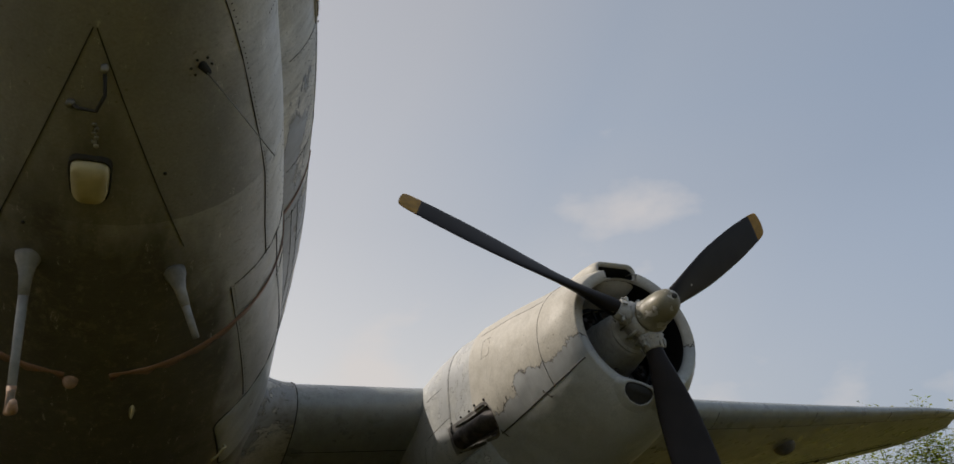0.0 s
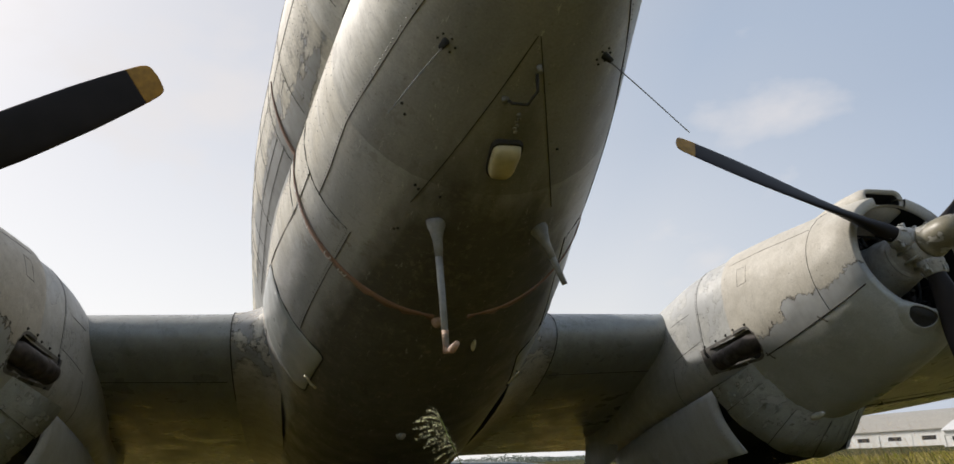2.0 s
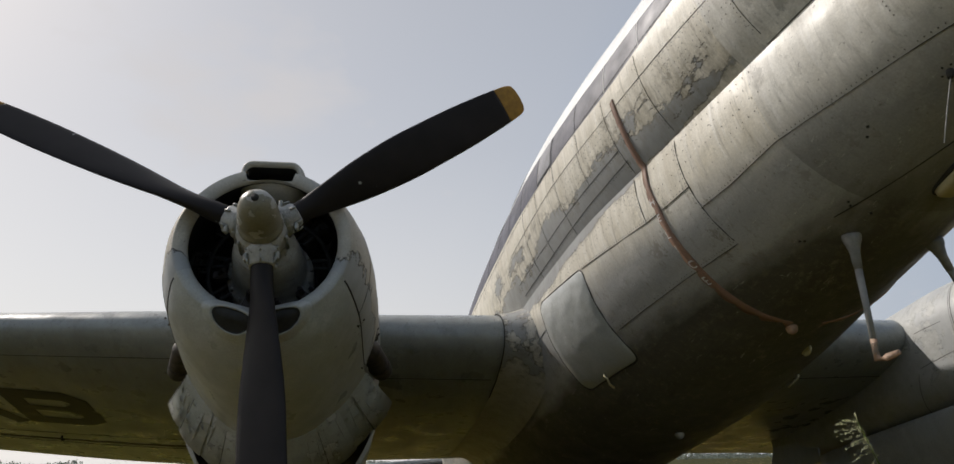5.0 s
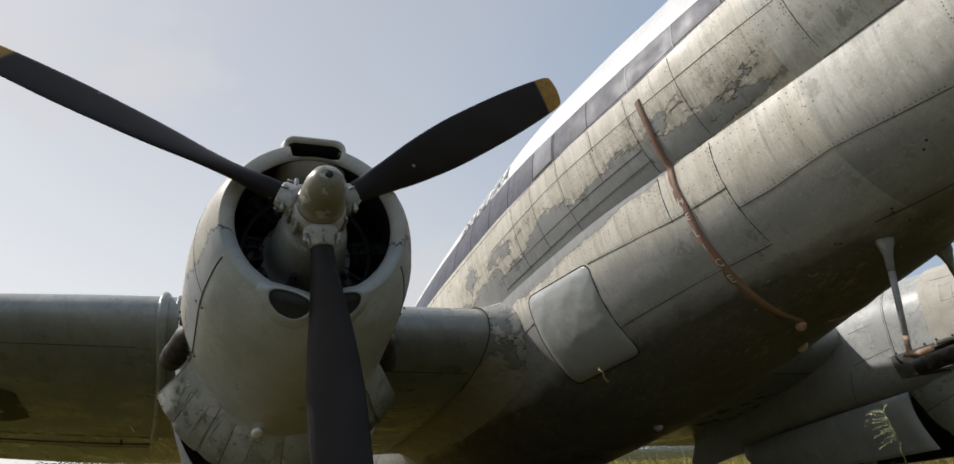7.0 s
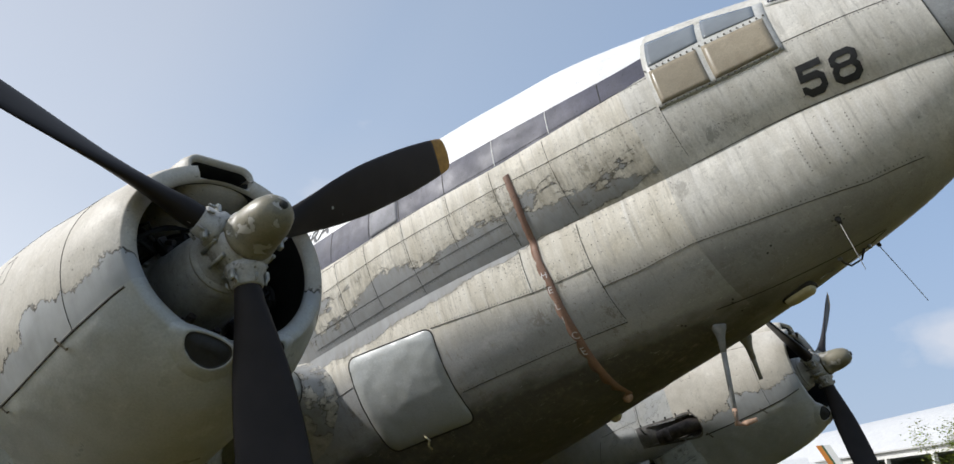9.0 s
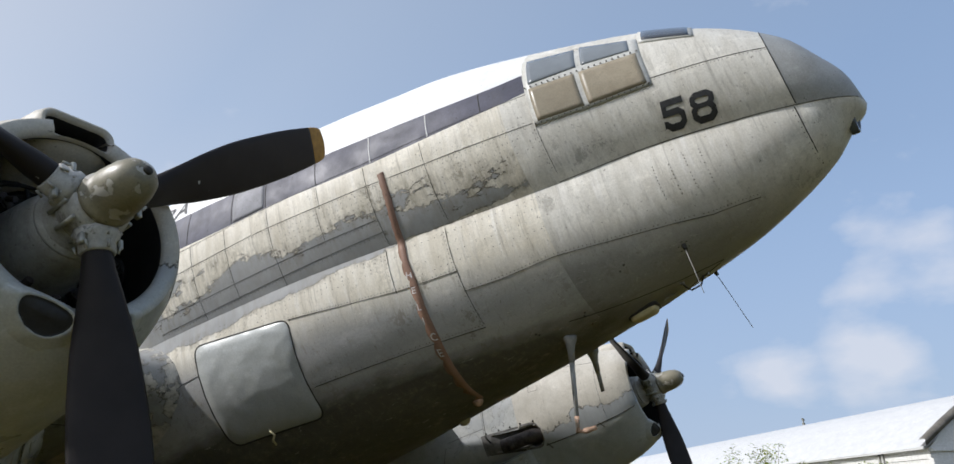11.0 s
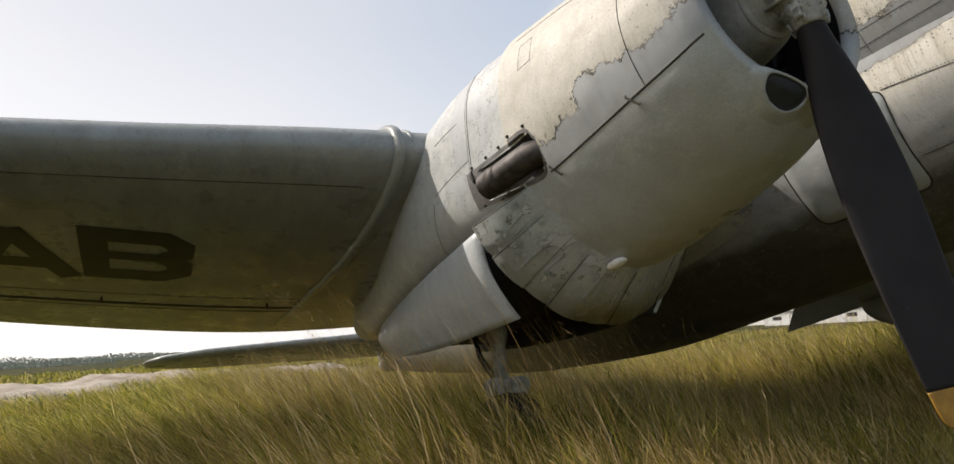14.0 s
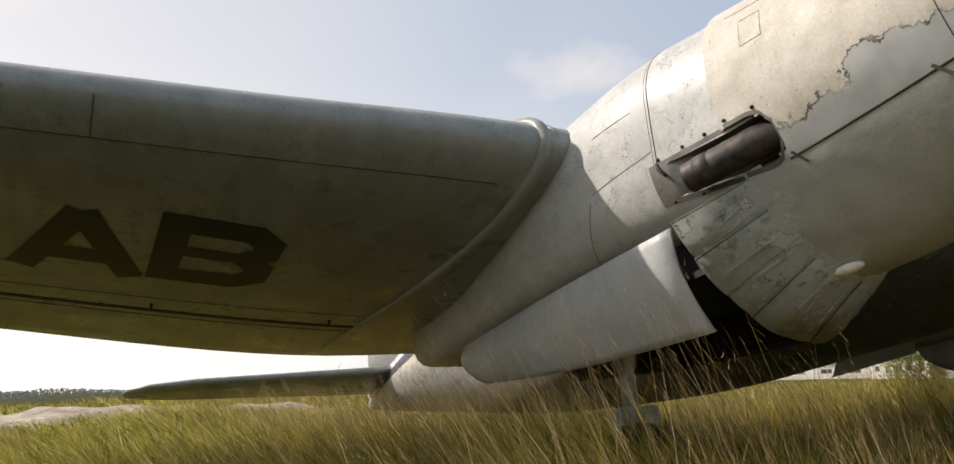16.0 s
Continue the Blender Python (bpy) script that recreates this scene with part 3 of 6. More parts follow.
def radial_engine(e):
    g = tagged(new("radial_engine"), "radial engine blackened for the shade in its cowl, with grey nose case")
    g.parent = e
    prof = [(1.2, 0.31), (1.06, 0.31), (1.045, 0.30), (1.04, 0.275), (0.96, 0.262), (0.86, 0.25), (0.74, 0.235), (0.64, 0.215), (0.6, 0.2), (0.59, 0.175), (0.53, 0.165), (0.5, 0.15)]
    part("nose_case", finish(grid_bm(revolve(prof, 28), closed=True)), CASE, g, "light grey reduction gear case")
    # baffle, cylinders, rods, wiring and fittings coloured dark for the shade within the cowl
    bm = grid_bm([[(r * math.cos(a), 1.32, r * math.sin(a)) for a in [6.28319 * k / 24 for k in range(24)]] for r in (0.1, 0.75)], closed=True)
    part("baffle", bm, INSIDE_SHADE, g)
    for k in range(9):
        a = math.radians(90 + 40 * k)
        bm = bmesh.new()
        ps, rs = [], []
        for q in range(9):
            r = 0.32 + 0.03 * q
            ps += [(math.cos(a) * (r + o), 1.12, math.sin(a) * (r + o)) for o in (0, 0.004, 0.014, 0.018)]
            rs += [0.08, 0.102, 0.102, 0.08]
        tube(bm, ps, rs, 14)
        part("cylinder", bm, INSIDE_SHADE, g)
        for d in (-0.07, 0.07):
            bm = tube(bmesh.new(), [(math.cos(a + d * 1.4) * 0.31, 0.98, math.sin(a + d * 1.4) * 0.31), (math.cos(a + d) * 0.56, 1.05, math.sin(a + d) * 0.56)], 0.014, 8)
            part("pushrod", bm, INSIDE_SHADE, g)
    for k in range(18):
        a = math.radians(20 * k + 7)
        part("bolt", tube(bmesh.new(), [(0.29 * math.cos(a), 1.05, 0.29 * math.sin(a)), (0.29 * math.cos(a), 1.015, 0.29 * math.sin(a))], 0.013, 6), STEEL, g)
    loop = [(0.43 * math.cos(a), 0.98, 0.43 * math.sin(a)) for a in np.linspace(0, 2 * math.pi, 33)]
    part("ignition_ring", tube(bmesh.new(), loop, 0.016, 8, cap=False), RUBBER, g, "ring of ignition wiring")
    for k in range(18):
        a = math.radians(20 * k + 3)
        wire = tube(bmesh.new(), [(0.43 * math.cos(a), 0.98, 0.43 * math.sin(a)), (0.47 * math.cos(a + 0.05), 0.93, 0.47 * math.sin(a + 0.05)), (0.5 * math.cos(a + 0.08), 1.02, 0.5 * math.sin(a + 0.08))], 0.009, 6)
        part("ignition_wire", wire, RUBBER, g)
    for a0, r0, s0, sz in ((4.35, 0.30, 0.93, 0.07), (4.95, 0.33, 0.96, 0.06), (2.2, 0.31, 0.95, 0.05), (1.2, 0.3, 0.92, 0.06), (3.3, 0.34, 0.98, 0.05), (5.6, 0.32, 0.97, 0.05)):
        bm = bmesh.new()
        box(bm, (-sz, -sz * 0.8, -sz * 0.6), (sz, sz * 0.8, sz * 0.6), pose(r0 * math.cos(a0), s0, r0 * math.sin(a0), 0, -math.degrees(a0), 0))
        bmesh.ops.bevel(bm, geom=bm.edges[:], offset=sz * 0.2, segments=2, affect="EDGES")
        tube(bm, [(r0 * math.cos(a0), s0 - sz, r0 * math.sin(a0)), (r0 * math.cos(a0) * 0.9, s0 - sz * 2, r0 * math.sin(a0) * 0.9)], sz * 0.35, 8)
        part("engine_fitting", bm, RUST, g, "engine fitting darkened for the shade in the cowl", smooth=False)


def propeller(x0, first):
    p = tagged(new("propeller"), "three-bladed black propeller with yellow tips")
    p.parent = plane
    p.matrix_local = pose(x0, 0.41, HUB_DROP)
    dome = [(-0.43, 0.0), (-0.428, 0.03), (-0.41, 0.066), (-0.37, 0.1), (-0.3, 0.122), (-0.21, 0.133), (-0.13, 0.136), (-0.125, 0.146), (-0.095, 0.146), (-0.09, 0.12), (0.0, 0.115)]
    part("dome", finish(grid_bm(revolve(dome, 28), closed=True)), DOME, p, "dull domed propeller hub cap")
    part("dome_plug", finish(tube(bmesh.new(), [(0.0, -0.42, 0.0), (0.0, -0.438, 0.0)], 0.024, 12)), SEAM, p)
    barrel = [(-0.1, 0.11), (-0.08, 0.155), (-0.02, 0.17), (0.06, 0.165), (0.1, 0.145), (0.16, 0.14), (0.17, 0.2), (0.2, 0.2), (0.21, 0.12)]
    part("barrel", finish(grid_bm(revolve(barrel, 24), closed=True)), CASE, p, "greasy grey hub barrel")
    for k in range(12):
        a = math.radians(30 * k + 10)
        part("bolt", tube(bmesh.new(), [(0.172 * math.cos(a), -0.05, 0.172 * math.sin(a)), (0.172 * math.cos(a), 0.1, 0.172 * math.sin(a))], 0.013, 6), STEEL, p)
    width = curve([(0.12, 0.13), (0.3, 0.15), (0.5, 0.215), (0.8, 0.30), (1.2, 0.345), (1.6, 0.335), (1.9, 0.305), (2.08, 0.275), (2.17, 0.25), (2.21, 0.215), (2.225, 0.15), (2.23, 0.06)])
    thick = curve([(0.12, 0.13), (0.3, 0.14), (0.5, 0.1), (0.8, 0.065), (1.2, 0.045), (1.7, 0.028), (2.23, 0.012)])
    beta = curve([(0.1, 52), (0.5, 48), (1.0, 36), (1.6, 27), (2.23, 22)])
    for b in range(3):
        ph = math.radians(first + 120 * b)
        rad, tan = Vector((math.cos(ph), 0, math.sin(ph))), Vector((-math.sin(ph), 0, math.cos(ph)))
        rows = []
        rs = list(np.concatenate([np.linspace(0.12, 2.04, 26), [2.06, 2.07], np.linspace(2.09, 2.2, 5), [2.215, 2.225, 2.23]]))
        for r in rs:
            w, th, be = width(r), thick(r), math.radians(beta(r))
            ch = tan * math.cos(be) + Vector((0, -1, 0)) * math.sin(be)
            nm = tan * math.sin(be) + Vector((0, 1, 0)) * math.cos(be)
            row = []
            for i in range(16):
                a = 2 * math.pi * i / 16
                row.append(rad * r + ch * (w * 0.5 * math.cos(a)) + nm * (th * 0.5 * math.sin(a)))
            rows.append(row)
        split = 27
        for nm_, rr, mt, lb in (("blade", rows[:split], BLADE, ""), ("blade_tip", rows[split - 1:], YELLOW, "faded yellow blade tip")):
            part(nm_, finish(grid_bm(rr, closed=True, cap0=True, cap1=True)), mt, p, lb)
        collar = tube(bmesh.new(), [rad * 0.13, rad * 0.17, rad * 0.19, rad * 0.25, rad * 0.26], [0.105, 0.108, 0.088, 0.086, 0.078], 18)
        hold = part("blade_collar", collar, CASE, p)
        for dr in (0.165, 0.235):
            for k in range(6):
                b0 = 2 * math.pi * (k + 0.5) / 6
                o = tan * math.cos(b0) + Vector((0, 1, 0)) * math.sin(b0)
                part("clamp_bolt", tube(bmesh.new(), [rad * (dr - 0.02) + o * 0.104, rad * (dr + 0.02) + o * 0.092], 0.008, 6), STEEL, hold)
        for sg in (-1, 1):
            lug = bmesh.new()
            box(lug, (-0.014, -0.022, -0.03), (0.014, 0.022, 0.03), Matrix.Translation(rad * 0.2 + tan * (0.098 * sg) + Vector((0, -0.03, 0))))
            bmesh.ops.bevel(lug, geom=lug.edges[:], offset=0.008, segments=1, affect="EDGES")
            part("clamp_lug", lug, STEEL, hold, smooth=False)
    return p


def flaked_black():
    m, n, l, b = material("blade_paint", 0.5)
    b.inputs["Specular IOR Level"].default_value = 0.12
    t = ramp(n, l, noise_node(n, l, 9, 3), [(0.73, G(0)), (0.742, G(1))])
    c = mix(n, l, noise_node(n, l, 4, 6), (0.015, 0.0135, 0.0135), (0.036, 0.031, 0.030))
    l.new(mix(n, l, t, c, (0.42, 0.42, 0.4)), b.inputs["Base Color"])
    bump(n, l, b, t, -0.3, 0.002)
    return m


BLADE = flaked_black()


def flake_dome(n, l):
    return val(n, l, "MULTIPLY", val(n, l, "SUBTRACT", noise_node(n, l, 7.0, 8, rough=0.55), 0.385), 3.5)


DOME = paint("dome_olive", (0.18, 0.165, 0.115), (0.25, 0.23, 0.165), (0.11, 0.10, 0.07), flake=flake_dome, under=(0.40, 0.385, 0.34), dent=0.2)
CASE = paint("case_grey", (0.37, 0.37, 0.35), (0.47, 0.465, 0.445), (0.17, 0.16, 0.125), rough=0.5, dent=0.6, specks=0.72, dirt=0.5)


def flake_flap(n, l):
    return val(n, l, "MULTIPLY", val(n, l, "SUBTRACT", noise_node(n, l, 4.5, 8, stretch=(1.4, 0.8, 1.4), rough=0.6), 0.30), 1.9)


FLAP = paint("flap_grey", (0.33, 0.355, 0.34), (0.39, 0.41, 0.39), (0.27, 0.275, 0.25), dent=1.4, specks=0.72, flake=flake_flap, under=(0.42, 0.435, 0.425), dirt=0.12)


def cowl_flaps(e):
    """The lower skirt of open cowl flaps behind the cowl."""
    a0, a1, n = math.radians(206), math.radians(334), 10
    rnd = random.Random(5)
    for k in range(n):
        b0, b1 = a0 + (a1 - a0) * k / n - 0.02, a0 + (a1 - a0) * (k + 1) / n + 0.02
        rows = []
        lift = 0.016 * (k % 2) + rnd.uniform(0, 0.01)
        for s, dr in ((2.06, -0.03), (2.12, 0.004), (2.28, 0.085), (2.57, 0.245), (2.575, 0.233), (2.28, 0.072), (2.08, -0.035)):
            rows.append([cowl_pt(min(s, 2.15), b0 + (b1 - b0) * q / 4, dr + lift + 0.012 * math.sin(math.pi * q / 4) * (s > 2.1)) + Vector((0, s - min(s, 2.15), 0)) for q in range(5)])
        bm = grid_bm(rows)
        for f in bm.faces:
            f.smooth = True
        flap = part("cowl_flap", finish(bm), FLAP, e, "dented grey cowl flap")

        def skin(s, q):
            dr = 0.004 + (s - 2.12) / 0.16 * 0.081 if s < 2.28 else 0.085 + (s - 2.28) / 0.29 * 0.16
            return cowl_pt(min(s, 2.15), b0 + (b1 - b0) * q, dr + lift + 0.012 * math.sin(math.pi * q)) + Vector((0, s - min(s, 2.15), 0))

        for _ in range(rnd.choice((1, 2, 2, 3))):
            q0, dq, w = rnd.uniform(0.15, 0.85), rnd.uniform(-0.12, 0.12), rnd.uniform(0.02, 0.035)
            s0, s1 = rnd.uniform(2.13, 2.24), rnd.uniform(2.36, 2.485)
            rows = []
            for i in range(6):
                s, q = s0 + (s1 - s0) * i / 5, q0 + dq * i / 5
                mid = skin(s, q)
                out = Vector((mid.x, 0, mid.z)).normalized()
                tall = 0.010 * math.sin(math.pi * (i + 0.6) / 6.2)
                rows.append([skin(s, q - w) - out * 0.004, mid + out * tall, skin(s, q + w) - out * 0.004])
            part("crease", finish(grid_bm(rows)), FLAP, flap)
        rows = []
        for i in range(8):
            s = 2.125 + (2.568 - 2.125) * i / 7
            w = 0.012 + 0.012 * i / 7
            p, q = skin(s, 0.02), skin(s, 0.02 + w)
            out = Vector((p.x, 0, p.z)).normalized()
            rows.append([p - out * 0.01, p + out * 0.002, q + out * 0.002, q - out * 0.01])
        part("joint", finish(grid_bm(rows)), SEAM, flap)
        for _ in range(12 if k in (0, 1, 8, 9) else 6):
            s, q, r = rnd.uniform(2.16, 2.5), rnd.uniform(0.1, 0.9), rnd.uniform(0.008, 0.026)
            mid = skin(s, q)
            out = Vector((mid.x, 0, mid.z)).normalized()
            side = Vector((out.z, 0, -out.x))
            rows = []
            for i in range(4):
                rows.append([mid + Vector((0, (i - 1.5) * r * 0.8, 0)) + side * (j - 1) * r * rnd.uniform(0.5, 1.0) + out * (0.003 + 0.012 * (i / 3) ** 2 + rnd.uniform(0, 0.003)) for j in range(3)])
            part("paint_flake", finish(grid_bm(rows)), FLAP, flap, "lifted flake of grey paint")


def exhaust(e, sg):
    """A short exhaust stub lying in a cut-out of the cowl's flank, deep in front and running out to a sooty plate behind."""
    ax = tagged(new("exhaust_stub"), "rust-brown exhaust stub in a sooty cut-out")
    ax.parent = e

    def flank(s, h, off=0.0):
        """The skin's point at a height on the flank."""
        a = 0.0
        for _ in range(30):
            p = cowl_pt(s, a) if s < 2.16 else nacelle_pt(s, a)
            a += (h - p.z) * 0.8
        d = Vector((p.x, 0, p.z)).normalized()
        p = p + d * off
        return Vector((sg * p.x, p.y, p.z))
    rows = []
    nq, nv = 22, 8
    for i in range(nq + 1):
        q = i / nq
        s, top, low = cut_edge(q)
        deep = 0.15 * min(1, max(0, (0.86 - q) / 0.45)) * (1 if i > 0 else 0)
        row = [flank(s, top + 0.028, -0.004), flank(s, top + 0.026, 0.0025), flank(s, top, 0.0025)]
        for j in range(nv + 1):
            h = top - 0.01 + (low - top + 0.02) * j / nv
            row.append(flank(s, h, 0.003 - deep))
        row += [flank(s, low, 0.0025), flank(s, low - 0.026, 0.0025), flank(s, low - 0.028, -0.004)]
        rows.append(row)
    ends = [[flank(1.83, -0.25 + (p.z + 0.25) * 1.02, -0.004) for p in rows[0]], rows[0]]
    tail = [[flank(2.745, p.z, 0.006) for p in rows[-1]], [flank(2.75, p.z, -0.006) for p in rows[-1]]]
    bm = finish(grid_bm(ends + rows[1:] + tail))
    part("cut_out_frame", bm, SOOT_PLATE, ax, "sooty riveted recess", smooth=False)
    p0, p1, p2 = Vector((sg * 0.66, 1.86, -0.235)), Vector((sg * 0.745, 1.99, -0.235)), Vector((sg * 0.865, 2.43, -0.265))
    d = (p2 - p1).normalized()
    pts = [p0, p0.lerp(p1, 0.5), p1, p1.lerp(p2, 0.5), p2 - d * 0.012, p2, p2 - d * 0.002, p2 - d * 0.2]
    bm = tube(bmesh.new(), pts, [0.07, 0.086, 0.094, 0.093, 0.093, 0.091, 0.083, 0.08], 24, cap=False)
    pipe = part("pipe", bm, RUST, ax)
    lap = p1.lerp(p2, 0.72)
    part("clamp_strap", tube(bmesh.new(), [lap - d * 0.05, lap - d * 0.048, lap + d * 0.048, lap + d * 0.05], [0.092, 0.0965, 0.0965, 0.092], 24, cap=False), RUST, pipe)
    for q in (0.08, 0.3, 0.5, 0.7, 0.93):
        s, top, low = cut_edge(q)
        for h in (top + 0.045, low - 0.018) if q > 0.6 else (top + 0.045,):
            c = flank(s, h, 0.0)
            u = Vector((c.x, 0, c.z)).normalized()
            part("bolt", tube(bmesh.new(), [c, c + u * 0.012], [0.013, 0.009], 8), SEAM, ax)
    c = flank(2.66, -0.10, 0.006)
    u = Vector((c.x, 0, c.z)).normalized()
    part("hook", tube(bmesh.new(), [c + Vector((0, 0.02, 0.07)), c + u * 0.02 + Vector((0, 0.0, 0.02)), c + u * 0.02 + Vector((0, -0.05, -0.05))], 0.011, 6), SEAM, ax, "small dark hook")


def flake_nacelle(n, l):
    """Loose paint round the junction with the wing's leading edge."""
    z, y = axis(n, l, 2), axis(n, l, 1)
    far = val(n, l, "ADD", val(n, l, "ABSOLUTE", val(n, l, "SUBTRACT", y, 2.75), 0.0), val(n, l, "ABSOLUTE", val(n, l, "SUBTRACT", z, 0.35), 0.0))
    return val(n, l, "MULTIPLY", val(n, l, "SUBTRACT", noise_node(n, l, 4.5, 8, rough=0.6), val(n, l, "ADD", val(n, l, "MULTIPLY", far, 0.15), 0.34)), 4.0)


NACELLE = paint("nacelle_grey", (0.44, 0.45, 0.44), (0.52, 0.525, 0.505), (0.36, 0.36, 0.33), flake=flake_nacelle, under=(0.44, 0.45, 0.445), dirt=0.1)
SOOT_PLATE = paint("soot_plate", (0.13, 0.12, 0.11), (0.24, 0.235, 0.225), (0.045, 0.04, 0.035), rough=0.5, dent=0.4)
SOOTY = paint("sooty_grey", (0.10, 0.092, 0.08), (0.2, 0.185, 0.155), (0.05, 0.042, 0.034))


def latch(e, s, deg):
    a = math.radians(deg)
    c, q = cowl_pt(s, a, 0.008), cowl_pt(s + 0.035, a + math.copysign(0.07, math.cos(a)), 0.01)
    up = Vector((c.x, 0, c.z)).normalized()
    d = (q - c).normalized()
    sd = d.cross(up) * 0.009
    rows = [[c - sd - d * 0.03, c + sd - d * 0.03], [c - sd - d * 0.03 + up * 0.012, c + sd - d * 0.03 + up * 0.012], [q - sd + up * 0.012, q + sd + up * 0.012], [q - sd, q + sd]]
    part("cowl_latch", finish(grid_bm(rows)), SOOTY, e, "small dark over-centre latch", smooth=False)


def nacelle_pt(s, a, dr=0.0):
    """A point of the nacelle's skin behind the cowl; its lower half has steep flanks."""
    r, t = c_r(s) - 0.03 + dr, c_t(s) - 0.03 + dr
    c, v = math.cos(a), math.sin(a)
    if v >= 0:
        k = shoulder(s, a)
        return Vector((r * k * c, s, t * k * v))
    b = (0.8 - 0.3 * min(1, max(0, (s - 2.1) / 0.5))) * (1 if s < 2.7 else max(0.3, 1 - (s - 2.7) / 8)) + dr
    flat = 1 - 0.65 * min(1, max(0, (s - 2.1) / 0.5))
    return Vector((r * math.copysign(abs(c) ** flat, c), s, b * v))


def nacelle(e):
    """The fairing behind the engine, over and under the wing, its underside painted black as the shade of an open wheel
    bay.
    """
    n = 144
    rows = [[nacelle_pt(s, 2 * math.pi * i / n) for i in range(n)] for s in [1.95 + 0.04 * k for k in range(22)] + list(np.linspace(2.9, 4.6, 10)) + [5.2, 6.0, 6.8, 7.4]]
    bm = bmesh.new()
    vs = [[bm.verts.new(p) for p in r] for r in rows]
    for ra, rb in zip(vs, vs[1:]):
        for j in range(n):
            k = (j + 1) % n
            c = (ra[j].co + rb[k].co) / 2
            if in_cut(c.y, c.z):
                continue
            f = bm.faces.new([ra[j], ra[k], rb[k], rb[j]])
            # underside behind the cowl blackened in place of bay shade
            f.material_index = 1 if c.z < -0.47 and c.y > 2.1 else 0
    bm.faces.new(vs[-1])
    part("nacelle", finish(bm), [NACELLE, INSIDE_SHADE], e, "grey engine nacelle blending into the wing")


def nacelle_seams(e):
    """Joints and skin patches on the flanks of the nacelle."""
    def along(pts, w, name="nacelle_seam", mat=None, dr=-0.0285):
        P = [nacelle_pt(s, math.radians(a), dr + 0.03) for s, a in pts]
        rows = []
        for i, p in enumerate(P):
            d = (P[min(i + 1, len(P) - 1)] - P[max(i - 1, 0)]).normalized()
            up = Vector((p.x, 0, p.z)).normalized()
            sd = d.cross(up).normalized() * w / 2
            rows.append([p - sd - up * 0.006, p - sd, p + sd, p + sd - up * 0.006])
        part(name, finish(grid_bm(rows)), mat or SEAM, e)
    for sg in (0, 1):
        def A(v):
            return 180 - v if sg else v
        along([(2.64 + 0.0015 * max(0, 20 - v), A(v)) for v in range(-4, 91, 3)], 0.008)
        along([(2.665 + 0.0015 * max(0, 20 - v), A(v)) for v in range(-4, 91, 3)], 0.003)
        along([(s, A(12 - 3 * s)) for s in np.linspace(2.7, 3.3, 20)], 0.004)
        along([(s, A(-75)) for s in np.linspace(2.75, 5.6, 18)], 0.010)
        along([(3.33 + 0.004 * v, A(-v)) for v in range(2, 70, 3)], 0.005)
        along([(s, A(24)) for s in np.linspace(2.8, 3.2, 12)], 0.003)


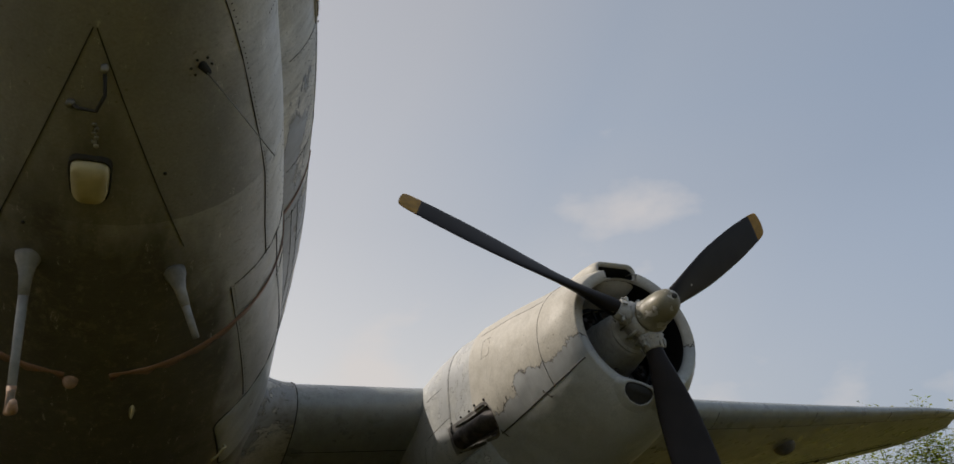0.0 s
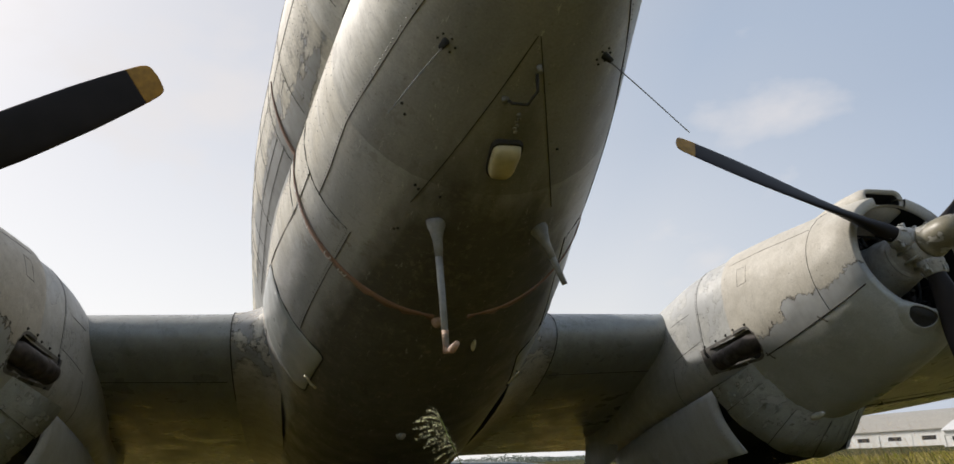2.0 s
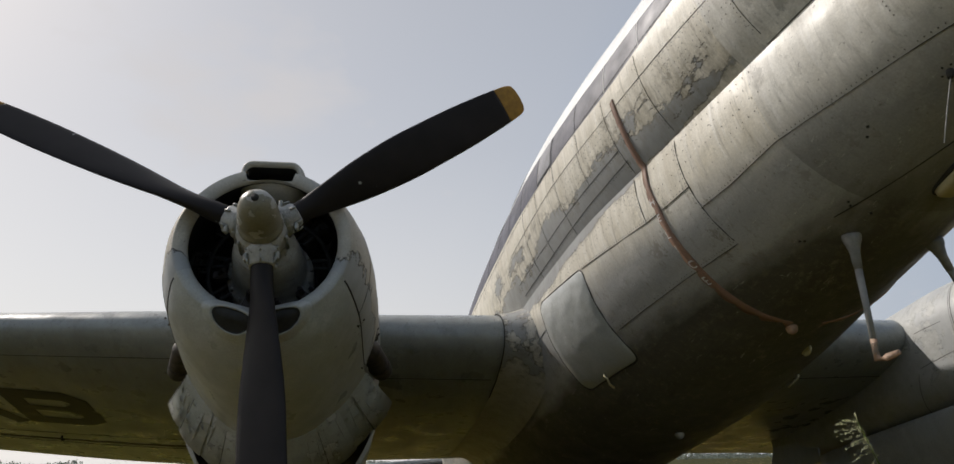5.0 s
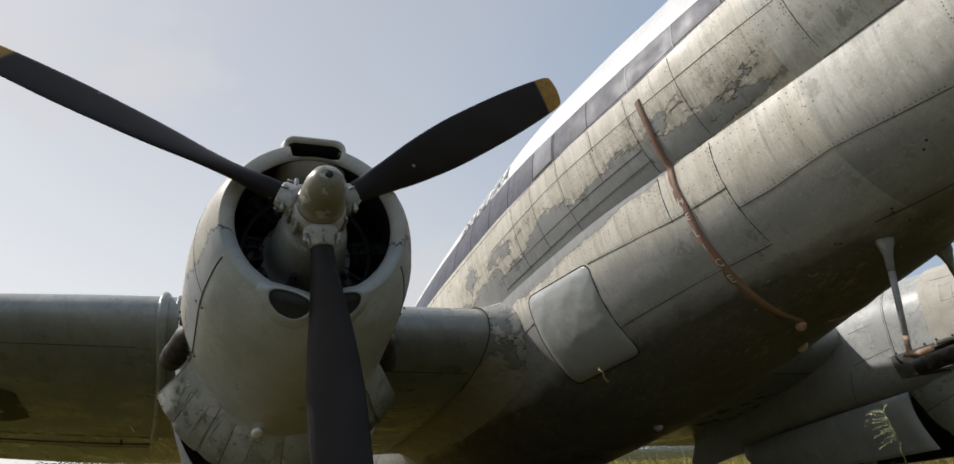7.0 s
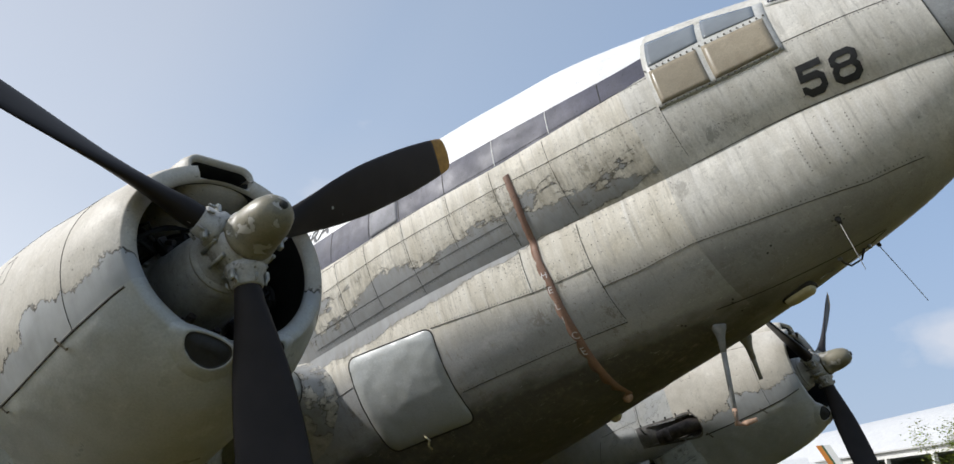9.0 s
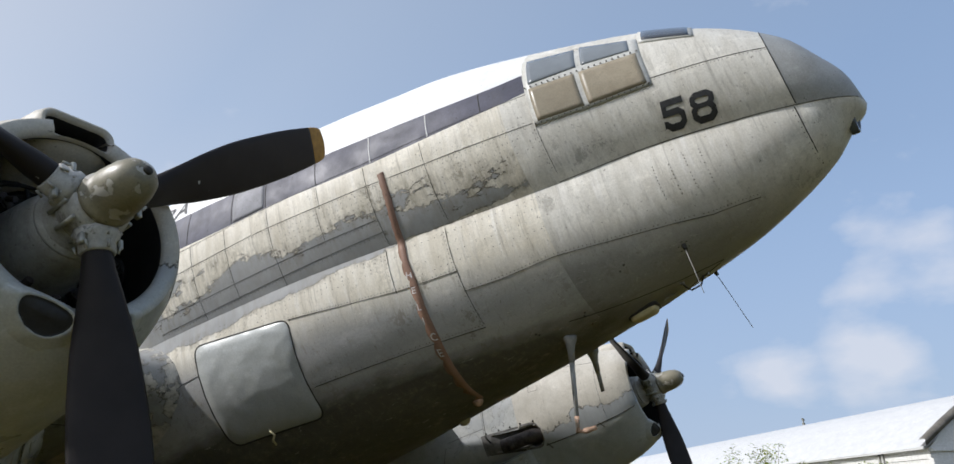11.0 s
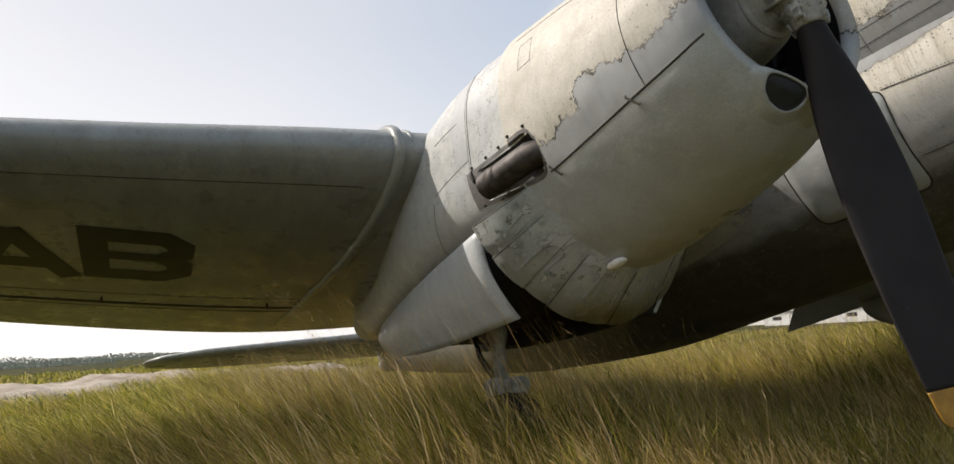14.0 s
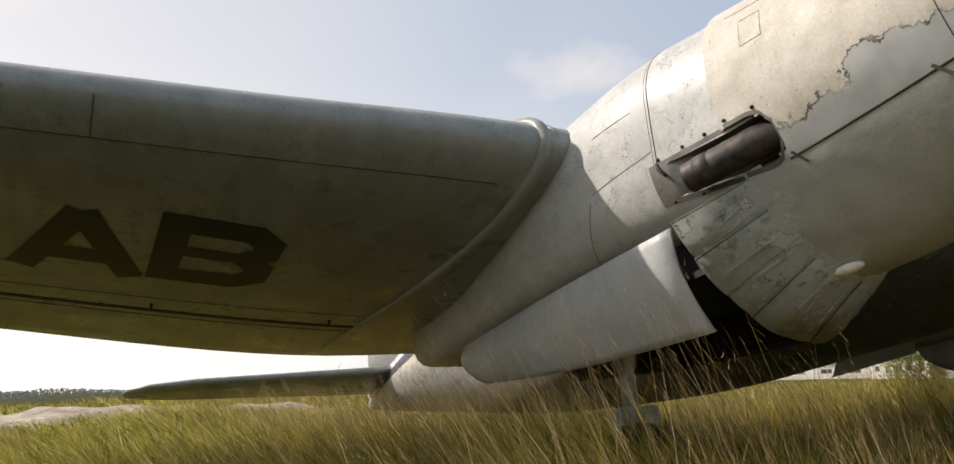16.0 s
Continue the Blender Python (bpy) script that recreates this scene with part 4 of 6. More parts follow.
def gear(e, side):
    for sg in (-1, 1):
        rows = []
        for i in range(19):
            q = i / 18
            row, row2 = [], []
            for j in range(13):
                v = j / 12
                s0, s1 = 2.71 + 0.06 * v, 6.12 - 0.38 * v * v
                s = s0 + (s1 - s0) * q
                z = (-0.47 + 0.16 * q) * (1 - v) + (-1.115 + 0.345 * q - 0.05 * math.sin(math.pi * q)) * v
                x = sg * ((0.835 - 0.33 * q) * (1 - v) + (0.605 - 0.085 * q) * v + 0.075 * math.sin(math.pi * v) + 0.05 * math.sin(math.pi * q))
                row.append((x, s, z))
                row2.append((x - sg * 0.03, s, z + 0.01))
            rows.append(row + row2[::-1])
        # inner faces of the doors get the shade as black colour
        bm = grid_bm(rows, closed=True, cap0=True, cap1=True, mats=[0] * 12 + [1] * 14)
        part("gear_door", finish(bm), [GREY, INSIDE_SHADE], e, "curved grey undercarriage door hanging open")
    if side > 0:
        plate = bmesh.new()
        for x in (-0.49, -0.465):
            plate.faces.new([plate.verts.new((x, s, z)) for s, z in ((6.15, -0.05), (7.35, 0.08), (7.72, -0.41), (6.2, -0.38))])
        bmesh.ops.bridge_loops(plate, edges=plate.edges[:])
        part("rear_gear_door", finish(plate), GREY, e, "hanging rear undercarriage door", smooth=False)
    # solid black box put in for the shade of the hollow bay
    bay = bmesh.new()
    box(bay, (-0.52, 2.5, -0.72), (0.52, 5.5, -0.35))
    part("wheel_bay_shade", bay, INSIDE_SHADE, e, smooth=False)
    g = tagged(new("undercarriage_leg"), "grey undercarriage leg with one large tyre")
    g.parent = e
    part("strut", tube(bmesh.new(), [(0.0, 4.25, -0.4), (0, 4.32, -0.9), (0, 4.33, -1.0), (0, 4.4, -1.9)], [0.1, 0.1, 0.065, 0.065], 16), STEEL, g)
    bm = bmesh.new()
    for lo, hi in (((-0.15, 4.28, -1.42), (0.25, 4.46, -1.28)), ((0.21, 4.32, -2.08), (0.25, 4.44, -1.3))):
        box(bm, lo, hi)
    bmesh.ops.bevel(bm, geom=bm.edges[:], offset=0.02, segments=2, affect="EDGES")
    part("fork", bm, STEEL, g, smooth=False)
    part("brace", tube(bmesh.new(), [(0.0, 4.9, -0.5), (0, 4.75, -1.0), (0, 4.45, -1.3)], 0.03, 8), INSIDE_SHADE, g)
    tyre = [(-0.19, 0.3), (-0.2, 0.4), (-0.18, 0.52), (-0.12, 0.59), (0, 0.61), (0.12, 0.59), (0.18, 0.52), (0.2, 0.4), (0.19, 0.3)]
    rows = [[(x, 4.36 + r * math.cos(6.28319 * k / 32), -2.02 + r * math.sin(6.28319 * k / 32)) for k in range(32)] for x, r in tyre]
    part("tyre", finish(grid_bm(rows, closed=True)), RUBBER, g)
    rows = [[(x, 4.36 + r * math.cos(6.28319 * k / 32), -2.02 + r * math.sin(6.28319 * k / 32)) for k in range(32)] for x, r in ((-0.17, 0.02), (-0.15, 0.3), (0.15, 0.3), (0.17, 0.02))]
    part("rim", finish(grid_bm(rows, closed=True)), STEEL, g)


for x0, sd in ((-NX + 0.02, -1), (NX + 0.03, 1)):
    e = cowling(x0, sd)
    scoop(e)
    chin(e)
    radial_engine(e)
    cowl_flaps(e)
    nacelle(e)
    nacelle_seams(e)
    gear(e, sd)
    for sg in (-1, 1):
        exhaust(e, sg)
        cowl_line(e, [(s, math.radians(270 + sg * 64)) for s in np.linspace(0.56, 1.86, 40)], 0.016)
        for s in (1.02, 1.79):
            latch(e, s, 270 + sg * 62)
    cowl_line(e, [(0.93, math.radians(-26 + 4 * k)) for k in range(59)], 0.004)
    # dark strip laid in as the shadow below the cowl's thin rear edge
    cowl_line(e, [(2.146, math.radians(206 + 4 * k)) for k in range(33)], 0.010, "skirt_shade_line")
    for sg in (0, 1):
        A = (lambda v: math.radians(180 - v)) if sg else (lambda v: math.radians(v))
        cowl_line(e, [(1.75, A(21)), (1.75, A(25)), (1.75, A(29)), (1.75, A(33)), (1.82, A(33)), (1.89, A(33)), (1.89, A(29)), (1.89, A(25)), (1.89, A(21)), (1.82, A(21)), (1.75, A(21))], 0.0022, "access_panel", SOOTY)
    for k in range(3):
        cowl_line(e, [(s, math.radians(40 + 50 * k)) for s in np.linspace(0.95, 2.0, 24)], 0.0035)
    drain = bmesh.new()
    bmesh.ops.create_uvsphere(drain, u_segments=14, v_segments=8, radius=1, matrix=Matrix.Translation((-0.21, 2.05, -0.945)) @ Matrix.Diagonal((0.045, 0.1, 0.03, 1)))
    part("drain_fairing", drain, WHITEPLAIN, e, "pale drain fairing")
    propeller(x0, 34.7)

# ---- fuselage details ----
def skin_strip(pts, side, w, off=0.005, lift=0.004):
    """A strip of width w along (s, h) points of the fuselage."""
    P = [skin(s, h, side, off) for s, h in pts]
    rows = []
    for i, p in enumerate(P):
        d = (P[min(i + 1, len(P) - 1)] - P[max(i - 1, 0)]).normalized()
        s, h = pts[i]
        xc, zc, zt, zb, cu, ru, cl, rl = lobes(s)
        up = Vector((p.x, 0, p.z - (cu if h >= zc else cl))).normalized()
        sd = d.cross(up).normalized() * w / 2
        rows.append([p - sd - up * (off + lift), p - sd, p + sd, p + sd - up * (off + lift)])
    return finish(grid_bm(rows))


def line(pts, n=12):
    """Points evenly along a broken line."""
    out = []
    for (a, b), (c, d) in zip(pts, pts[1:]):
        out += [(a + (c - a) * k / n, b + (d - b) * k / n) for k in range(n)]
    return out + [pts[-1]]


def seam(pts, side, w=0.0035, mat=None, name="panel_seam"):
    return part(name, skin_strip(line(pts), side, w, 0.002, 0.006), mat or SEAM, body)


def hoop(s, h0, h1, side, w=0.003, lean=0.0, name="frame_seam", mat=None):
    n = max(6, int(abs(h1 - h0) / 0.06))
    pts = [(s + lean * (h0 + (h1 - h0) * k / n), h0 + (h1 - h0) * k / n) for k in range(n + 1)]
    return part(name, skin_strip(pts, side, w, 0.002, 0.006), mat or SEAM, body)


def patch(s0, s1, h0, h1, side, off, ns=10, nh=8, mat=None, name="pane", parent=None, label=""):
    """A piece of sheet lying on the skin; h0 and h1 may differ at its two ends."""
    rows = []
    for i in range(ns + 1):
        q = i / ns
        s = s0 + (s1 - s0) * q
        lo, hi = h0[0] + (h0[1] - h0[0]) * q, h1[0] + (h1[1] - h1[0]) * q
        rows.append([skin(s, lo, side, -0.004)] + [skin(s, lo + (hi - lo) * j / nh, side, off) for j in range(nh + 1)] + [skin(s, hi, side, -0.004)])
    rows = [[skin(s0, h, side, -0.004) for h in np.linspace(h0[0], h1[0], nh + 3)]] + rows + [[skin(s1, h, side, -0.004) for h in np.linspace(h0[1], h1[1], nh + 3)]]
    return part(name, finish(grid_bm(rows)), mat, parent or body, label)


rv = random.Random(11)
RIVETS = []


def rivet_row(pts, side, step=0.028, skip=0.06):
    """Places of rivets along (s, h) points."""
    P = [(skin(s, h, side, 0.0), s, h) for s, h in line(pts, 40)]
    run = 0.0
    for (a, s, h), (b, _, _) in zip(P, P[1:]):
        d = (b - a).length
        run += d
        if run >= step:
            run = 0.0
            if rv.random() > skip:
                c = lobes(s)
                RIVETS.append((a, Vector((a.x, 0, a.z - (c[4] if h >= c[1] else c[6]))).normalized()))


def top_of(s):
    return f_zt(s) - 0.02


for side in (-1, 1):
    # lengthwise joints of the lower lobe
    for pts in ([(-2.2, 0.035), (-1.84, 0.014), (-1.5, 0.04), (-1.08, 0.066), (-0.65, 0.1), (-0.19, 0.085), (0.14, 0.1)], [(0.125, 0.267), (0.64, 0.291), (1.22, 0.354), (1.77, 0.43)], [(0.13, -0.183), (0.73, -0.165), (1.78, -0.163)], [(2.92, 0.3), (3.3, 0.28)]):
        seam(pts, side)
        rivet_row([(s, h + 0.018) for s, h in pts], side)
    # lengthwise joints of the upper lobe
    for pts in ([(-1.86, 1.13), (-2.4, 1.075), (-2.69, 1.05)], [(-0.9, 1.149), (0.13, 1.213), (0.61, 1.25), (1.19, 1.275), (1.92, 1.314), (3.3, 1.323)], [(0.66, 0.94), (1.5, 0.95), (3.3, 0.98)], [(0.62, 0.83), (1.6, 0.83), (3.3, 0.85)], [(-0.95, 1.44), (1.3, 1.50), (6, 1.63)]):
        seam(pts, side, 0.003)
        rivet_row([(s, h - 0.02) for s, h in pts], side)
    for k in range(5):
        h = 0.98 + 0.055 * k
        rivet_row([(0.66, h), (1.62, h + 0.015)], side, 0.034, 0.25)
        rivet_row([(-0.9, h - 0.02), (-0.02, h)], side, 0.036, 0.35)
    for k in range(4):
        rivet_row([(-0.8 + 0.02 * k, 0.60 - 0.09 * k), (0.45, 0.62 - 0.09 * k)], side, 0.034, 0.35)
        rivet_row([(0.75, 0.64 - 0.04 * k), (3.0, 0.66 - 0.04 * k)], side, 0.034, 0.45)
        rivet_row([(-1.6 - 0.12 * k, 0.5), (-1.6 - 0.12 * k, 0.2)], side, 0.03, 0.2)
    # rings
    for s, h0, h1 in ((0.07, 0.72, 1.42), (0.645, 0.72, 1.44), (1.14, 1.24, 1.46), (1.18, 0.95, 1.27), (1.715, 0.75, 1.5), (2.25, 0.84, 1.52), (2.7, 0.79, 1.55), (-0.92, 0.72, 1.12)):
        hoop(s, h0, h1, side)
        rivet_row([(s + 0.02, h0 + 0.02), (s + 0.02, h1 - 0.02)], side, 0.035)
    for s, h0, h1 in ((0.125, 0.67, -0.16), (0.69, 0.68, 0.28)):
        hoop(s, h0, h1, side)
        rivet_row([(s + 0.02, h0 - 0.02), (s + 0.02, h1)], side, 0.035)
    hoop(-2.70, 0.56, top_of(-2.70), side, 0.008)
    hoop(-2.68, 0.16, 0.54, side, 0.008)
    rivet_row([(-2.66, 0.17), (-2.66, 0.53)], side, 0.04)
    # the belly's V-shaped joint
    vee = []
    for k in range(15):
        x, st = (0.006 + 0.42 * k / 14) * side, -1.72 + 1.25 * k / 14
        c = lobes(st)
        vee.append((st, c[6] - math.sqrt(c[7] ** 2 - x * x)))
    part("panel_seam", skin_strip(vee, side, 0.0045, 0.002, 0.006), SEAM, body)
    # dark band: joints and one pale window blank
    for s in (-0.52, -0.02, 0.56, 1.14, 1.72, 2.15, 2.75, 3.3, 3.9, 4.5):
        hoop(s, f_b0(s) + 0.01, f_b1(s) - 0.01, side, 0.008, mat=WHITEPLAIN if s in (-0.02, 0.56) else SEAM, name="band_joint")
    patch(1.74, 2.13, (f_b0(1.74) + 0.012, f_b0(2.13) + 0.012), (f_b1(1.74) - 0.015, f_b1(2.13) - 0.015), side, 0.003, mat=BLANK, name="window_blank", label="pale grey blanked cabin window")

bm = bmesh.new()
for p, u in RIVETS:
    a = u.cross(Vector((0, 1, 0.1))).normalized() * 0.0058
    b = u.cross(a).normalized() * 0.0058
    top = bm.verts.new(p + u * 0.003)
    c = [bm.verts.new(p + q - u * 0.001) for q in (a, b, -a, -b)]
    for k in range(4):
        bm.faces.new([c[k], c[(k + 1) % 4], top])
tagged(part("rivets", bm, SOOTY, body, smooth=False), kind="stuff")

stripe_s = curve([(-0.56, 0.715), (-0.43, 0.65), (-0.27, 0.60), (-0.1, 0.562), (0.1, 0.545), (0.3, 0.53), (0.5, 0.55), (0.7, 0.552), (0.85, 0.53), (1.1, 0.50), (1.32, 0.50)])
# red-brown propeller warning stripe, round the belly from side to side
for side in (-1, 1):
    pts = [(stripe_s(h), h) for h in np.linspace(1.31, f_zb(0.68) + 0.004, 44)]
    part("warning_stripe", skin_strip(pts, side, 0.094, 0.0022, 0.006), STRIPE, body, "faded red-brown propeller warning stripe")


def text_mesh(word, size):
    cu = bpy.data.curves.new("t", "FONT")
    cu.body, cu.size = word, size
    cu.resolution_u = 3
    tmp = bpy.data.objects.new("t", cu)
    scene.collection.objects.link(tmp)
    bpy.context.view_layer.update()
    me = bpy.data.meshes.new_from_object(tmp)
    bpy.data.objects.remove(tmp)
    bm = bmesh.new()
    bm.from_mesh(me)
    bmesh.ops.triangulate(bm, faces=bm.faces)
    return bm


# dark strip drawn as the edge of shade along the crease of the nose
for side in (-1, 1):
    part("crease_shade_line", skin_strip([(s, f_zc(s) + 0.004) for s in np.linspace(-3.1, -0.9, 40)], side, 0.007, 0.003, 0.012), SOOTY, body)

# HELICE, reading down the stripe on the starboard side
for k, ch in enumerate("HELICE"):
    h = (0.386, 0.251, 0.115, 0.005, -0.12, -0.235)[k]
    bm = text_mesh(ch, 0.10)
    s0 = stripe_s(h)
    for v in bm.verts:
        u, w = v.co.x - 0.03, v.co.y - 0.035
        v.co = skin(s0 - w * 0.15 - u * 0.85, h + w * 0.75 - u * 0.15, -1, 0.007)
    part("stripe_letter", bm, WHITEPLAIN, body, "white stencilled letter")

# BRASILEIRA, on the white roof above the band
bm = text_mesh("BRASILEIRA", 0.40)
xs = [v.co.x for v in bm.verts]
for v in bm.verts:
    s = 2.84 - (v.co.x - max(xs)) * 0.8
    v.co = skin(s, 2.03 + v.co.y * 0.85 + 0.02 * (s - 2.8), -1, 0.006)
part("roof_lettering", bm, LETTER, body, "dark letters on the white roof")


# ---- block letters and figures from strokes ----
def stroke_faces(bm, pts, w, put, closed=False, step=0.05):
    """A mitred stroke of width w, laid on a surface by put(u, v)."""
    P = [Vector((a, b)) for a, b in pts]
    n = len(P)
    rails = []
    for i, p in enumerate(P):
        a = P[i - 1] if (i > 0 or closed) else None
        b = P[(i + 1) % n] if (i < n - 1 or closed) else None
        d1 = (p - a).normalized() if a is not None else (b - p).normalized()
        d2 = (b - p).normalized() if b is not None else d1
        t = (d1 + d2).normalized()
        nn = Vector((-t.y, t.x))
        k = w / 2 / max(0.4, nn.dot(Vector((-d1.y, d1.x))))
        rails.append((p - nn * k, p + nn * k))
    segs = list(zip(rails, rails[1:] + ([rails[0]] if closed else [])))
    for (a0, a1), (b0, b1) in (segs if closed else segs[: n - 1]):
        m = max(1, int((b0 - a0).length / step))
        prev = None
        for k in range(m + 1):
            q = k / m
            l0, l1 = a0.lerp(b0, q), a1.lerp(b1, q)
            row = [bm.verts.new(put(*l0.lerp(l1, j / 3))) for j in range(4)]
            if prev:
                for j in range(3):
                    bm.faces.new([prev[j], prev[j + 1], row[j + 1], row[j]])
            prev = row


def figure_put(s_left, h_mid, wid, hei, slope):
    return lambda u, v: skin(s_left - u * wid - 0.05 * (v - 0.5), h_mid + (v - 0.5) * hei + slope * u * wid, -1, 0.005)


FIVE = [(1.0, 0.9), (0.12, 0.9), (0.12, 0.56), (0.72, 0.56), (0.89, 0.45), (0.89, 0.22), (0.72, 0.1), (0.28, 0.1), (0.12, 0.22), (0.0, 0.22)]
EIGHT = [(0.28, 0.9), (0.72, 0.9), (0.87, 0.8), (0.87, 0.65), (0.75, 0.53), (0.88, 0.40), (0.88, 0.22), (0.72, 0.1), (0.28, 0.1), (0.12, 0.22), (0.12, 0.40), (0.25, 0.53), (0.13, 0.65), (0.13, 0.8)]
bm = bmesh.new()
stroke_faces(bm, FIVE, 0.22, figure_put(-1.825, 0.806, 0.165, 0.215, -0.1))
part("number_figure", bm, LETTER, body, "black block figure five")
bm = bmesh.new()
pe = figure_put(-2.03, 0.775, 0.185, 0.212, -0.1)
stroke_faces(bm, EIGHT, 0.21, pe, closed=True)
stroke_faces(bm, [(0.25, 0.53), (0.75, 0.53)], 0.16, pe)
part("number_figure", bm, LETTER, body, "black block figure eight")

# access hatch with rounded corners ahead of the wing
for side in (-1, 1):
    cor = [(1.76, 0.44), (1.86, -0.385), (2.91, -0.36), (2.90, 0.58)]
    loop = []
    for i, (s, h) in enumerate(cor):
        a, b = cor[i - 1], cor[(i + 1) % 4]
        r = 0.11
        for k in range(6):
            q = k / 5
            p0 = Vector((s, h)).lerp(Vector(a), r / (Vector((s, h)) - Vector(a)).length)
            p1 = Vector((s, h)).lerp(Vector(b), r / (Vector((s, h)) - Vector(b)).length)
            pm = p0.lerp(Vector((s, h)), q).lerp(Vector((s, h)).lerp(p1, q), q)
            loop.append(tuple(pm))
    ring_pts = line(loop + [loop[0]], 4)
    hatch = part("access_hatch", skin_strip(ring_pts, side, 0.010, 0.003, 0.006), SEAM, body, "dark joint of the access hatch")
    rows = []
    mid = Vector((2.36, 0.07))
    for k in (0.985, 0.97, 0.8, 0.6, 0.4, 0.2, 0.02):
        rows.append([skin(*(mid + (Vector(p) - mid) * k), side, -0.002 if k > 0.98 else 0.006) for p in ring_pts[:-1]])
    part("hatch_cover", finish(grid_bm(rows, closed=True, cap1=True)), COWLLOW, hatch, "grey hatch cover")
    hl = bmesh.new()
    tube(hl, [skin(2.45, -0.33, side, 0.0), skin(2.42, -0.335, side, 0.035), skin(2.40, -0.36, side, 0.045), skin(2.46, -0.395, side, 0.04), skin(2.47, -0.43, side, 0.035)], 0.011, 8)
    part("hatch_handle", hl, CREAM, hatch, "bent pale hatch handle")

# cockpit windows
FRAME = paint("window_frame", (0.50, 0.50, 0.47), (0.58, 0.58, 0.55), (0.34, 0.33, 0.29))


def glass(name, col, rough):
    m, n, l, b = material(name, rough)
    b.inputs["Base Color"].default_value = (*col, 1)
    b.inputs["Coat Weight"].default_value = 0.6
    c = mix(n, l, noise_node(n, l, 5, 6), tuple(x * 0.75 for x in col), tuple(x * 1.25 for x in col))
    l.new(c, b.inputs["Base Color"])
    return m


PANE = glass("dusty_pane", (0.17, 0.19, 0.205), 0.12)
SCREEN = glass("dark_pane", (0.05, 0.06, 0.075), 0.12)
for side in (-1, 1):
    win = patch(-0.92, -1.86, (1.113, 1.07), (1.885, 1.63), side, 0.008, 16, 14, FRAME, "cockpit_window", body, "riveted cockpit window frame with tan covered lower panes")
    for s0, s1, h0, h1, mt, nm in ((-0.955, -1.33, (1.145, 1.125), (1.475, 1.455), TAN, "tan cloudy pane"), (-1.37, -1.83, (1.122, 1.10), (1.455, 1.42), TAN, "tan cloudy pane"),
                                   (-0.962, -1.36, (1.53, 1.525), (1.865, 1.79), PANE, ""), (-1.405, -1.79, (1.525, 1.48), (1.80, 1.635), PANE, "")):
        patch(s0, s1, h0, h1, side, 0.013, 10, 8, mt, "pane", win, nm)
    ws = patch(-1.87, -2.27, (1.55, 1.41), (1.9, 1.71), side, 0.010, 8, 6, FRAME, "windscreen", body, "windscreen half with dark glass")
    patch(-1.90, -2.24, (1.575, 1.44), (1.87, 1.70), side, 0.016, 8, 6, SCREEN, "pane", ws)
    for k in range(20):
        s = -0.93 - k * 0.048
        for h in (1.128 - 0.043 * k / 20, 1.497 - 0.06 * k / 20):
            p, q = skin(s, h, side, 0.012), skin(s, h, side, 0.019)
            part("screw", tube(bmesh.new(), [p, q], 0.007, 6), SOOTY, win)
bm = bmesh.new()
tube(bm, [(0.02, -2.31, f_zt(-2.31)), (0.02, -2.31, f_zt(-2.31) + 0.07), (0.02, -2.36, f_zt(-2.31) + 0.05)], 0.012, 8)
part("roof_aerial", bm, STEEL, body, "small bent aerial on the nose")
bm = bmesh.new()
tube(bm, [(-0.02, -2.32, f_zt(-2.32) + 0.035), (-0.02, -2.5, f_zt(-2.5) + 0.02), (-0.02, -2.6, f_zt(-2.6) + 0.015)], 0.008, 6)
part("wiper_rod", bm, SEAM, body)

# nose light
rows = []
fwd = Vector((-0.25, -1, -0.25)).normalized()
ax = fwd.cross(Vector((0, 0, 1))).normalized()
ay = ax.cross(fwd)
for k, off in ((1.15, -0.05), (1.1, 0.0), (1.0, 0.006), (0.85, 0.006), (0.8, -0.01)):
    rows.append([Vector((-0.03, -3.03, 0.43)) + ax * (0.055 * k * math.cos(a)) + ay * (0.12 * k * math.sin(a)) + fwd * off for a in np.linspace(0, 2 * math.pi, 20, endpoint=False)])
part("nose_light", finish(grid_bm(rows, closed=True, cap1=True)), SCREEN, body, "dark oval light in the nose tip")


# ---- belly fittings ----
def belly(x, s):
    xc, zc, zt, zb, cu, ru, cl, rl = lobes(s)
    return Vector((x, s, cl - math.sqrt(max(0, rl * rl - x * x))))


def light_box():
    c = belly(0.0, -0.965)
    rows = []
    for k, z in ((1.0, 0.02), (1.0, -0.015), (0.96, -0.035), (0.84, -0.05), (0.5, -0.058), (0.05, -0.06)):
        row = []
        for i in range(28):
            a = 2 * math.pi * i / 28
            ex = 0.5
            x = math.copysign(abs(math.cos(a)) ** ex, math.cos(a)) * (0.076 - 0.012 * math.sin(a))
            y = math.copysign(abs(math.sin(a)) ** ex, math.sin(a)) * 0.122
            row.append((c.x + x * k, c.y + y * k, c.z + z - 0.12 * y * k))
        rows.append(row)
    part("aerial_housing", finish(grid_bm(rows, closed=True, cap1=True)), CREAM, body, "cream plastic aerial housing under the nose")


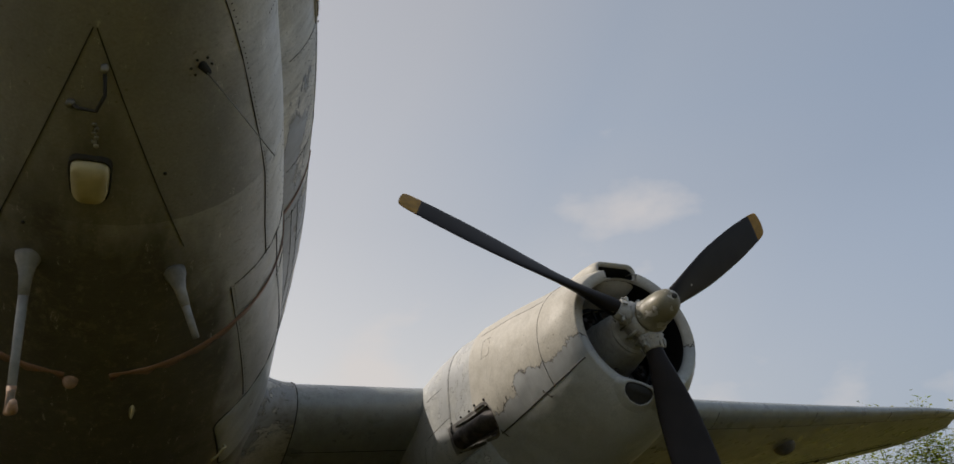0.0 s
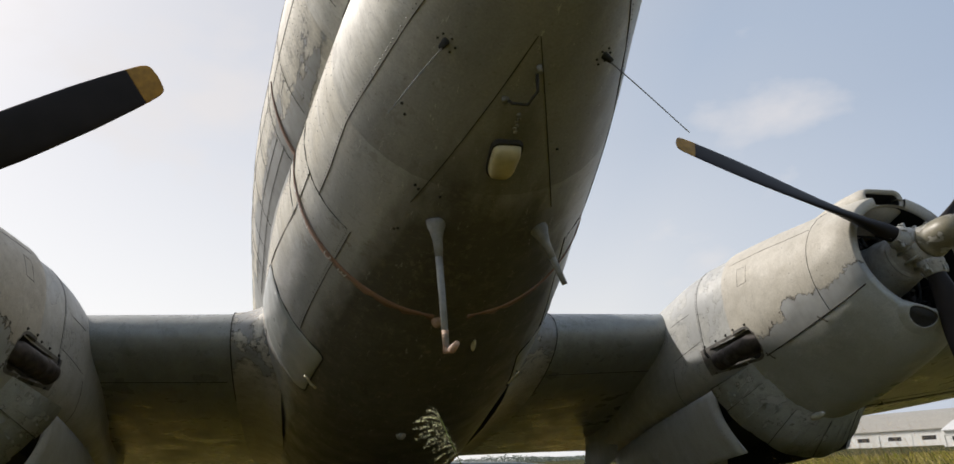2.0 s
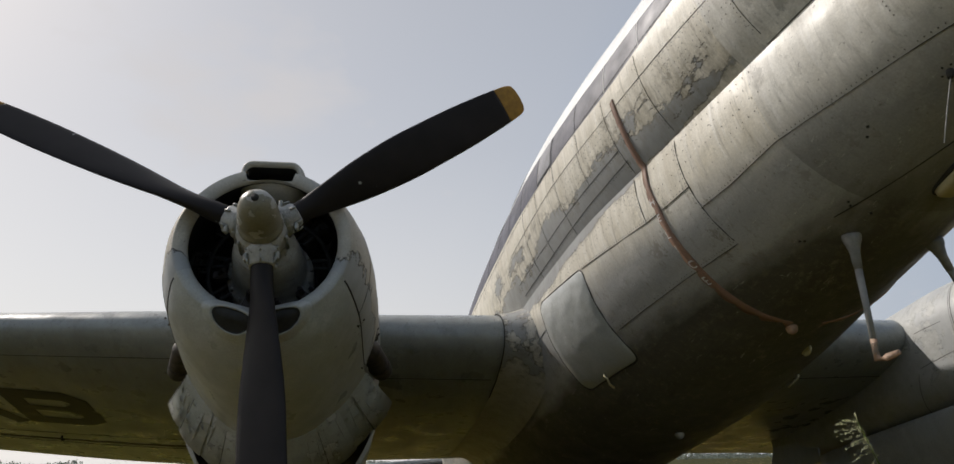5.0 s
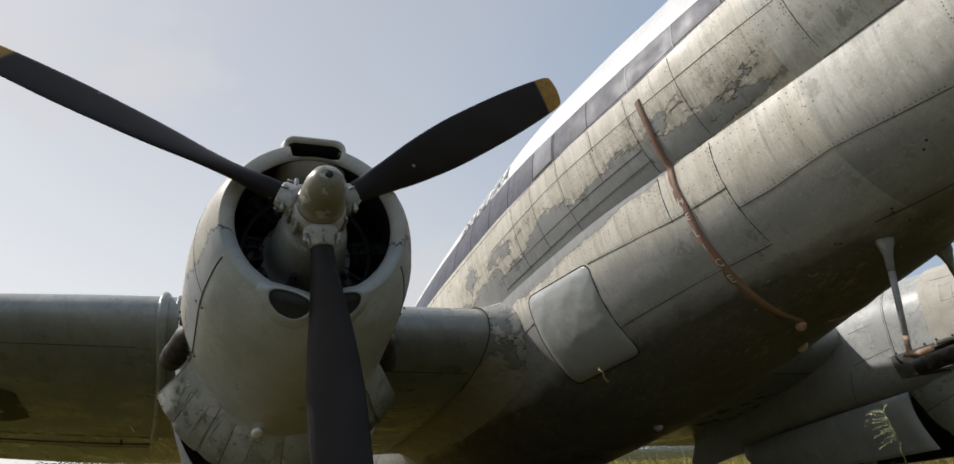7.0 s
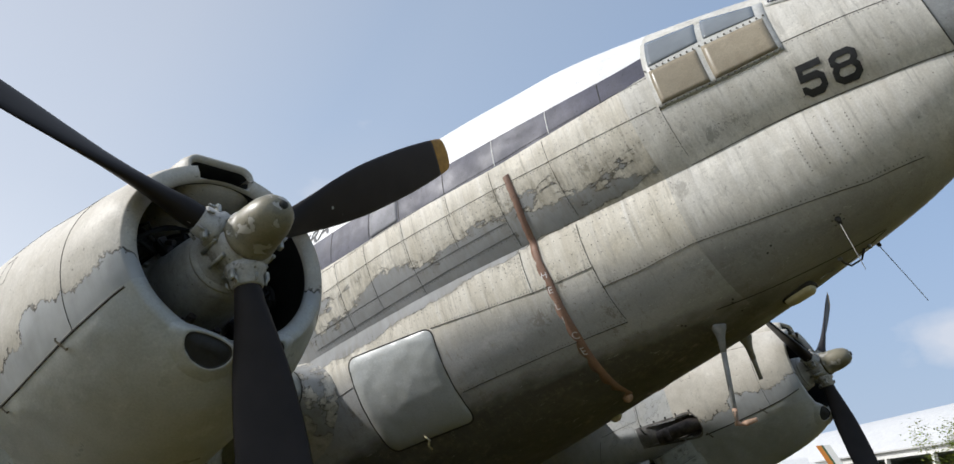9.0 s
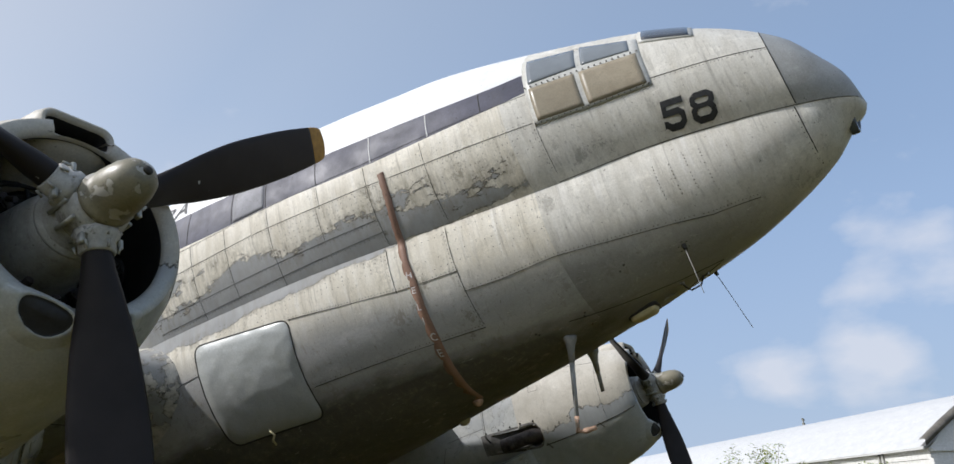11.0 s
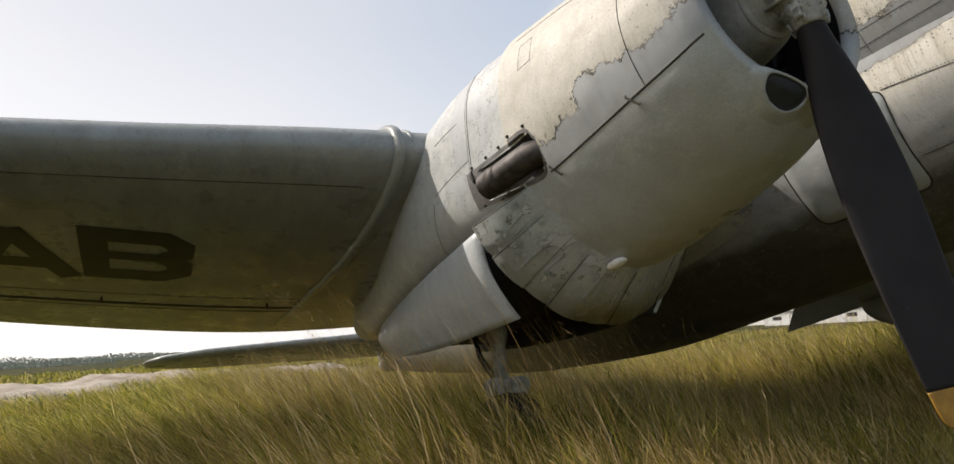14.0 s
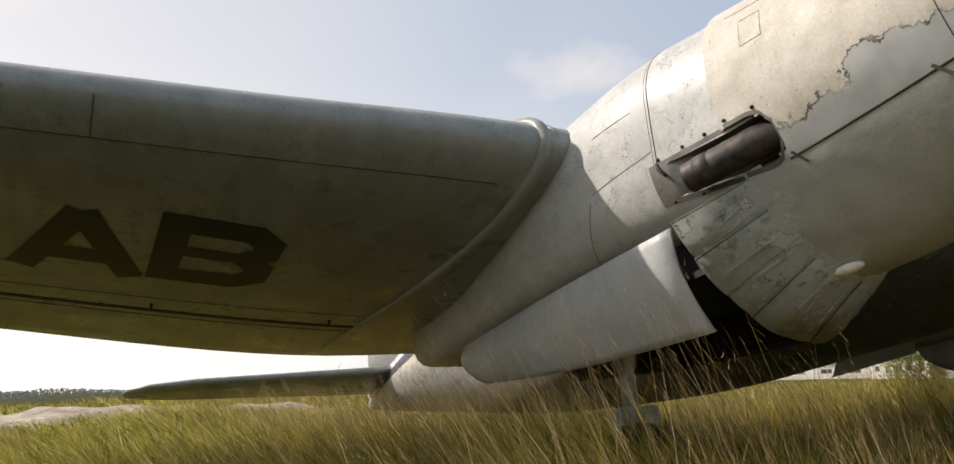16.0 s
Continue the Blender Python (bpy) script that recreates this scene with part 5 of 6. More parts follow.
light_box()
c = belly(0.0, -0.965)
gk = []
for k in (1.12, 1.04):
    for z in ((0.02, -0.012) if k > 1.1 else (-0.016, 0.01)):
        row = []
        for i in range(28):
            a = 2 * math.pi * i / 28
            x = math.copysign(abs(math.cos(a)) ** 0.5, math.cos(a)) * (0.076 - 0.012 * math.sin(a))
            y = math.copysign(abs(math.sin(a)) ** 0.5, math.sin(a)) * 0.122
            row.append((c.x + x * k, c.y + y * k, c.z + z - 0.12 * y * k))
        gk.append(row)
part("gasket", finish(grid_bm(gk, closed=True)), SEAM, body, "dark rubber gasket")


def mast(x, s, d, foot):
    m = tagged(new("pitot_mast"), "grey pitot mast under the nose")
    m.parent = body
    c = belly(x, s)
    prof = [(0.0, 0.058), (0.02, 0.055), (0.05, 0.042), (0.1, 0.03), (0.2, 0.024)]
    L = d.length
    u = d.normalized()
    part("mast_base", tube(bmesh.new(), [c - u * 0.02] + [c + u * a for a, _ in prof], [0.058] + [b for _, b in prof], 18), MAST, m)
    part("mast_tube", tube(bmesh.new(), [c + u * 0.16, c + u * (L * 0.6), c + u * L], [0.023, 0.02, 0.018], 12), MAST, m)
    if foot:
        e = c + d
        part("pitot_head", tube(bmesh.new(), [e - u * 0.12, e, e + Vector((0.02, -0.06, -0.01)), e + Vector((0.03, -0.15, -0.01))], [0.021, 0.022, 0.024, 0.016], 12), BARE, m, "bare brown pitot head")


MAST = plain("mast_grey", (0.26, 0.26, 0.245), 0.55, 0.1, 0.35, 9)
BARE = plain("bare_brown", (0.42, 0.27, 0.18), 0.6, 0.0, 0.3)
mast(-0.265, -0.365, Vector((0.04, 0.173, -0.727)), True)
mast(0.40, -0.27, Vector((0.14, 0.07, -0.345)), False)
for side in (-1, 1):
    c = belly(0.393 * side, -1.545)
    w = tagged(new("whip_aerial"), "thin dark whip aerial")
    w.parent = body
    part("whip", tube(bmesh.new(), [c, c + Vector((0.15 * side, -0.035, -0.245)), c + Vector((0.30 * side, -0.07, -0.5))], [0.0035, 0.003, 0.0025], 6), MAST, w)
    part("insulator", tube(bmesh.new(), [c + Vector((0, 0, 0.01)), c + Vector((0.03 * side, -0.01, -0.04))], [0.022, 0.014], 10), SEAM, w)
    for k in range(6):
        a = math.radians(60 * k)
        q = belly(0.393 * side + 0.04 * math.cos(a), -1.545 + 0.04 * math.sin(a))
        part("screw", tube(bmesh.new(), [q, q - Vector((0, 0, 0.005))], 0.006, 6), SEAM, w)
c = belly(0.0, -1.45)
part("wire_loop", tube(bmesh.new(), [belly(0.04, -1.52), c + Vector((0.05, -0.02, -0.05)), c + Vector((0.02, 0.06, -0.07)), c + Vector((-0.05, 0.08, -0.05)), belly(-0.08, -1.36)], 0.008, 8), SEAM, body)
part("wire_fitting", tube(bmesh.new(), [belly(-0.08, -1.36), belly(-0.08, -1.36) - Vector((0, 0, 0.02))], 0.018, 12), MAST, body)
part("hose_fitting", tube(bmesh.new(), [belly(0.04, -1.56), belly(0.04, -1.56) - Vector((0, 0, 0.03))], 0.014, 10), MAST, body)
for k in range(6):
    q = belly(0.01 + 0.008 * (k % 2), -1.27 + 0.022 * k)
    part("rivet_head", tube(bmesh.new(), [q, q - Vector((0, 0, 0.008))], 0.011, 8), MAST, body)
for x, s, l1, l2, mt in ((-0.087, 0.74, 0.055, 0.05, BARE), (0.26, 1.138, 0.022, 0.07, CREAM), (-0.075, 3.02, 0.06, 0.055, MAST)):
    q = belly(x, s)
    bmx = bmesh.new()
    bmesh.ops.create_uvsphere(bmx, u_segments=12, v_segments=8, radius=1, matrix=Matrix.Translation(q) @ Matrix.Diagonal((l1 * 0.8, l2, 0.05, 1)))
    part("belly_fairing", bmx, mt, body)
for x, s in ((-0.525, -1.04), (-0.545, -1.09), (-0.40, -0.60), (-0.42, -0.62), (-0.47, -0.2), (-0.49, -0.18), (-0.28, -0.6), (0.3, -1.0)):
    q = belly(x, s)
    part("belly_bolt", tube(bmesh.new(), [q, q - Vector((0, 0, 0.008))], 0.008, 8), SEAM, body)

# ---- wing details ----
def flake_fillet(n, l):
    """Paint coming off in scabs at the front of the wing root."""
    y = axis(n, l, 1)
    aft = val(n, l, "MULTIPLY", val(n, l, "MAXIMUM", val(n, l, "SUBTRACT", y, 3.4), 0.0), 0.6)
    return val(n, l, "SUBTRACT", val(n, l, "MULTIPLY", noise_node(n, l, 6.0, 9, rough=0.62), 1.05), aft)


FILLET = paint("fillet_cream", (0.50, 0.475, 0.415), (0.58, 0.555, 0.49), (0.36, 0.33, 0.27), flake=flake_fillet, under=(0.33, 0.335, 0.33), dirt=0.6)


def wing_strip(pts, side, w, up=-1, off=0.004):
    P = [wing_pt(x, t, up, side, off) for x, t in pts]
    rows = []
    for i, p in enumerate(P):
        d = (P[min(i + 1, len(P) - 1)] - P[max(i - 1, 0)]).normalized()
        sd = d.cross(Vector((0, 0, 1))).normalized() * w / 2
        dn = Vector((0, 0, -up * 0.008))
        rows.append([p - sd + dn, p - sd, p + sd, p + sd + dn])
    return finish(grid_bm(rows))


for side in (-1, 1):
    wg = wings[side]
    part("flap_gap", wing_strip([(x, 0.70) for x in np.linspace(5.15, 15.2, 30)], side, 0.085), SEAM, wg)
    part("flap_gap", wing_strip([(x, 0.735) for x in np.linspace(5.15, 15.2, 30)], side, 0.012), SEAM, wg)
    for k, x in enumerate((5.54, 7.3, 9.1, 11.0, 12.9)):
        p = wing_pt(x, 0.67, -1, side)
        part("hinge_bracket", tube(bmesh.new(), [p + Vector((0, -0.06, 0.02)), p + Vector((0, -0.03, -0.05)), p + Vector((0, 0.05, -0.03))], 0.014, 8), SEAM, wg)
    for t in (0.068, 0.62):
        part("wing_seam", wing_strip([(x, t) for x in np.linspace(5.2, 15.5, 30)], side, 0.005), SEAM, wg)
    for x in (7.95, 10.4, 12.8):
        part("wing_seam", wing_strip([(x, t) for t in (0.004, 0.01, 0.02, 0.04, 0.07)], side, 0.006), SEAM, wg)
    part("wing_seam", wing_strip([(x, 0.115) for x in np.linspace(1.8, 3.2, 6)], side, 0.006), SEAM, wg)
    # half-round fairing over the joint of the outer wing
    xf = curve([(0, 4.97), (0.1, 4.97), (0.4, 5.05), (0.85, 5.22), (1.0, 5.24)])
    ts = [0.9, 0.8, 0.65, 0.5, 0.38, 0.28, 0.2, 0.14, 0.1, 0.07, 0.048, 0.032, 0.02, 0.011, 0.005, 0.0015, 0.0]
    pts = [wing_pt(xf(t), t, -1, side) for t in ts] + [wing_pt(4.97, t, 1, side) for t in (0.0015, 0.005, 0.011, 0.02, 0.032, 0.05, 0.08, 0.13, 0.2, 0.4)]
    rad = [0.02, 0.03, 0.04, 0.042, 0.044, 0.046] + [0.048] * 21
    part("joint_fairing", tube(bmesh.new(), pts, rad, 14), WING, wg, "half-round fairing along the wing joint")
    pts2 = [p + Vector((-side * 0.13, 0.012, 0.0)) for p in pts[4:]]
    part("joint_fairing", tube(bmesh.new(), pts2, 0.022, 10), WING, wg)
    # fillet at the wing root
    rows = []
    for q in range(9):
        k = q / 8
        x = 1.74 - 0.5 * k
        grow = 0.20 * k * k
        row = []
        for up, tt in ((1, (0.3, 0.2, 0.12, 0.06, 0.03, 0.012, 0.003)), (-1, (0.0, 0.004, 0.012, 0.03, 0.06, 0.12, 0.2, 0.32, 0.5, 0.7, 0.9))):
            for t in tt:
                p = wing_pt(max(x, 1.3), t, up, side)
                cz = w_lz(1.6)
                out = Vector((0, p.y - (w_le(1.6) + 0.9), p.z - cz))
                if t < 0.12:
                    v = Vector((0, -(1 - t / 0.12) * 1.0, up * (0.3 + 0.7 * t / 0.12)))
                else:
                    v = Vector((0, 0, up))
                p = p + v.normalized() * (0.012 + grow)
                p.x = side * x
                row.append(p)
        rows.append(row)
    part("wing_fillet", finish(grid_bm(rows)), FILLET, wg, "wing root fillet with flaking paint")
    edge = [r for r in rows[0]]
    part("fillet_seam", tube(bmesh.new(), [p + Vector((0, 0, 0)) for p in edge[1:14]], 0.006, 6), SEAM, wg)

# FAB in black block letters under the starboard wing
def under_put(x_left, wid, s_top, hei, slant):
    def f(u, v):
        x = x_left - u * wid
        s = s_top + (1 - v) * hei
        x = x + slant * (1 - v)
        t = (s - w_le(x)) / (w_te(x) - w_le(x))
        return wing_pt(x, t, -1, -1, 0.005)
    return f


LB = [(0.13, 0.1), (0.13, 0.9), (0.72, 0.9), (0.87, 0.78), (0.87, 0.62), (0.74, 0.52), (0.88, 0.4), (0.88, 0.22), (0.72, 0.1)]
LA = ([(0.08, 0.0), (0.5, 0.93)], [(0.92, 0.0), (0.5, 0.93)], [(0.25, 0.3), (0.75, 0.3)])
LF = ([(0.13, 0.0), (0.13, 0.9), (1.0, 0.9)], [(0.13, 0.5), (0.8, 0.5)])
bm = bmesh.new()
pb = under_put(7.44, 1.0, 5.03, 1.25, 0.0)
stroke_faces(bm, LB, 0.24, pb, closed=True)
stroke_faces(bm, [(0.13, 0.52), (0.74, 0.52)], 0.16, pb)
part("wing_letter", bm, LETTER, wings[-1], "large black block letter B")
bm = bmesh.new()
pa = under_put(8.46, 1.0, 5.10, 1.25, 0.0)
for st in LA:
    stroke_faces(bm, st, 0.22, pa)
part("wing_letter", bm, LETTER, wings[-1], "large black block letter A")
bm = bmesh.new()
pf = under_put(9.68, 0.92, 5.2, 1.25, 0.0)
for st in LF:
    stroke_faces(bm, st, 0.22, pf)
part("wing_letter", bm, LETTER, wings[-1], "large black block letter F")
q = wing_pt(10.46, 0.25, -1, 1)
bm = bmesh.new()
bmesh.ops.create_uvsphere(bm, u_segments=16, v_segments=10, radius=1, matrix=Matrix.Translation(q) @ Matrix.Diagonal((0.16, 0.22, 0.16, 1)))
part("landing_light", bm, SOOTY, wings[1], "dark retractable landing light")

# tailplane and fin
def tail_surface(rows_spec, name, vertical=False):
    rows = []
    for d, le, te, h in rows_spec:
        c = te - le
        row = []
        ts = [(1 - math.cos(math.pi * k / 10)) / 2 for k in range(11)]
        for up, tt in ((-1, ts[::-1]), (1, ts[1:-1])):
            for t in tt:
                o = up * foil(t) * c * 0.11
                row.append((o, le + c * t, h) if vertical else (d, le + c * t, h + o))
        rows.append(row)
    return part(name, finish(grid_bm(rows, closed=True, cap0=True, cap1=True)), WING if not vertical else GREY, plane, "grey tail surface")


for side in (-1, 1):
    tail_surface([(side * 0.2, 16.6, 19.9, 1.95), (side * 5.3, 17.5, 19.7, 1.92), (side * 6.3, 17.95, 19.5, 1.92), (side * 6.7, 18.4, 19.25, 1.92), (side * 6.78, 18.65, 18.95, 1.92)], "tailplane")
tail_surface([(0, 15.5, 20.3, 2.2), (0, 16.6, 20.3, 3.5), (0, 17.6, 20.2, 4.8), (0, 18.4, 20.0, 5.5), (0, 19.0, 19.6, 5.75)], "tail_fin", True)

# a dry grass stem caught on the roof
twig = tagged(new("dry_twig"), "dry straw stem lying on the white roof", "twig")
twig.matrix_world = plane.matrix_world
tw0 = skin(0.08, f_zt(0.08) - 0.05, -1, 0.0)
for k, (ds, dh) in enumerate(((0.62, 0.22), (0.48, 0.25), (0.3, 0.2))):
    part("stem", tube(bmesh.new(), [tw0, tw0 + Vector((0.02, ds * 0.4, dh * 0.62)), tw0 + Vector((0.03 * k, ds, dh))], [0.008, 0.006, 0.002], 5), TWIG, twig)

# ---- ground and distance ----
def ground_material():
    m, n, l, b = material("field", 0.95)
    b.inputs["Specular IOR Level"].default_value = 0.1
    a = noise_node(n, l, 0.06, 6)
    c = ramp(n, l, a, [(0.3, (0.03, 0.035, 0.008)), (0.5, (0.055, 0.055, 0.015)), (0.7, (0.09, 0.075, 0.03))])
    d = ramp(n, l, noise_node(n, l, 3.0, 6), [(0.3, G(0.55)), (0.7, G(1.2))])
    l.new(mix(n, l, 1.0, c, d, "MULTIPLY"), b.inputs["Base Color"])
    bump(n, l, b, noise_node(n, l, 4.0, 6), 0.8, 0.2)
    return m


rows = [[(r * math.cos(6.28319 * k / 64), r * math.sin(6.28319 * k / 64) + 5, 0.0) for k in range(64)] for r in (0.5, 5, 12, 25, 50, 100, 250, 700, 2500)]
bm = grid_bm(rows, closed=True, cap0=True)
bmesh.ops.recalc_face_normals(bm, faces=bm.faces)
gm = bpy.data.meshes.new("ground")
bm.to_mesh(gm)
bm.free()
gm.materials.append(ground_material())
ground = tagged(new("ground", gm), "flat airfield of green and straw-coloured grass", "ground", kind="structure")


def thing(name, bm, mats, label, category, smooth=False, m=None, kind="", group=""):
    ob = part(name, bm, mats, None, label, smooth)
    if m is not None:
        ob.matrix_world = m
    return tagged(ob, label, category, group, kind)


def at(az, d, z=0.0, turn=0.0):
    """A place by its bearing in degrees from +y towards +x and its distance from the walk's middle."""
    a = math.radians(az)
    return pose(-4 + d * math.sin(a), -3 + d * math.cos(a), z, 0, 0, turn)


# ---- hangars ----
ROOF = paint("white_sheet_roof", (0.54, 0.54, 0.54), (0.62, 0.62, 0.61), (0.5, 0.5, 0.48), streak=(0.3, 1, 1), dent=0.1)
OLDROOF = paint("old_sheet_roof", (0.30, 0.28, 0.24), (0.38, 0.36, 0.31), (0.2, 0.18, 0.15), streak=(0.3, 1, 1), dent=0.1)
WALL = paint("white_wall", (0.74, 0.735, 0.71), (0.8, 0.8, 0.78), (0.45, 0.43, 0.38), dent=0.1)


def roof_bm(L, pts):
    """A roof sheet of length L along x over a profile of (y, z)."""
    rows = [[(x, y, z) for y, z in pts] + [(x, y, z - 0.25) for y, z in pts[::-1]] for x in np.linspace(0, L, max(2, int(L / 6)))]
    return finish(grid_bm(rows, closed=True, cap0=True, cap1=True))


def hangar(m, L, D, eave, ridge, bays, label, roofmat=None, arch=False, openings=True, windows=True):
    """A hangar whose front runs along x from 0 to L, with dark bays between piers; it goes back to y = D."""
    h = tagged(new("hangar"), label, "hangar")
    h.matrix_world = m
    n = 14
    if arch:
        prof = [(-0.6 + (D + 1.2) * k / n, eave + (ridge - eave) * math.sin(math.pi * k / n)) for k in range(n + 1)]
    else:
        prof = [(-0.8, eave), (D / 2, ridge), (D + 0.8, eave)]
    part("roof", roof_bm(L, prof), roofmat or ROOF, h, smooth=False)
    part("back_wall", box(bmesh.new(), (0, D - 0.3, 0), (L, D, eave - 0.1)), WALL, h, smooth=False)
    part("fascia", box(bmesh.new(), (0, -0.05, eave - 1.2), (L, 0.3, eave - 0.1)), WALL, h, smooth=False)
    w = L / bays
    for k in range(bays + 1):
        part("pier", box(bmesh.new(), (k * w - 0.3, -0.1, 0), (k * w + 0.3, 0.5, eave - 1.2)), WALL, h, smooth=False)
    for x in (0.0, L - 0.3):
        bmw = bmesh.new()
        pts = [(0, 0)] + [(min(max(y, 0.0), D), z - 0.25) for y, z in prof] + [(D, 0)]
        a, b = [bmw.verts.new((x, y, z)) for y, z in pts], [bmw.verts.new((x + 0.3, y, z)) for y, z in pts]
        bmw.faces.new(a)
        bmw.faces.new(b[::-1])
        for i in range(len(pts)):
            j = (i + 1) % len(pts)
            bmw.faces.new([a[i], b[i], b[j], a[j]])
        part("gable_wall", finish(bmw), WALL, h, smooth=False)
    if not openings:
        for k in range(bays):
            part("door_panel", box(bmesh.new(), (k * w + 0.32, 0.02, 0), ((k + 1) * w - 0.32, 0.2, eave - 1.25)), WALL, h, smooth=False)
            if windows:
                part("window", box(bmesh.new(), (k * w + w * 0.3, -0.02, eave * 0.35), (k * w + w * 0.7, 0.02, eave * 0.6)), INSIDE_SHADE, h, smooth=False)
    return h


def face(az0, d0, az1, d1):
    """Pose and length of a front between two bearings."""
    p, q = at(az0, d0).translation, at(az1, d1).translation
    ang = math.degrees(math.atan2(q.y - p.y, q.x - p.x))
    return pose(p.x, p.y, 0, 0, 0, ang), (q - p).length


m, L = face(62, 215, 87.7, 92)
main_hall = hangar(m, L, 30, 6.4, 13.0, 11, "long white hangar with an arched roof and dark open bays", arch=True)
w = L / 11
for k in (0, 9, 10):
    part("door_panel", box(bmesh.new(), (k * w + 0.32, 0.02, 0), ((k + 1) * w - 0.32, 0.2, 5.15)), WALL, main_hall, smooth=False)
for x in (L - 7.5, L - 6.9):
    part("drain_pipe", tube(bmesh.new(), [(x, -0.2, 0), (x, -0.2, 6.2)], 0.13, 8), STEEL, main_hall)
part("wall_vents", box(bmesh.new(), (L - 19, -0.04, 0.5), (L - 1, 0.03, 1.0)), SOOTY, main_hall, smooth=False)
rim = []
for x in (L - 0.2, L + 0.7):
    for lift in (0.05, 0.75):
        rim.append([(x, -0.9 + 31.8 * k / 20, 6.4 + 6.6 * math.sin(math.pi * k / 20) + lift) for k in range(21)])
part("arch_rim", finish(grid_bm([rim[0], rim[2], rim[3], rim[1]], closed=False)), SOOTY, main_hall, "weathered concrete rim of the arched gable")
bmx = bmesh.new()
pts = [(6.0 + 2.3 * math.cos(math.pi * k / 14), 3.0 + 2.1 * math.sin(math.pi * k / 14)) for k in range(15)]
fr, bk = [bmx.verts.new((L + 0.12, y, z)) for y, z in pts], [bmx.verts.new((L, y, z)) for y, z in pts]
bmx.faces.new(fr)
for i in range(15):
    bmx.faces.new([fr[i], bk[i], bk[(i + 1) % 15], fr[(i + 1) % 15]])
part("arched_window", finish(bmx), SOOTY, main_hall, smooth=False)
for k in range(7):
    part("window_bar", box(bmesh.new(), (L + 0.12, 4.1 + 0.6 * k, 3.0), (L + 0.16, 4.2 + 0.6 * k, 4.0)), WALL, main_hall, smooth=False)
part("wall_band", box(bmesh.new(), (L, 0.1, 5.9), (L + 0.3, 29.9, 6.2)), WALL, main_hall, smooth=False)
m, L = face(59.5, 172, 69.8, 152)
L0 = L
annex = hangar(m, L, 12, 5.6, 7.4, 4, "low white annex with arched windows", openings=False, windows=False)
for k in range(5):
    bmx = bmesh.new()
    x0 = L0 * (0.12 + 0.19 * k)
    pts = [(x0 + 1.5 * math.cos(math.pi * q / 12), 2.0 + 1.5 * math.sin(math.pi * q / 12)) for q in range(13)]
    fr, bk = [bmx.verts.new((x, -0.16, z)) for x, z in pts], [bmx.verts.new((x, -0.05, z)) for x, z in pts]
    bmx.faces.new(fr)
    for i in range(13):
        bmx.faces.new([fr[i], bk[i], bk[(i + 1) % 13], fr[(i + 1) % 13]])
    part("arched_window", finish(bmx), SOOTY, annex, smooth=False)
m, L = face(38, 300, 45.5, 270)
hangar(m, L, 50, 5.0, 11.5, 4, "far white building with a rusty arched roof", OLDROOF, arch=True, openings=False)
m, L = face(45.5, 210, 55.5, 190)
hangar(m, L, 30, 3.8, 8.2, 6, "far hangar with a white arched roof", arch=True, openings=False)
m, L = face(55.5, 168, 61.6, 150)
hangar(m, L, 12, 4.2, 8.6, 9, "hangar with an old grey sheet roof and white front", OLDROOF, openings=False)

# a parked airliner with a striped fin before the hangar
ORANGE, GREENP = plain("stripe_orange", (0.55, 0.2, 0.03), 0.5), plain("stripe_green", (0.03, 0.1, 0.05), 0.5)
jet = tagged(new("parked_airliner"), "white airliner with green and orange striped fin", "aeroplane")
jet.matrix_world = at(74.3, 122, 0, 107)
rows = [[(x, r * math.cos(6.28319 * k / 20), 2.3 + up + r * math.sin(6.28319 * k / 20)) for k in range(20)] for x, r, up in ((-9, 0.05, -0.2), (-8.3, 0.7, -0.1), (-6, 1.2, 0), (4, 1.25, 0), (7.5, 0.8, 0.3), (10.5, 0.15, 0.7))]
part("fuselage", finish(grid_bm(rows, closed=True, cap0=True, cap1=True)), WHITEPLAIN, jet)
for y0, y1, mt in ((7.7, 8.6, WHITEPLAIN), (8.6, 8.9, GREENP), (8.9, 9.6, ORANGE)):
    bm = bmesh.new()
    v = [bm.verts.new(p) for s_ in (-0.1, 0.1) for p in ((y0, s_, 2.9), (y1, s_, 2.9), (y1 + 2.0, s_, 7.6), (y0 + 2.4 if y0 < 7 else y0 + 2.0, s_, 7.6))]
    for q in ((0, 1, 2, 3), (7, 6, 5, 4), (0, 4, 5, 1), (1, 5, 6, 2), (2, 6, 7, 3), (3, 7, 4, 0)):
        bm.faces.new([v[i] for i in q])
    part("fin_panel", bm, mt, jet, smooth=False)
for sg in (-1, 1):
    bm = grid_bm([[(-1.5, sg * 0.8, 2.0), (1.8, sg * 0.8, 2.0), (1.8, sg * 0.8, 1.7), (-1.5, sg * 0.8, 1.7)], [(0.6, sg * 12, 2.8), (2.0, sg * 12, 2.8), (2.0, sg * 12, 2.7), (0.6, sg * 12, 2.7)]], closed=True, cap0=True, cap1=True)
    part("wing", finish(bm), WHITEPLAIN, jet, smooth=False)
    bm = tube(bmesh.new(), [(-2.5, sg * 3.5, 2.2), (-1.5, sg * 3.5, 2.2), (1.5, sg * 3.5, 2.2), (2.5, sg * 3.5, 2.3)], [0.4, 0.6, 0.55, 0.15], 14)
    part("engine", bm, WHITEPLAIN, jet)
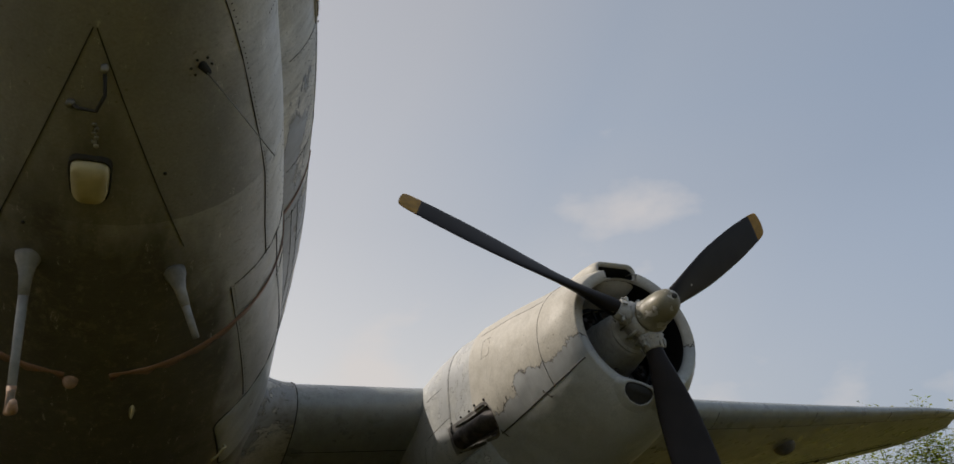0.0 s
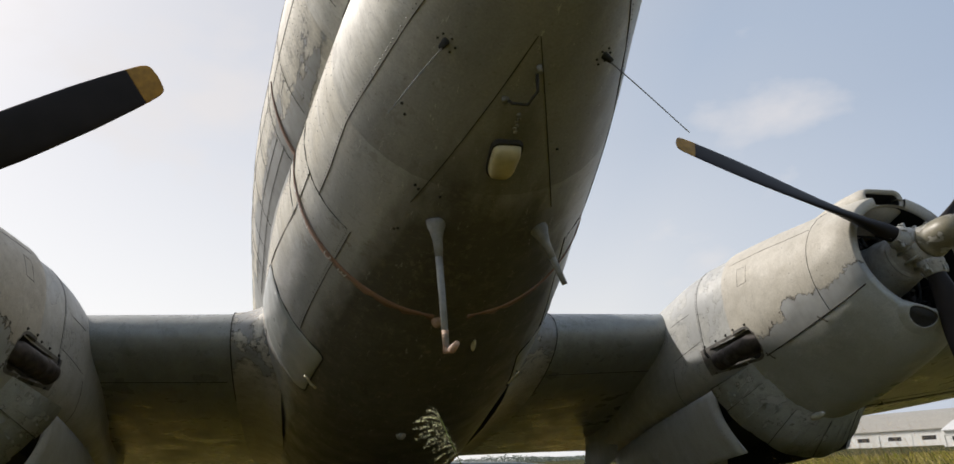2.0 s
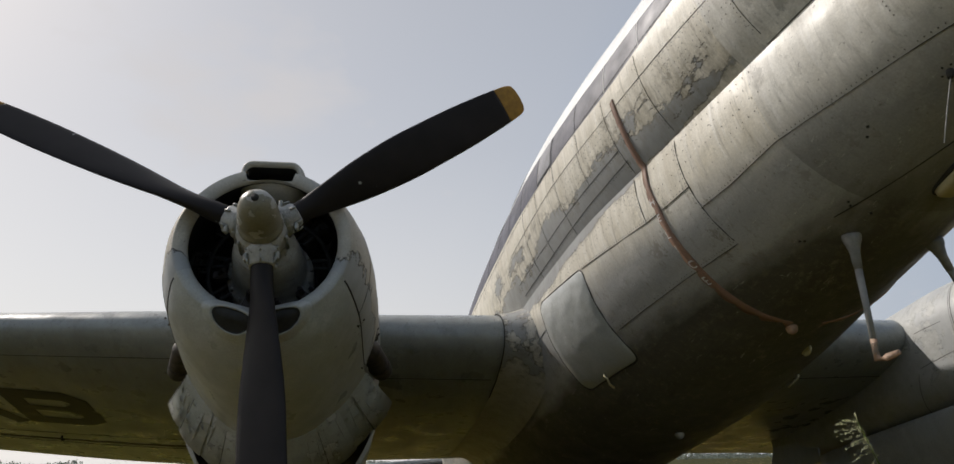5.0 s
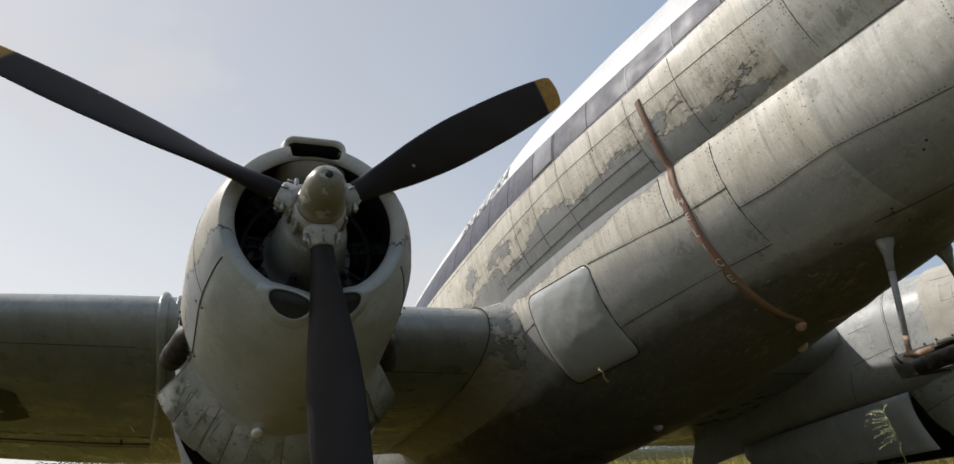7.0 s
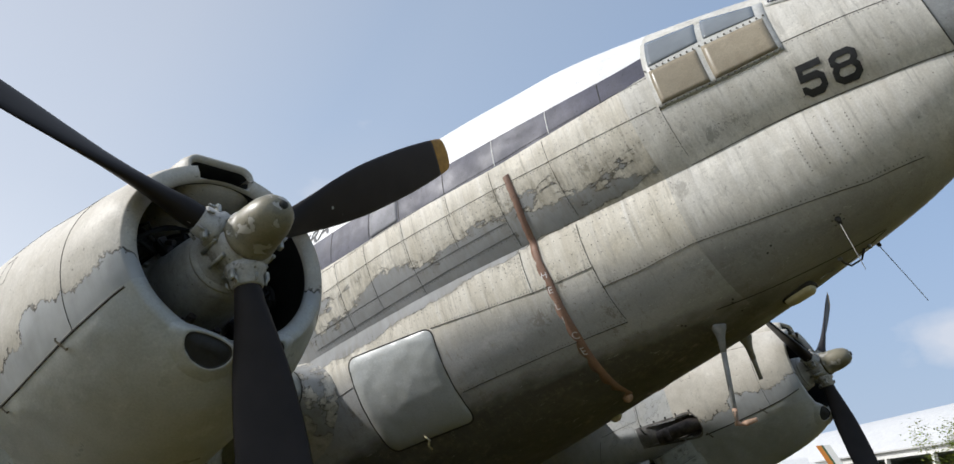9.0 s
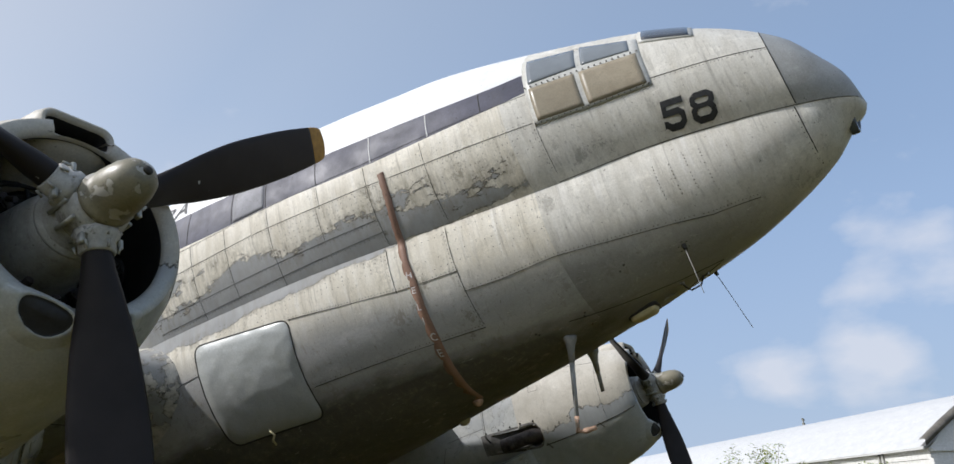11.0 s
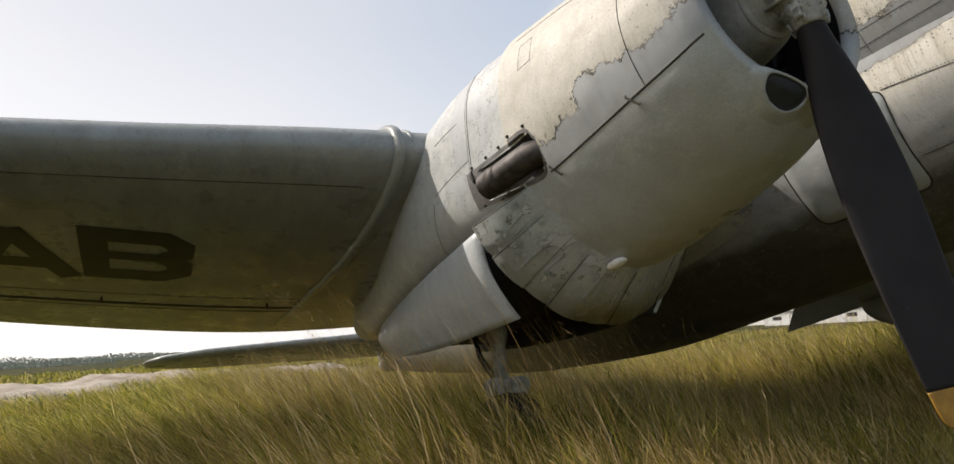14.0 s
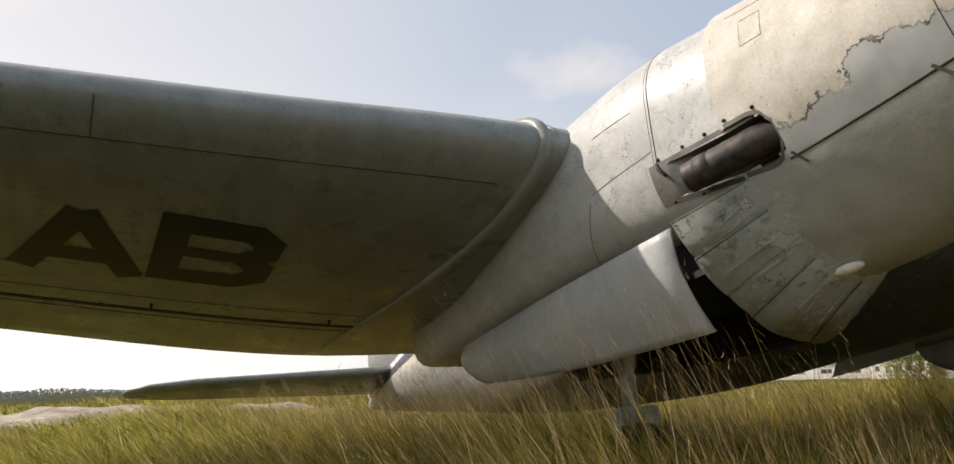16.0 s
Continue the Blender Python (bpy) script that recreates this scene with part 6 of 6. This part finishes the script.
for x, y in ((-6.5, 0), (0.4, 2.6), (0.4, -2.6)):
    part("wheel_leg", tube(bmesh.new(), [(x, y, 1.9), (x, y, 0)], 0.2, 8), STEEL, jet)

# floodlight mast behind the hangar
fl = tagged(new("floodlight_mast"), "tall grey floodlight mast behind the hangar", "mast")
fl.matrix_world = at(80.5, 230)
part("pole", tube(bmesh.new(), [(0, 0, 0), (0, 0, 22.5)], [0.35, 0.2], 8), STEEL, fl)
for z in (21.2, 22.4):
    for k in range(5):
        part("lamp_head", box(bmesh.new(), (-1.3 + 0.55 * k, -0.2, z), (-0.9 + 0.55 * k, 0.2, z + 0.6)), STEEL, fl, smooth=False)


# ---- plants ----
def leaf_material(name, stops, trans=0.3, dry=None):
    m, n, l, b = material(name, 0.65)
    g = n.new("ShaderNodeNewGeometry")
    c = ramp(n, l, g.outputs["Random Per Island"], stops)
    c = mix(n, l, 1.0, c, ramp(n, l, noise_node(n, l, 0.5, 3), [(0.32, G(0.6)), (0.68, G(1.4))]), "MULTIPLY")
    c = mix(n, l, 1.0, c, ramp(n, l, noise_node(n, l, 3.5, 4), [(0.35, G(0.6)), (0.65, G(1.6))]), "MULTIPLY")
    if dry:
        c = mix(n, l, ramp(n, l, noise_node(n, l, 0.28, 5), [(0.5, G(0)), (0.66, G(0.5))]), c, dry)
    l.new(c, b.inputs["Base Color"])
    b.inputs["Specular IOR Level"].default_value = 0.2
    t = n.new("ShaderNodeBsdfTranslucent")
    l.new(c, t.inputs[0])
    mx = n.new("ShaderNodeMixShader")
    mx.inputs[0].default_value = trans
    l.new(b.outputs[0], mx.inputs[1])
    l.new(t.outputs[0], mx.inputs[2])
    l.new(mx.outputs[0], n["Material Output"].inputs[0])
    return m


GRASS = leaf_material("grass_blades", [(0.0, (0.025, 0.04, 0.008)), (0.3, (0.12, 0.145, 0.018)), (0.55, (0.36, 0.345, 0.04)), (0.78, (0.56, 0.45, 0.10)), (1.0, (0.74, 0.60, 0.28))], 0.4, (0.52, 0.34, 0.09))
STRAW = leaf_material("straw", [(0.0, (0.32, 0.20, 0.075)), (0.5, (0.55, 0.385, 0.17)), (1.0, (0.76, 0.61, 0.38))], 0.35)
LEAF = leaf_material("bush_leaves", [(0.0, (0.12, 0.18, 0.025)), (0.6, (0.22, 0.28, 0.04)), (1.0, (0.36, 0.36, 0.06))], 0.5)
# greyed and paled: the haze of distance is mixed into this leaf colour
HAZELEAF = leaf_material("hazed_far_leaves", [(0.0, (0.15, 0.175, 0.15)), (1.0, (0.22, 0.245, 0.2))])
PLUMY = leaf_material("reed_seed", [(0.0, (0.5, 0.52, 0.3)), (1.0, (0.75, 0.74, 0.52))], 0.5)
BARK = plain("bark", (0.13, 0.1, 0.07), 0.9)
rg = np.random.default_rng(7)


def ribbons(P, H, W, lean, seg=2):
    """Tapered bent blades: base points, heights, widths and lean vectors, as one mesh."""
    n = len(P)
    ang = rg.uniform(0, math.pi, n)
    side = np.stack([np.cos(ang), np.sin(ang), np.zeros(n)], 1) * W[:, None] * 0.5
    ts = np.linspace(0, 1, seg + 1)
    V, F = [], []
    for k, t in enumerate(ts[:-1]):
        c = P + np.stack([lean[:, 0] * t**2, lean[:, 1] * t**2, H * t * (1 - 0.12 * t)], 1)
        w = side * (1 - 0.55 * t)
        V += [c - w, c + w]
    V.append(P + np.stack([lean[:, 0], lean[:, 1], H * 0.88], 1))
    V = np.concatenate(V)
    i = np.arange(n)
    for k in range(seg - 1):
        a = 2 * k * n
        F += np.stack([a + i, a + n + i, a + 3 * n + i, a + 2 * n + i], 1).tolist()
    a = 2 * (seg - 1) * n
    F += np.stack([a + i, a + n + i, np.full(n, 2 * seg * n) + i], 1).tolist()
    return V, F


def blades_object(name, V, F, mat, label, cat):
    me = bpy.data.meshes.new(name)
    me.from_pydata(V, [], F)
    me.materials.append(mat)
    return tagged(new(name, me), label, cat, kind="stuff")


def scatter(n, r0, r1, a0, a1, power=1.0):
    """Points round the walk by bearing and distance, thinning outwards."""
    r = r0 + (r1 - r0) * rg.uniform(0, 1, n) ** power
    a = np.radians(rg.uniform(a0, a1, n))
    return np.stack([-4 + r * np.sin(a), -2.5 + r * np.cos(a), np.zeros(n)], 1), r


def keep_clear(P, H):
    """Nothing tall right before the walk."""
    d = np.min(np.stack([np.hypot(P[:, 0] - x, P[:, 1] - y) for x, y in WALK_LINE]), 0)
    return np.where(d < 1.6, np.minimum(H, 0.2 + 0.45 * d), H), d > 0.35


WALK_LINE = [(0.4, -4.3), (-0.5, -4.4), (-1.4, -4.4), (-2.2, -4.3), (-2.9, -4.3), (-3.7, -4.2), (-4.4, -4.0), (-5.1, -3.5), (-5.6, -3.1), (-6.0, -2.9), (-6.4, -2.2), (-7.0, -1.6), (-7.5, -1.5), (-7.8, -1.2), (-8.1, -1.0), (-8.3, -0.6)]


def swell(P):
    """Slow change of the grass's height over the field."""
    return 0.5 + 0.5 * np.sin(P[:, 0] * 0.55 + 1.3 * np.sin(P[:, 1] * 0.35)) * np.cos(P[:, 1] * 0.42 + 0.5)


def tall(P):
    """The grass stands higher behind the starboard wing than out on the open field."""
    k = 1 / (1 + np.exp((P[:, 0] + 0.5) * 0.9)) * np.clip((P[:, 1] - 0.5) / 3, 0, 1)
    wheel = np.exp(-((P[:, 0] + 4.3) ** 2 + (P[:, 1] - 2.8) ** 2) / 3.5) + np.exp(-((P[:, 0] - 3.6) ** 2 + (P[:, 1] - 2.8) ** 2) / 3.5)
    open_field = np.clip((P[:, 1] - 9) / 6, 0, 1) * np.clip((-P[:, 0] - 4) / 5, 0, 1)
    beyond = np.exp(-((P[:, 0] - 9.0) ** 2 / 22 + (P[:, 1] - 9.0) ** 2 / 26))
    return (0.75 + 0.35 * swell(P) + 0.65 * k) * (1 - 0.5 * open_field) + 0.75 * wheel + 1.6 * beyond


VV, FF, off = [], [], 0
for n, r0, r1, a0, a1, w, pw in ((150000, 1.5, 14, -60, 110, 0.010, 0.8), (100000, 10, 40, -45, 105, 0.03, 0.85), (36000, 35, 110, -35, 105, 0.09, 0.9), (60000, 0.3, 16, 108, 302, 0.012, 0.75), (30000, 14, 60, 105, 315, 0.05, 0.85)):
    P, r = scatter(n, r0, r1, a0, a1, pw)
    H = (0.4 + 0.42 * rg.uniform(0, 1, n)) * tall(P)
    H, ok = keep_clear(P, H)
    P, H, r = P[ok], H[ok], r[ok]
    W = w * rg.uniform(0.6, 1.3, len(P))
    lean = np.stack([rg.normal(-0.20, 0.16, len(P)), rg.normal(0.02, 0.14, len(P))], 1) * (H / 0.5)[:, None]
    V, F = ribbons(P, H, W, lean)
    VV.append(V)
    FF += (np.array([f + [-1] if len(f) == 3 else f for f in F]) + np.where(np.array([f + [-1] if len(f) == 3 else f for f in F]) >= 0, off, 0)).tolist()
    off += len(V)
FF = [f[:3] if f[3] < 0 else f for f in FF]
for wx, wy in ((-3.95, 3.25), (3.95, 3.25), (2.9, 2.6)):
    # higher tufts left standing round the wheels
    n = 3000
    P = np.stack([rg.normal(wx - 0.35, 0.75, n), rg.normal(wy, 0.6, n), np.zeros(n)], 1)
    H = rg.uniform(0.7, 1.3, n)
    V, F = ribbons(P, H, 0.012 * rg.uniform(0.6, 1.4, n), np.stack([rg.normal(-0.25, 0.16, n), rg.normal(0.0, 0.15, n)], 1) * H[:, None])
    VV.append(V)
    FF += [[i + off for i in f] for f in F]
    off += len(V)
blades_object("grass", np.concatenate(VV), FF, GRASS, "tall uncut green and straw-coloured grass", "grass")

# dry seeding stalks
P, r = scatter(26000, 1.8, 24, -50, 105, 0.8)
H = rg.uniform(0.75, 1.3, len(P)) * (0.15 + 0.85 * tall(P)) * (1 - 0.4 * np.clip((-P[:, 0] - 5) / 1.5, 0, 1) * np.clip((P[:, 1] - 2) / 2, 0, 1))
H, ok = keep_clear(P, H)
ok &= ~((P[:, 0] > -5) & (P[:, 1] > -0.5) & (P[:, 1] < 4) & (rg.uniform(0, 1, len(P)) < 0.5))
ok &= (H > 0.5) & ~((P[:, 1] > 9) & (P[:, 0] < -5))
P, H = P[ok], H[ok]
# a thick stand of them in front of the starboard wheel
P2 = np.stack([rg.normal(-5.3, 1.5, 2600), rg.normal(1.3, 1.0, 2600), np.zeros(2600)], 1)
H2, ok = keep_clear(P2, rg.uniform(0.7, 1.25, 2600))
P, H = np.concatenate([P, P2[ok]]), np.concatenate([H, H2[ok]])
n = len(P)
lean = np.stack([rg.normal(-0.30, 0.12, n), rg.normal(0.0, 0.1, n)], 1) * H[:, None]
V, F = ribbons(P, H, 0.006 * np.ones(n), lean, 3)
tips = P + np.stack([lean[:, 0] * 0.72, lean[:, 1] * 0.72, H * 0.78], 1)
VV, FF, off = [V], F, len(V)
for q in range(4):
    base = tips + np.stack([lean[:, 0] * 0.06 * q, lean[:, 1] * 0.06 * q, H * 0.028 * q], 1)
    l2 = np.stack([rg.normal(-0.05, 0.025, n), rg.normal(0, 0.02, n)], 1)
    v, f = ribbons(base, rg.uniform(0.03, 0.07, n), 0.003 * np.ones(n), l2, 1)
    VV.append(v)
    FF = FF + [[i + off for i in t] for t in f]
    off += len(v)
blades_object("dry_grass_stalks", np.concatenate(VV), FF, STRAW, "dry straw-coloured seeding stalks leaning with the wind", "grass")


def plume(x, y, z):
    """One tall reed with a feathery head."""
    pl = tagged(new("reed_plume"), "tall green reed with a feathery seed head", "reed")
    pl.matrix_world = pose(x, y, 0)
    part("stalk", tube(bmesh.new(), [(0.35, 0.1, 0), (0.28, 0.08, z * 0.5), (0.12, 0.03, z * 0.85), (-0.02, 0, z)], [0.006, 0.005, 0.004, 0.002], 6), LEAF, pl)
    rr = np.random.default_rng(3)
    VV, FF, off = [], [], 0
    for b in range(16):
        t = b / 15
        root = np.array([-0.02 + 0.13 * t, 0.02 * t, z - 0.20 * t])
        long = 0.06 + 0.13 * math.sin(math.pi * (0.15 + 0.7 * t))
        end = root + np.array([-long * (0.8 + 0.3 * rr.uniform()), rr.normal(0, 0.05), 0.05 + 0.03 * rr.uniform() - 0.09 * t])
        k = 44
        q = rr.uniform(0.1, 1, k)
        base = root + (end - root) * q[:, None] + np.array([0, 0, -0.05]) * (q**2)[:, None]
        lean = np.stack([-0.018 * rr.uniform(0.2, 1, k), rr.normal(0, 0.008, k)], 1)
        for P, H, W, ln in ((base, rr.uniform(-0.012, 0.018, k), 0.0035 * np.ones(k), lean), (np.array([root]), np.array([end[2] - root[2]]), np.array([0.003]), np.array([(end - root)[:2]]))):
            V, F = ribbons(P, H, W, ln, 2)
            VV.append(V)
            FF += [[v + off for v in f] for f in F]
            off += len(V)
    V, F = np.concatenate(VV), FF
    me = bpy.data.meshes.new("seed_head")
    me.from_pydata(V, [], F)
    me.materials.append(PLUMY)
    hd = new("seed_head", me)
    hd.parent = pl
    for q in range(4):
        bmx = bmesh.new()
        rows = [[Vector((0.33 - 0.02 * q + (0.25 * (q % 2) - 0.12) * s * s * 4 - w * (1 - s), 0.1 + 0.05 * q * s, 0.1 + z * 0.75 * s * (1 - 0.3 * s))) for w in (-0.008, 0.008)] for s in np.linspace(0, 1, 7)]
        part("leaf", grid_bm(rows), LEAF, pl)


plume(-0.22, -0.14, 2.06)
plume(0.9, 1.2, 1.6)


def bush(x, y, height, spread, seed, stems=9, leaves=900, leaf=0.03):
    """A thin shrub: many upright stems with narrow leaves along them."""
    rr = random.Random(seed)
    b = tagged(new("shrub"), "thin leafy green shrub growing out of the grass", "shrub", "shrubs on the field")
    b.matrix_world = pose(x, y, 0)
    bmx = bmesh.new()
    tips = []
    for k in range(stems):
        a, q = rr.uniform(0, 6.283), rr.uniform(0.1, 1)
        x0, y0 = 0.25 * spread * q * math.cos(a), 0.25 * spread * q * math.sin(a)
        x1, y1 = spread * q * math.cos(a) + rr.uniform(-0.2, 0.2), spread * q * math.sin(a)
        h = height * rr.uniform(0.55, 1.0)
        pts = [Vector((x0, y0, 0)), Vector((x0 * 0.5 + x1 * 0.4, y0 * 0.5 + y1 * 0.4, h * 0.5)), Vector((x1, y1, h))]
        tube(bmx, pts, [0.025, 0.016, 0.005], 5)
        tips.append(pts)
    tagged(part("stem_clump", bmx, BARK, b), kind="stuff")
    r2 = np.random.default_rng(seed)
    base, ln = [], []
    for k in range(leaves):
        p = tips[rr.randrange(stems)]
        t = rr.random() ** 0.7
        c = (p[0].lerp(p[1], t * 2) if t < 0.5 else p[1].lerp(p[2], t * 2 - 1))
        off = Vector((rr.gauss(0, 0.16), rr.gauss(0, 0.16), rr.gauss(0, 0.1))) * (0.5 + height * 0.22)
        base.append(c + off)
        ln.append((rr.gauss(0, 0.09), rr.gauss(0, 0.09)))
    V, F = ribbons(np.array(base), r2.uniform(-0.10, 0.12, leaves), leaf * height ** 0.5 * np.ones(leaves), np.array(ln) * (0.6 + 0.3 * height), 2)
    me = bpy.data.meshes.new("leaves")
    me.from_pydata(V, [], F)
    me.materials.append(LEAF)
    lv = tagged(new("foliage", me), kind="stuff")
    lv.parent = b


for x, y, h, sp, sd_ in ((29.7, 22.0, 4.2, 1.8, 1), (30.6, 20.9, 4.5, 1.9, 9), (31.8, 19.4, 6.7, 2.0, 2), (32.8, 18.1, 6.4, 2.1, 3), (33.3, 17.3, 3.6, 1.7, 4), (41.6, 7.4, 5.0, 2.2, 5), (40.8, 2.3, 3.9, 2.0, 6)):
    bush(x, y, h, sp, sd_, 13 if h > 4 else 10, 3600 if y > 10 else 4200, 0.05)


def tree_line(a0, a1, d, h0, h1, n, seed):
    """Far woods along the horizon: many small clumps of leaves on short trunks, as one mass."""
    r2 = np.random.default_rng(seed)
    a = np.radians(r2.uniform(a0, a1, n))
    dd = d * r2.uniform(0.85, 1.2, n)
    hh = h0 + (h1 - h0) * (0.5 + 0.5 * np.sin(a * 31) * np.cos(a * 13 + 2)) * r2.uniform(0.3, 1, n)
    P = np.stack([-4 + dd * np.sin(a), -3 + dd * np.cos(a), hh * r2.uniform(0, 0.85, n)], 1)
    s = d * 0.0022
    V, F = ribbons(P, s * r2.uniform(0.4, 1.1, n), s * r2.uniform(0.5, 1.3, n), np.stack([r2.normal(0, s * 0.4, n), r2.normal(0, s * 0.4, n)], 1), 2)
    return V, F


VV, FF, off = [], [], 0
for spec in ((-60, 40, 420, 2, 6, 24000, 1), (-30, -2, 260, 1.0, 2.6, 9000, 2), (-75, -18, 300, 4, 9, 14000, 3), (38, 66, 420, 8, 15, 9000, 4)):
    V, F = tree_line(*spec)
    VV.append(V)
    FF += [[i + off for i in f] for f in F]
    off += len(V)
blades_object("far_woods", np.concatenate(VV), FF, HAZELEAF, "line of far trees along the horizon, haze painted into their green", "trees")

# low spoil bank of pale earth beyond the wing
def earth():
    m, n, l, b = material("pale_earth", 0.95)
    c = ramp(n, l, noise_node(n, l, 0.8, 8), [(0.3, (0.26, 0.20, 0.14)), (0.55, (0.45, 0.38, 0.30)), (0.75, (0.58, 0.51, 0.43))])
    l.new(c, b.inputs["Base Color"])
    bump(n, l, b, noise_node(n, l, 2.5, 8), 1.0, 0.4)
    return m


rows = []
for i in range(61):
    q = i / 60
    az, row = -32 + 46 * q, []
    for j in range(13):
        d = 34 + 16 * j / 12
        hgt = math.sin(math.pi * j / 12) * (0.62 + 0.06 * math.sin(q * 23) + 0.05 * math.sin(q * 57 + 1)) * min(1, 6 * (1 - q), 8 * q + 0.1)
        p = at(az, d).translation
        row.append((p.x, p.y, max(-0.05, hgt * 1.1 + 0.3 * noise.noise(Vector((p.x * 0.5, p.y * 0.5, 0))) + 0.12 * noise.noise(Vector((p.x * 1.7, p.y * 1.7, 3))))))
    rows.append(row)
thing("earth_bank", finish(grid_bm(rows)), earth(), "low bank of bare pale dug earth", "earth bank", True)

# wooded hill far behind the hangars
rows = []
for i in range(41):
    az = 80 + 64 * i / 40
    row = []
    for d, k in ((900, 0), (1000, 0.45), (1100, 0.8), (1250, 1.0), (1500, 0.6)):
        p = at(az, d).translation
        hgt = (108 + 11 * max(0, az - 88.4)) * min(1, (az - 80) / 5) * k * (0.95 + 0.25 * noise.noise(Vector((az * 0.5, d * 0.004, 0))))
        row.append((p.x, p.y, hgt))
    rows.append(row)
thing("hill", finish(grid_bm(rows)), HAZELEAF, "wooded hill with haze painted into its green", "hill", True, kind="structure")
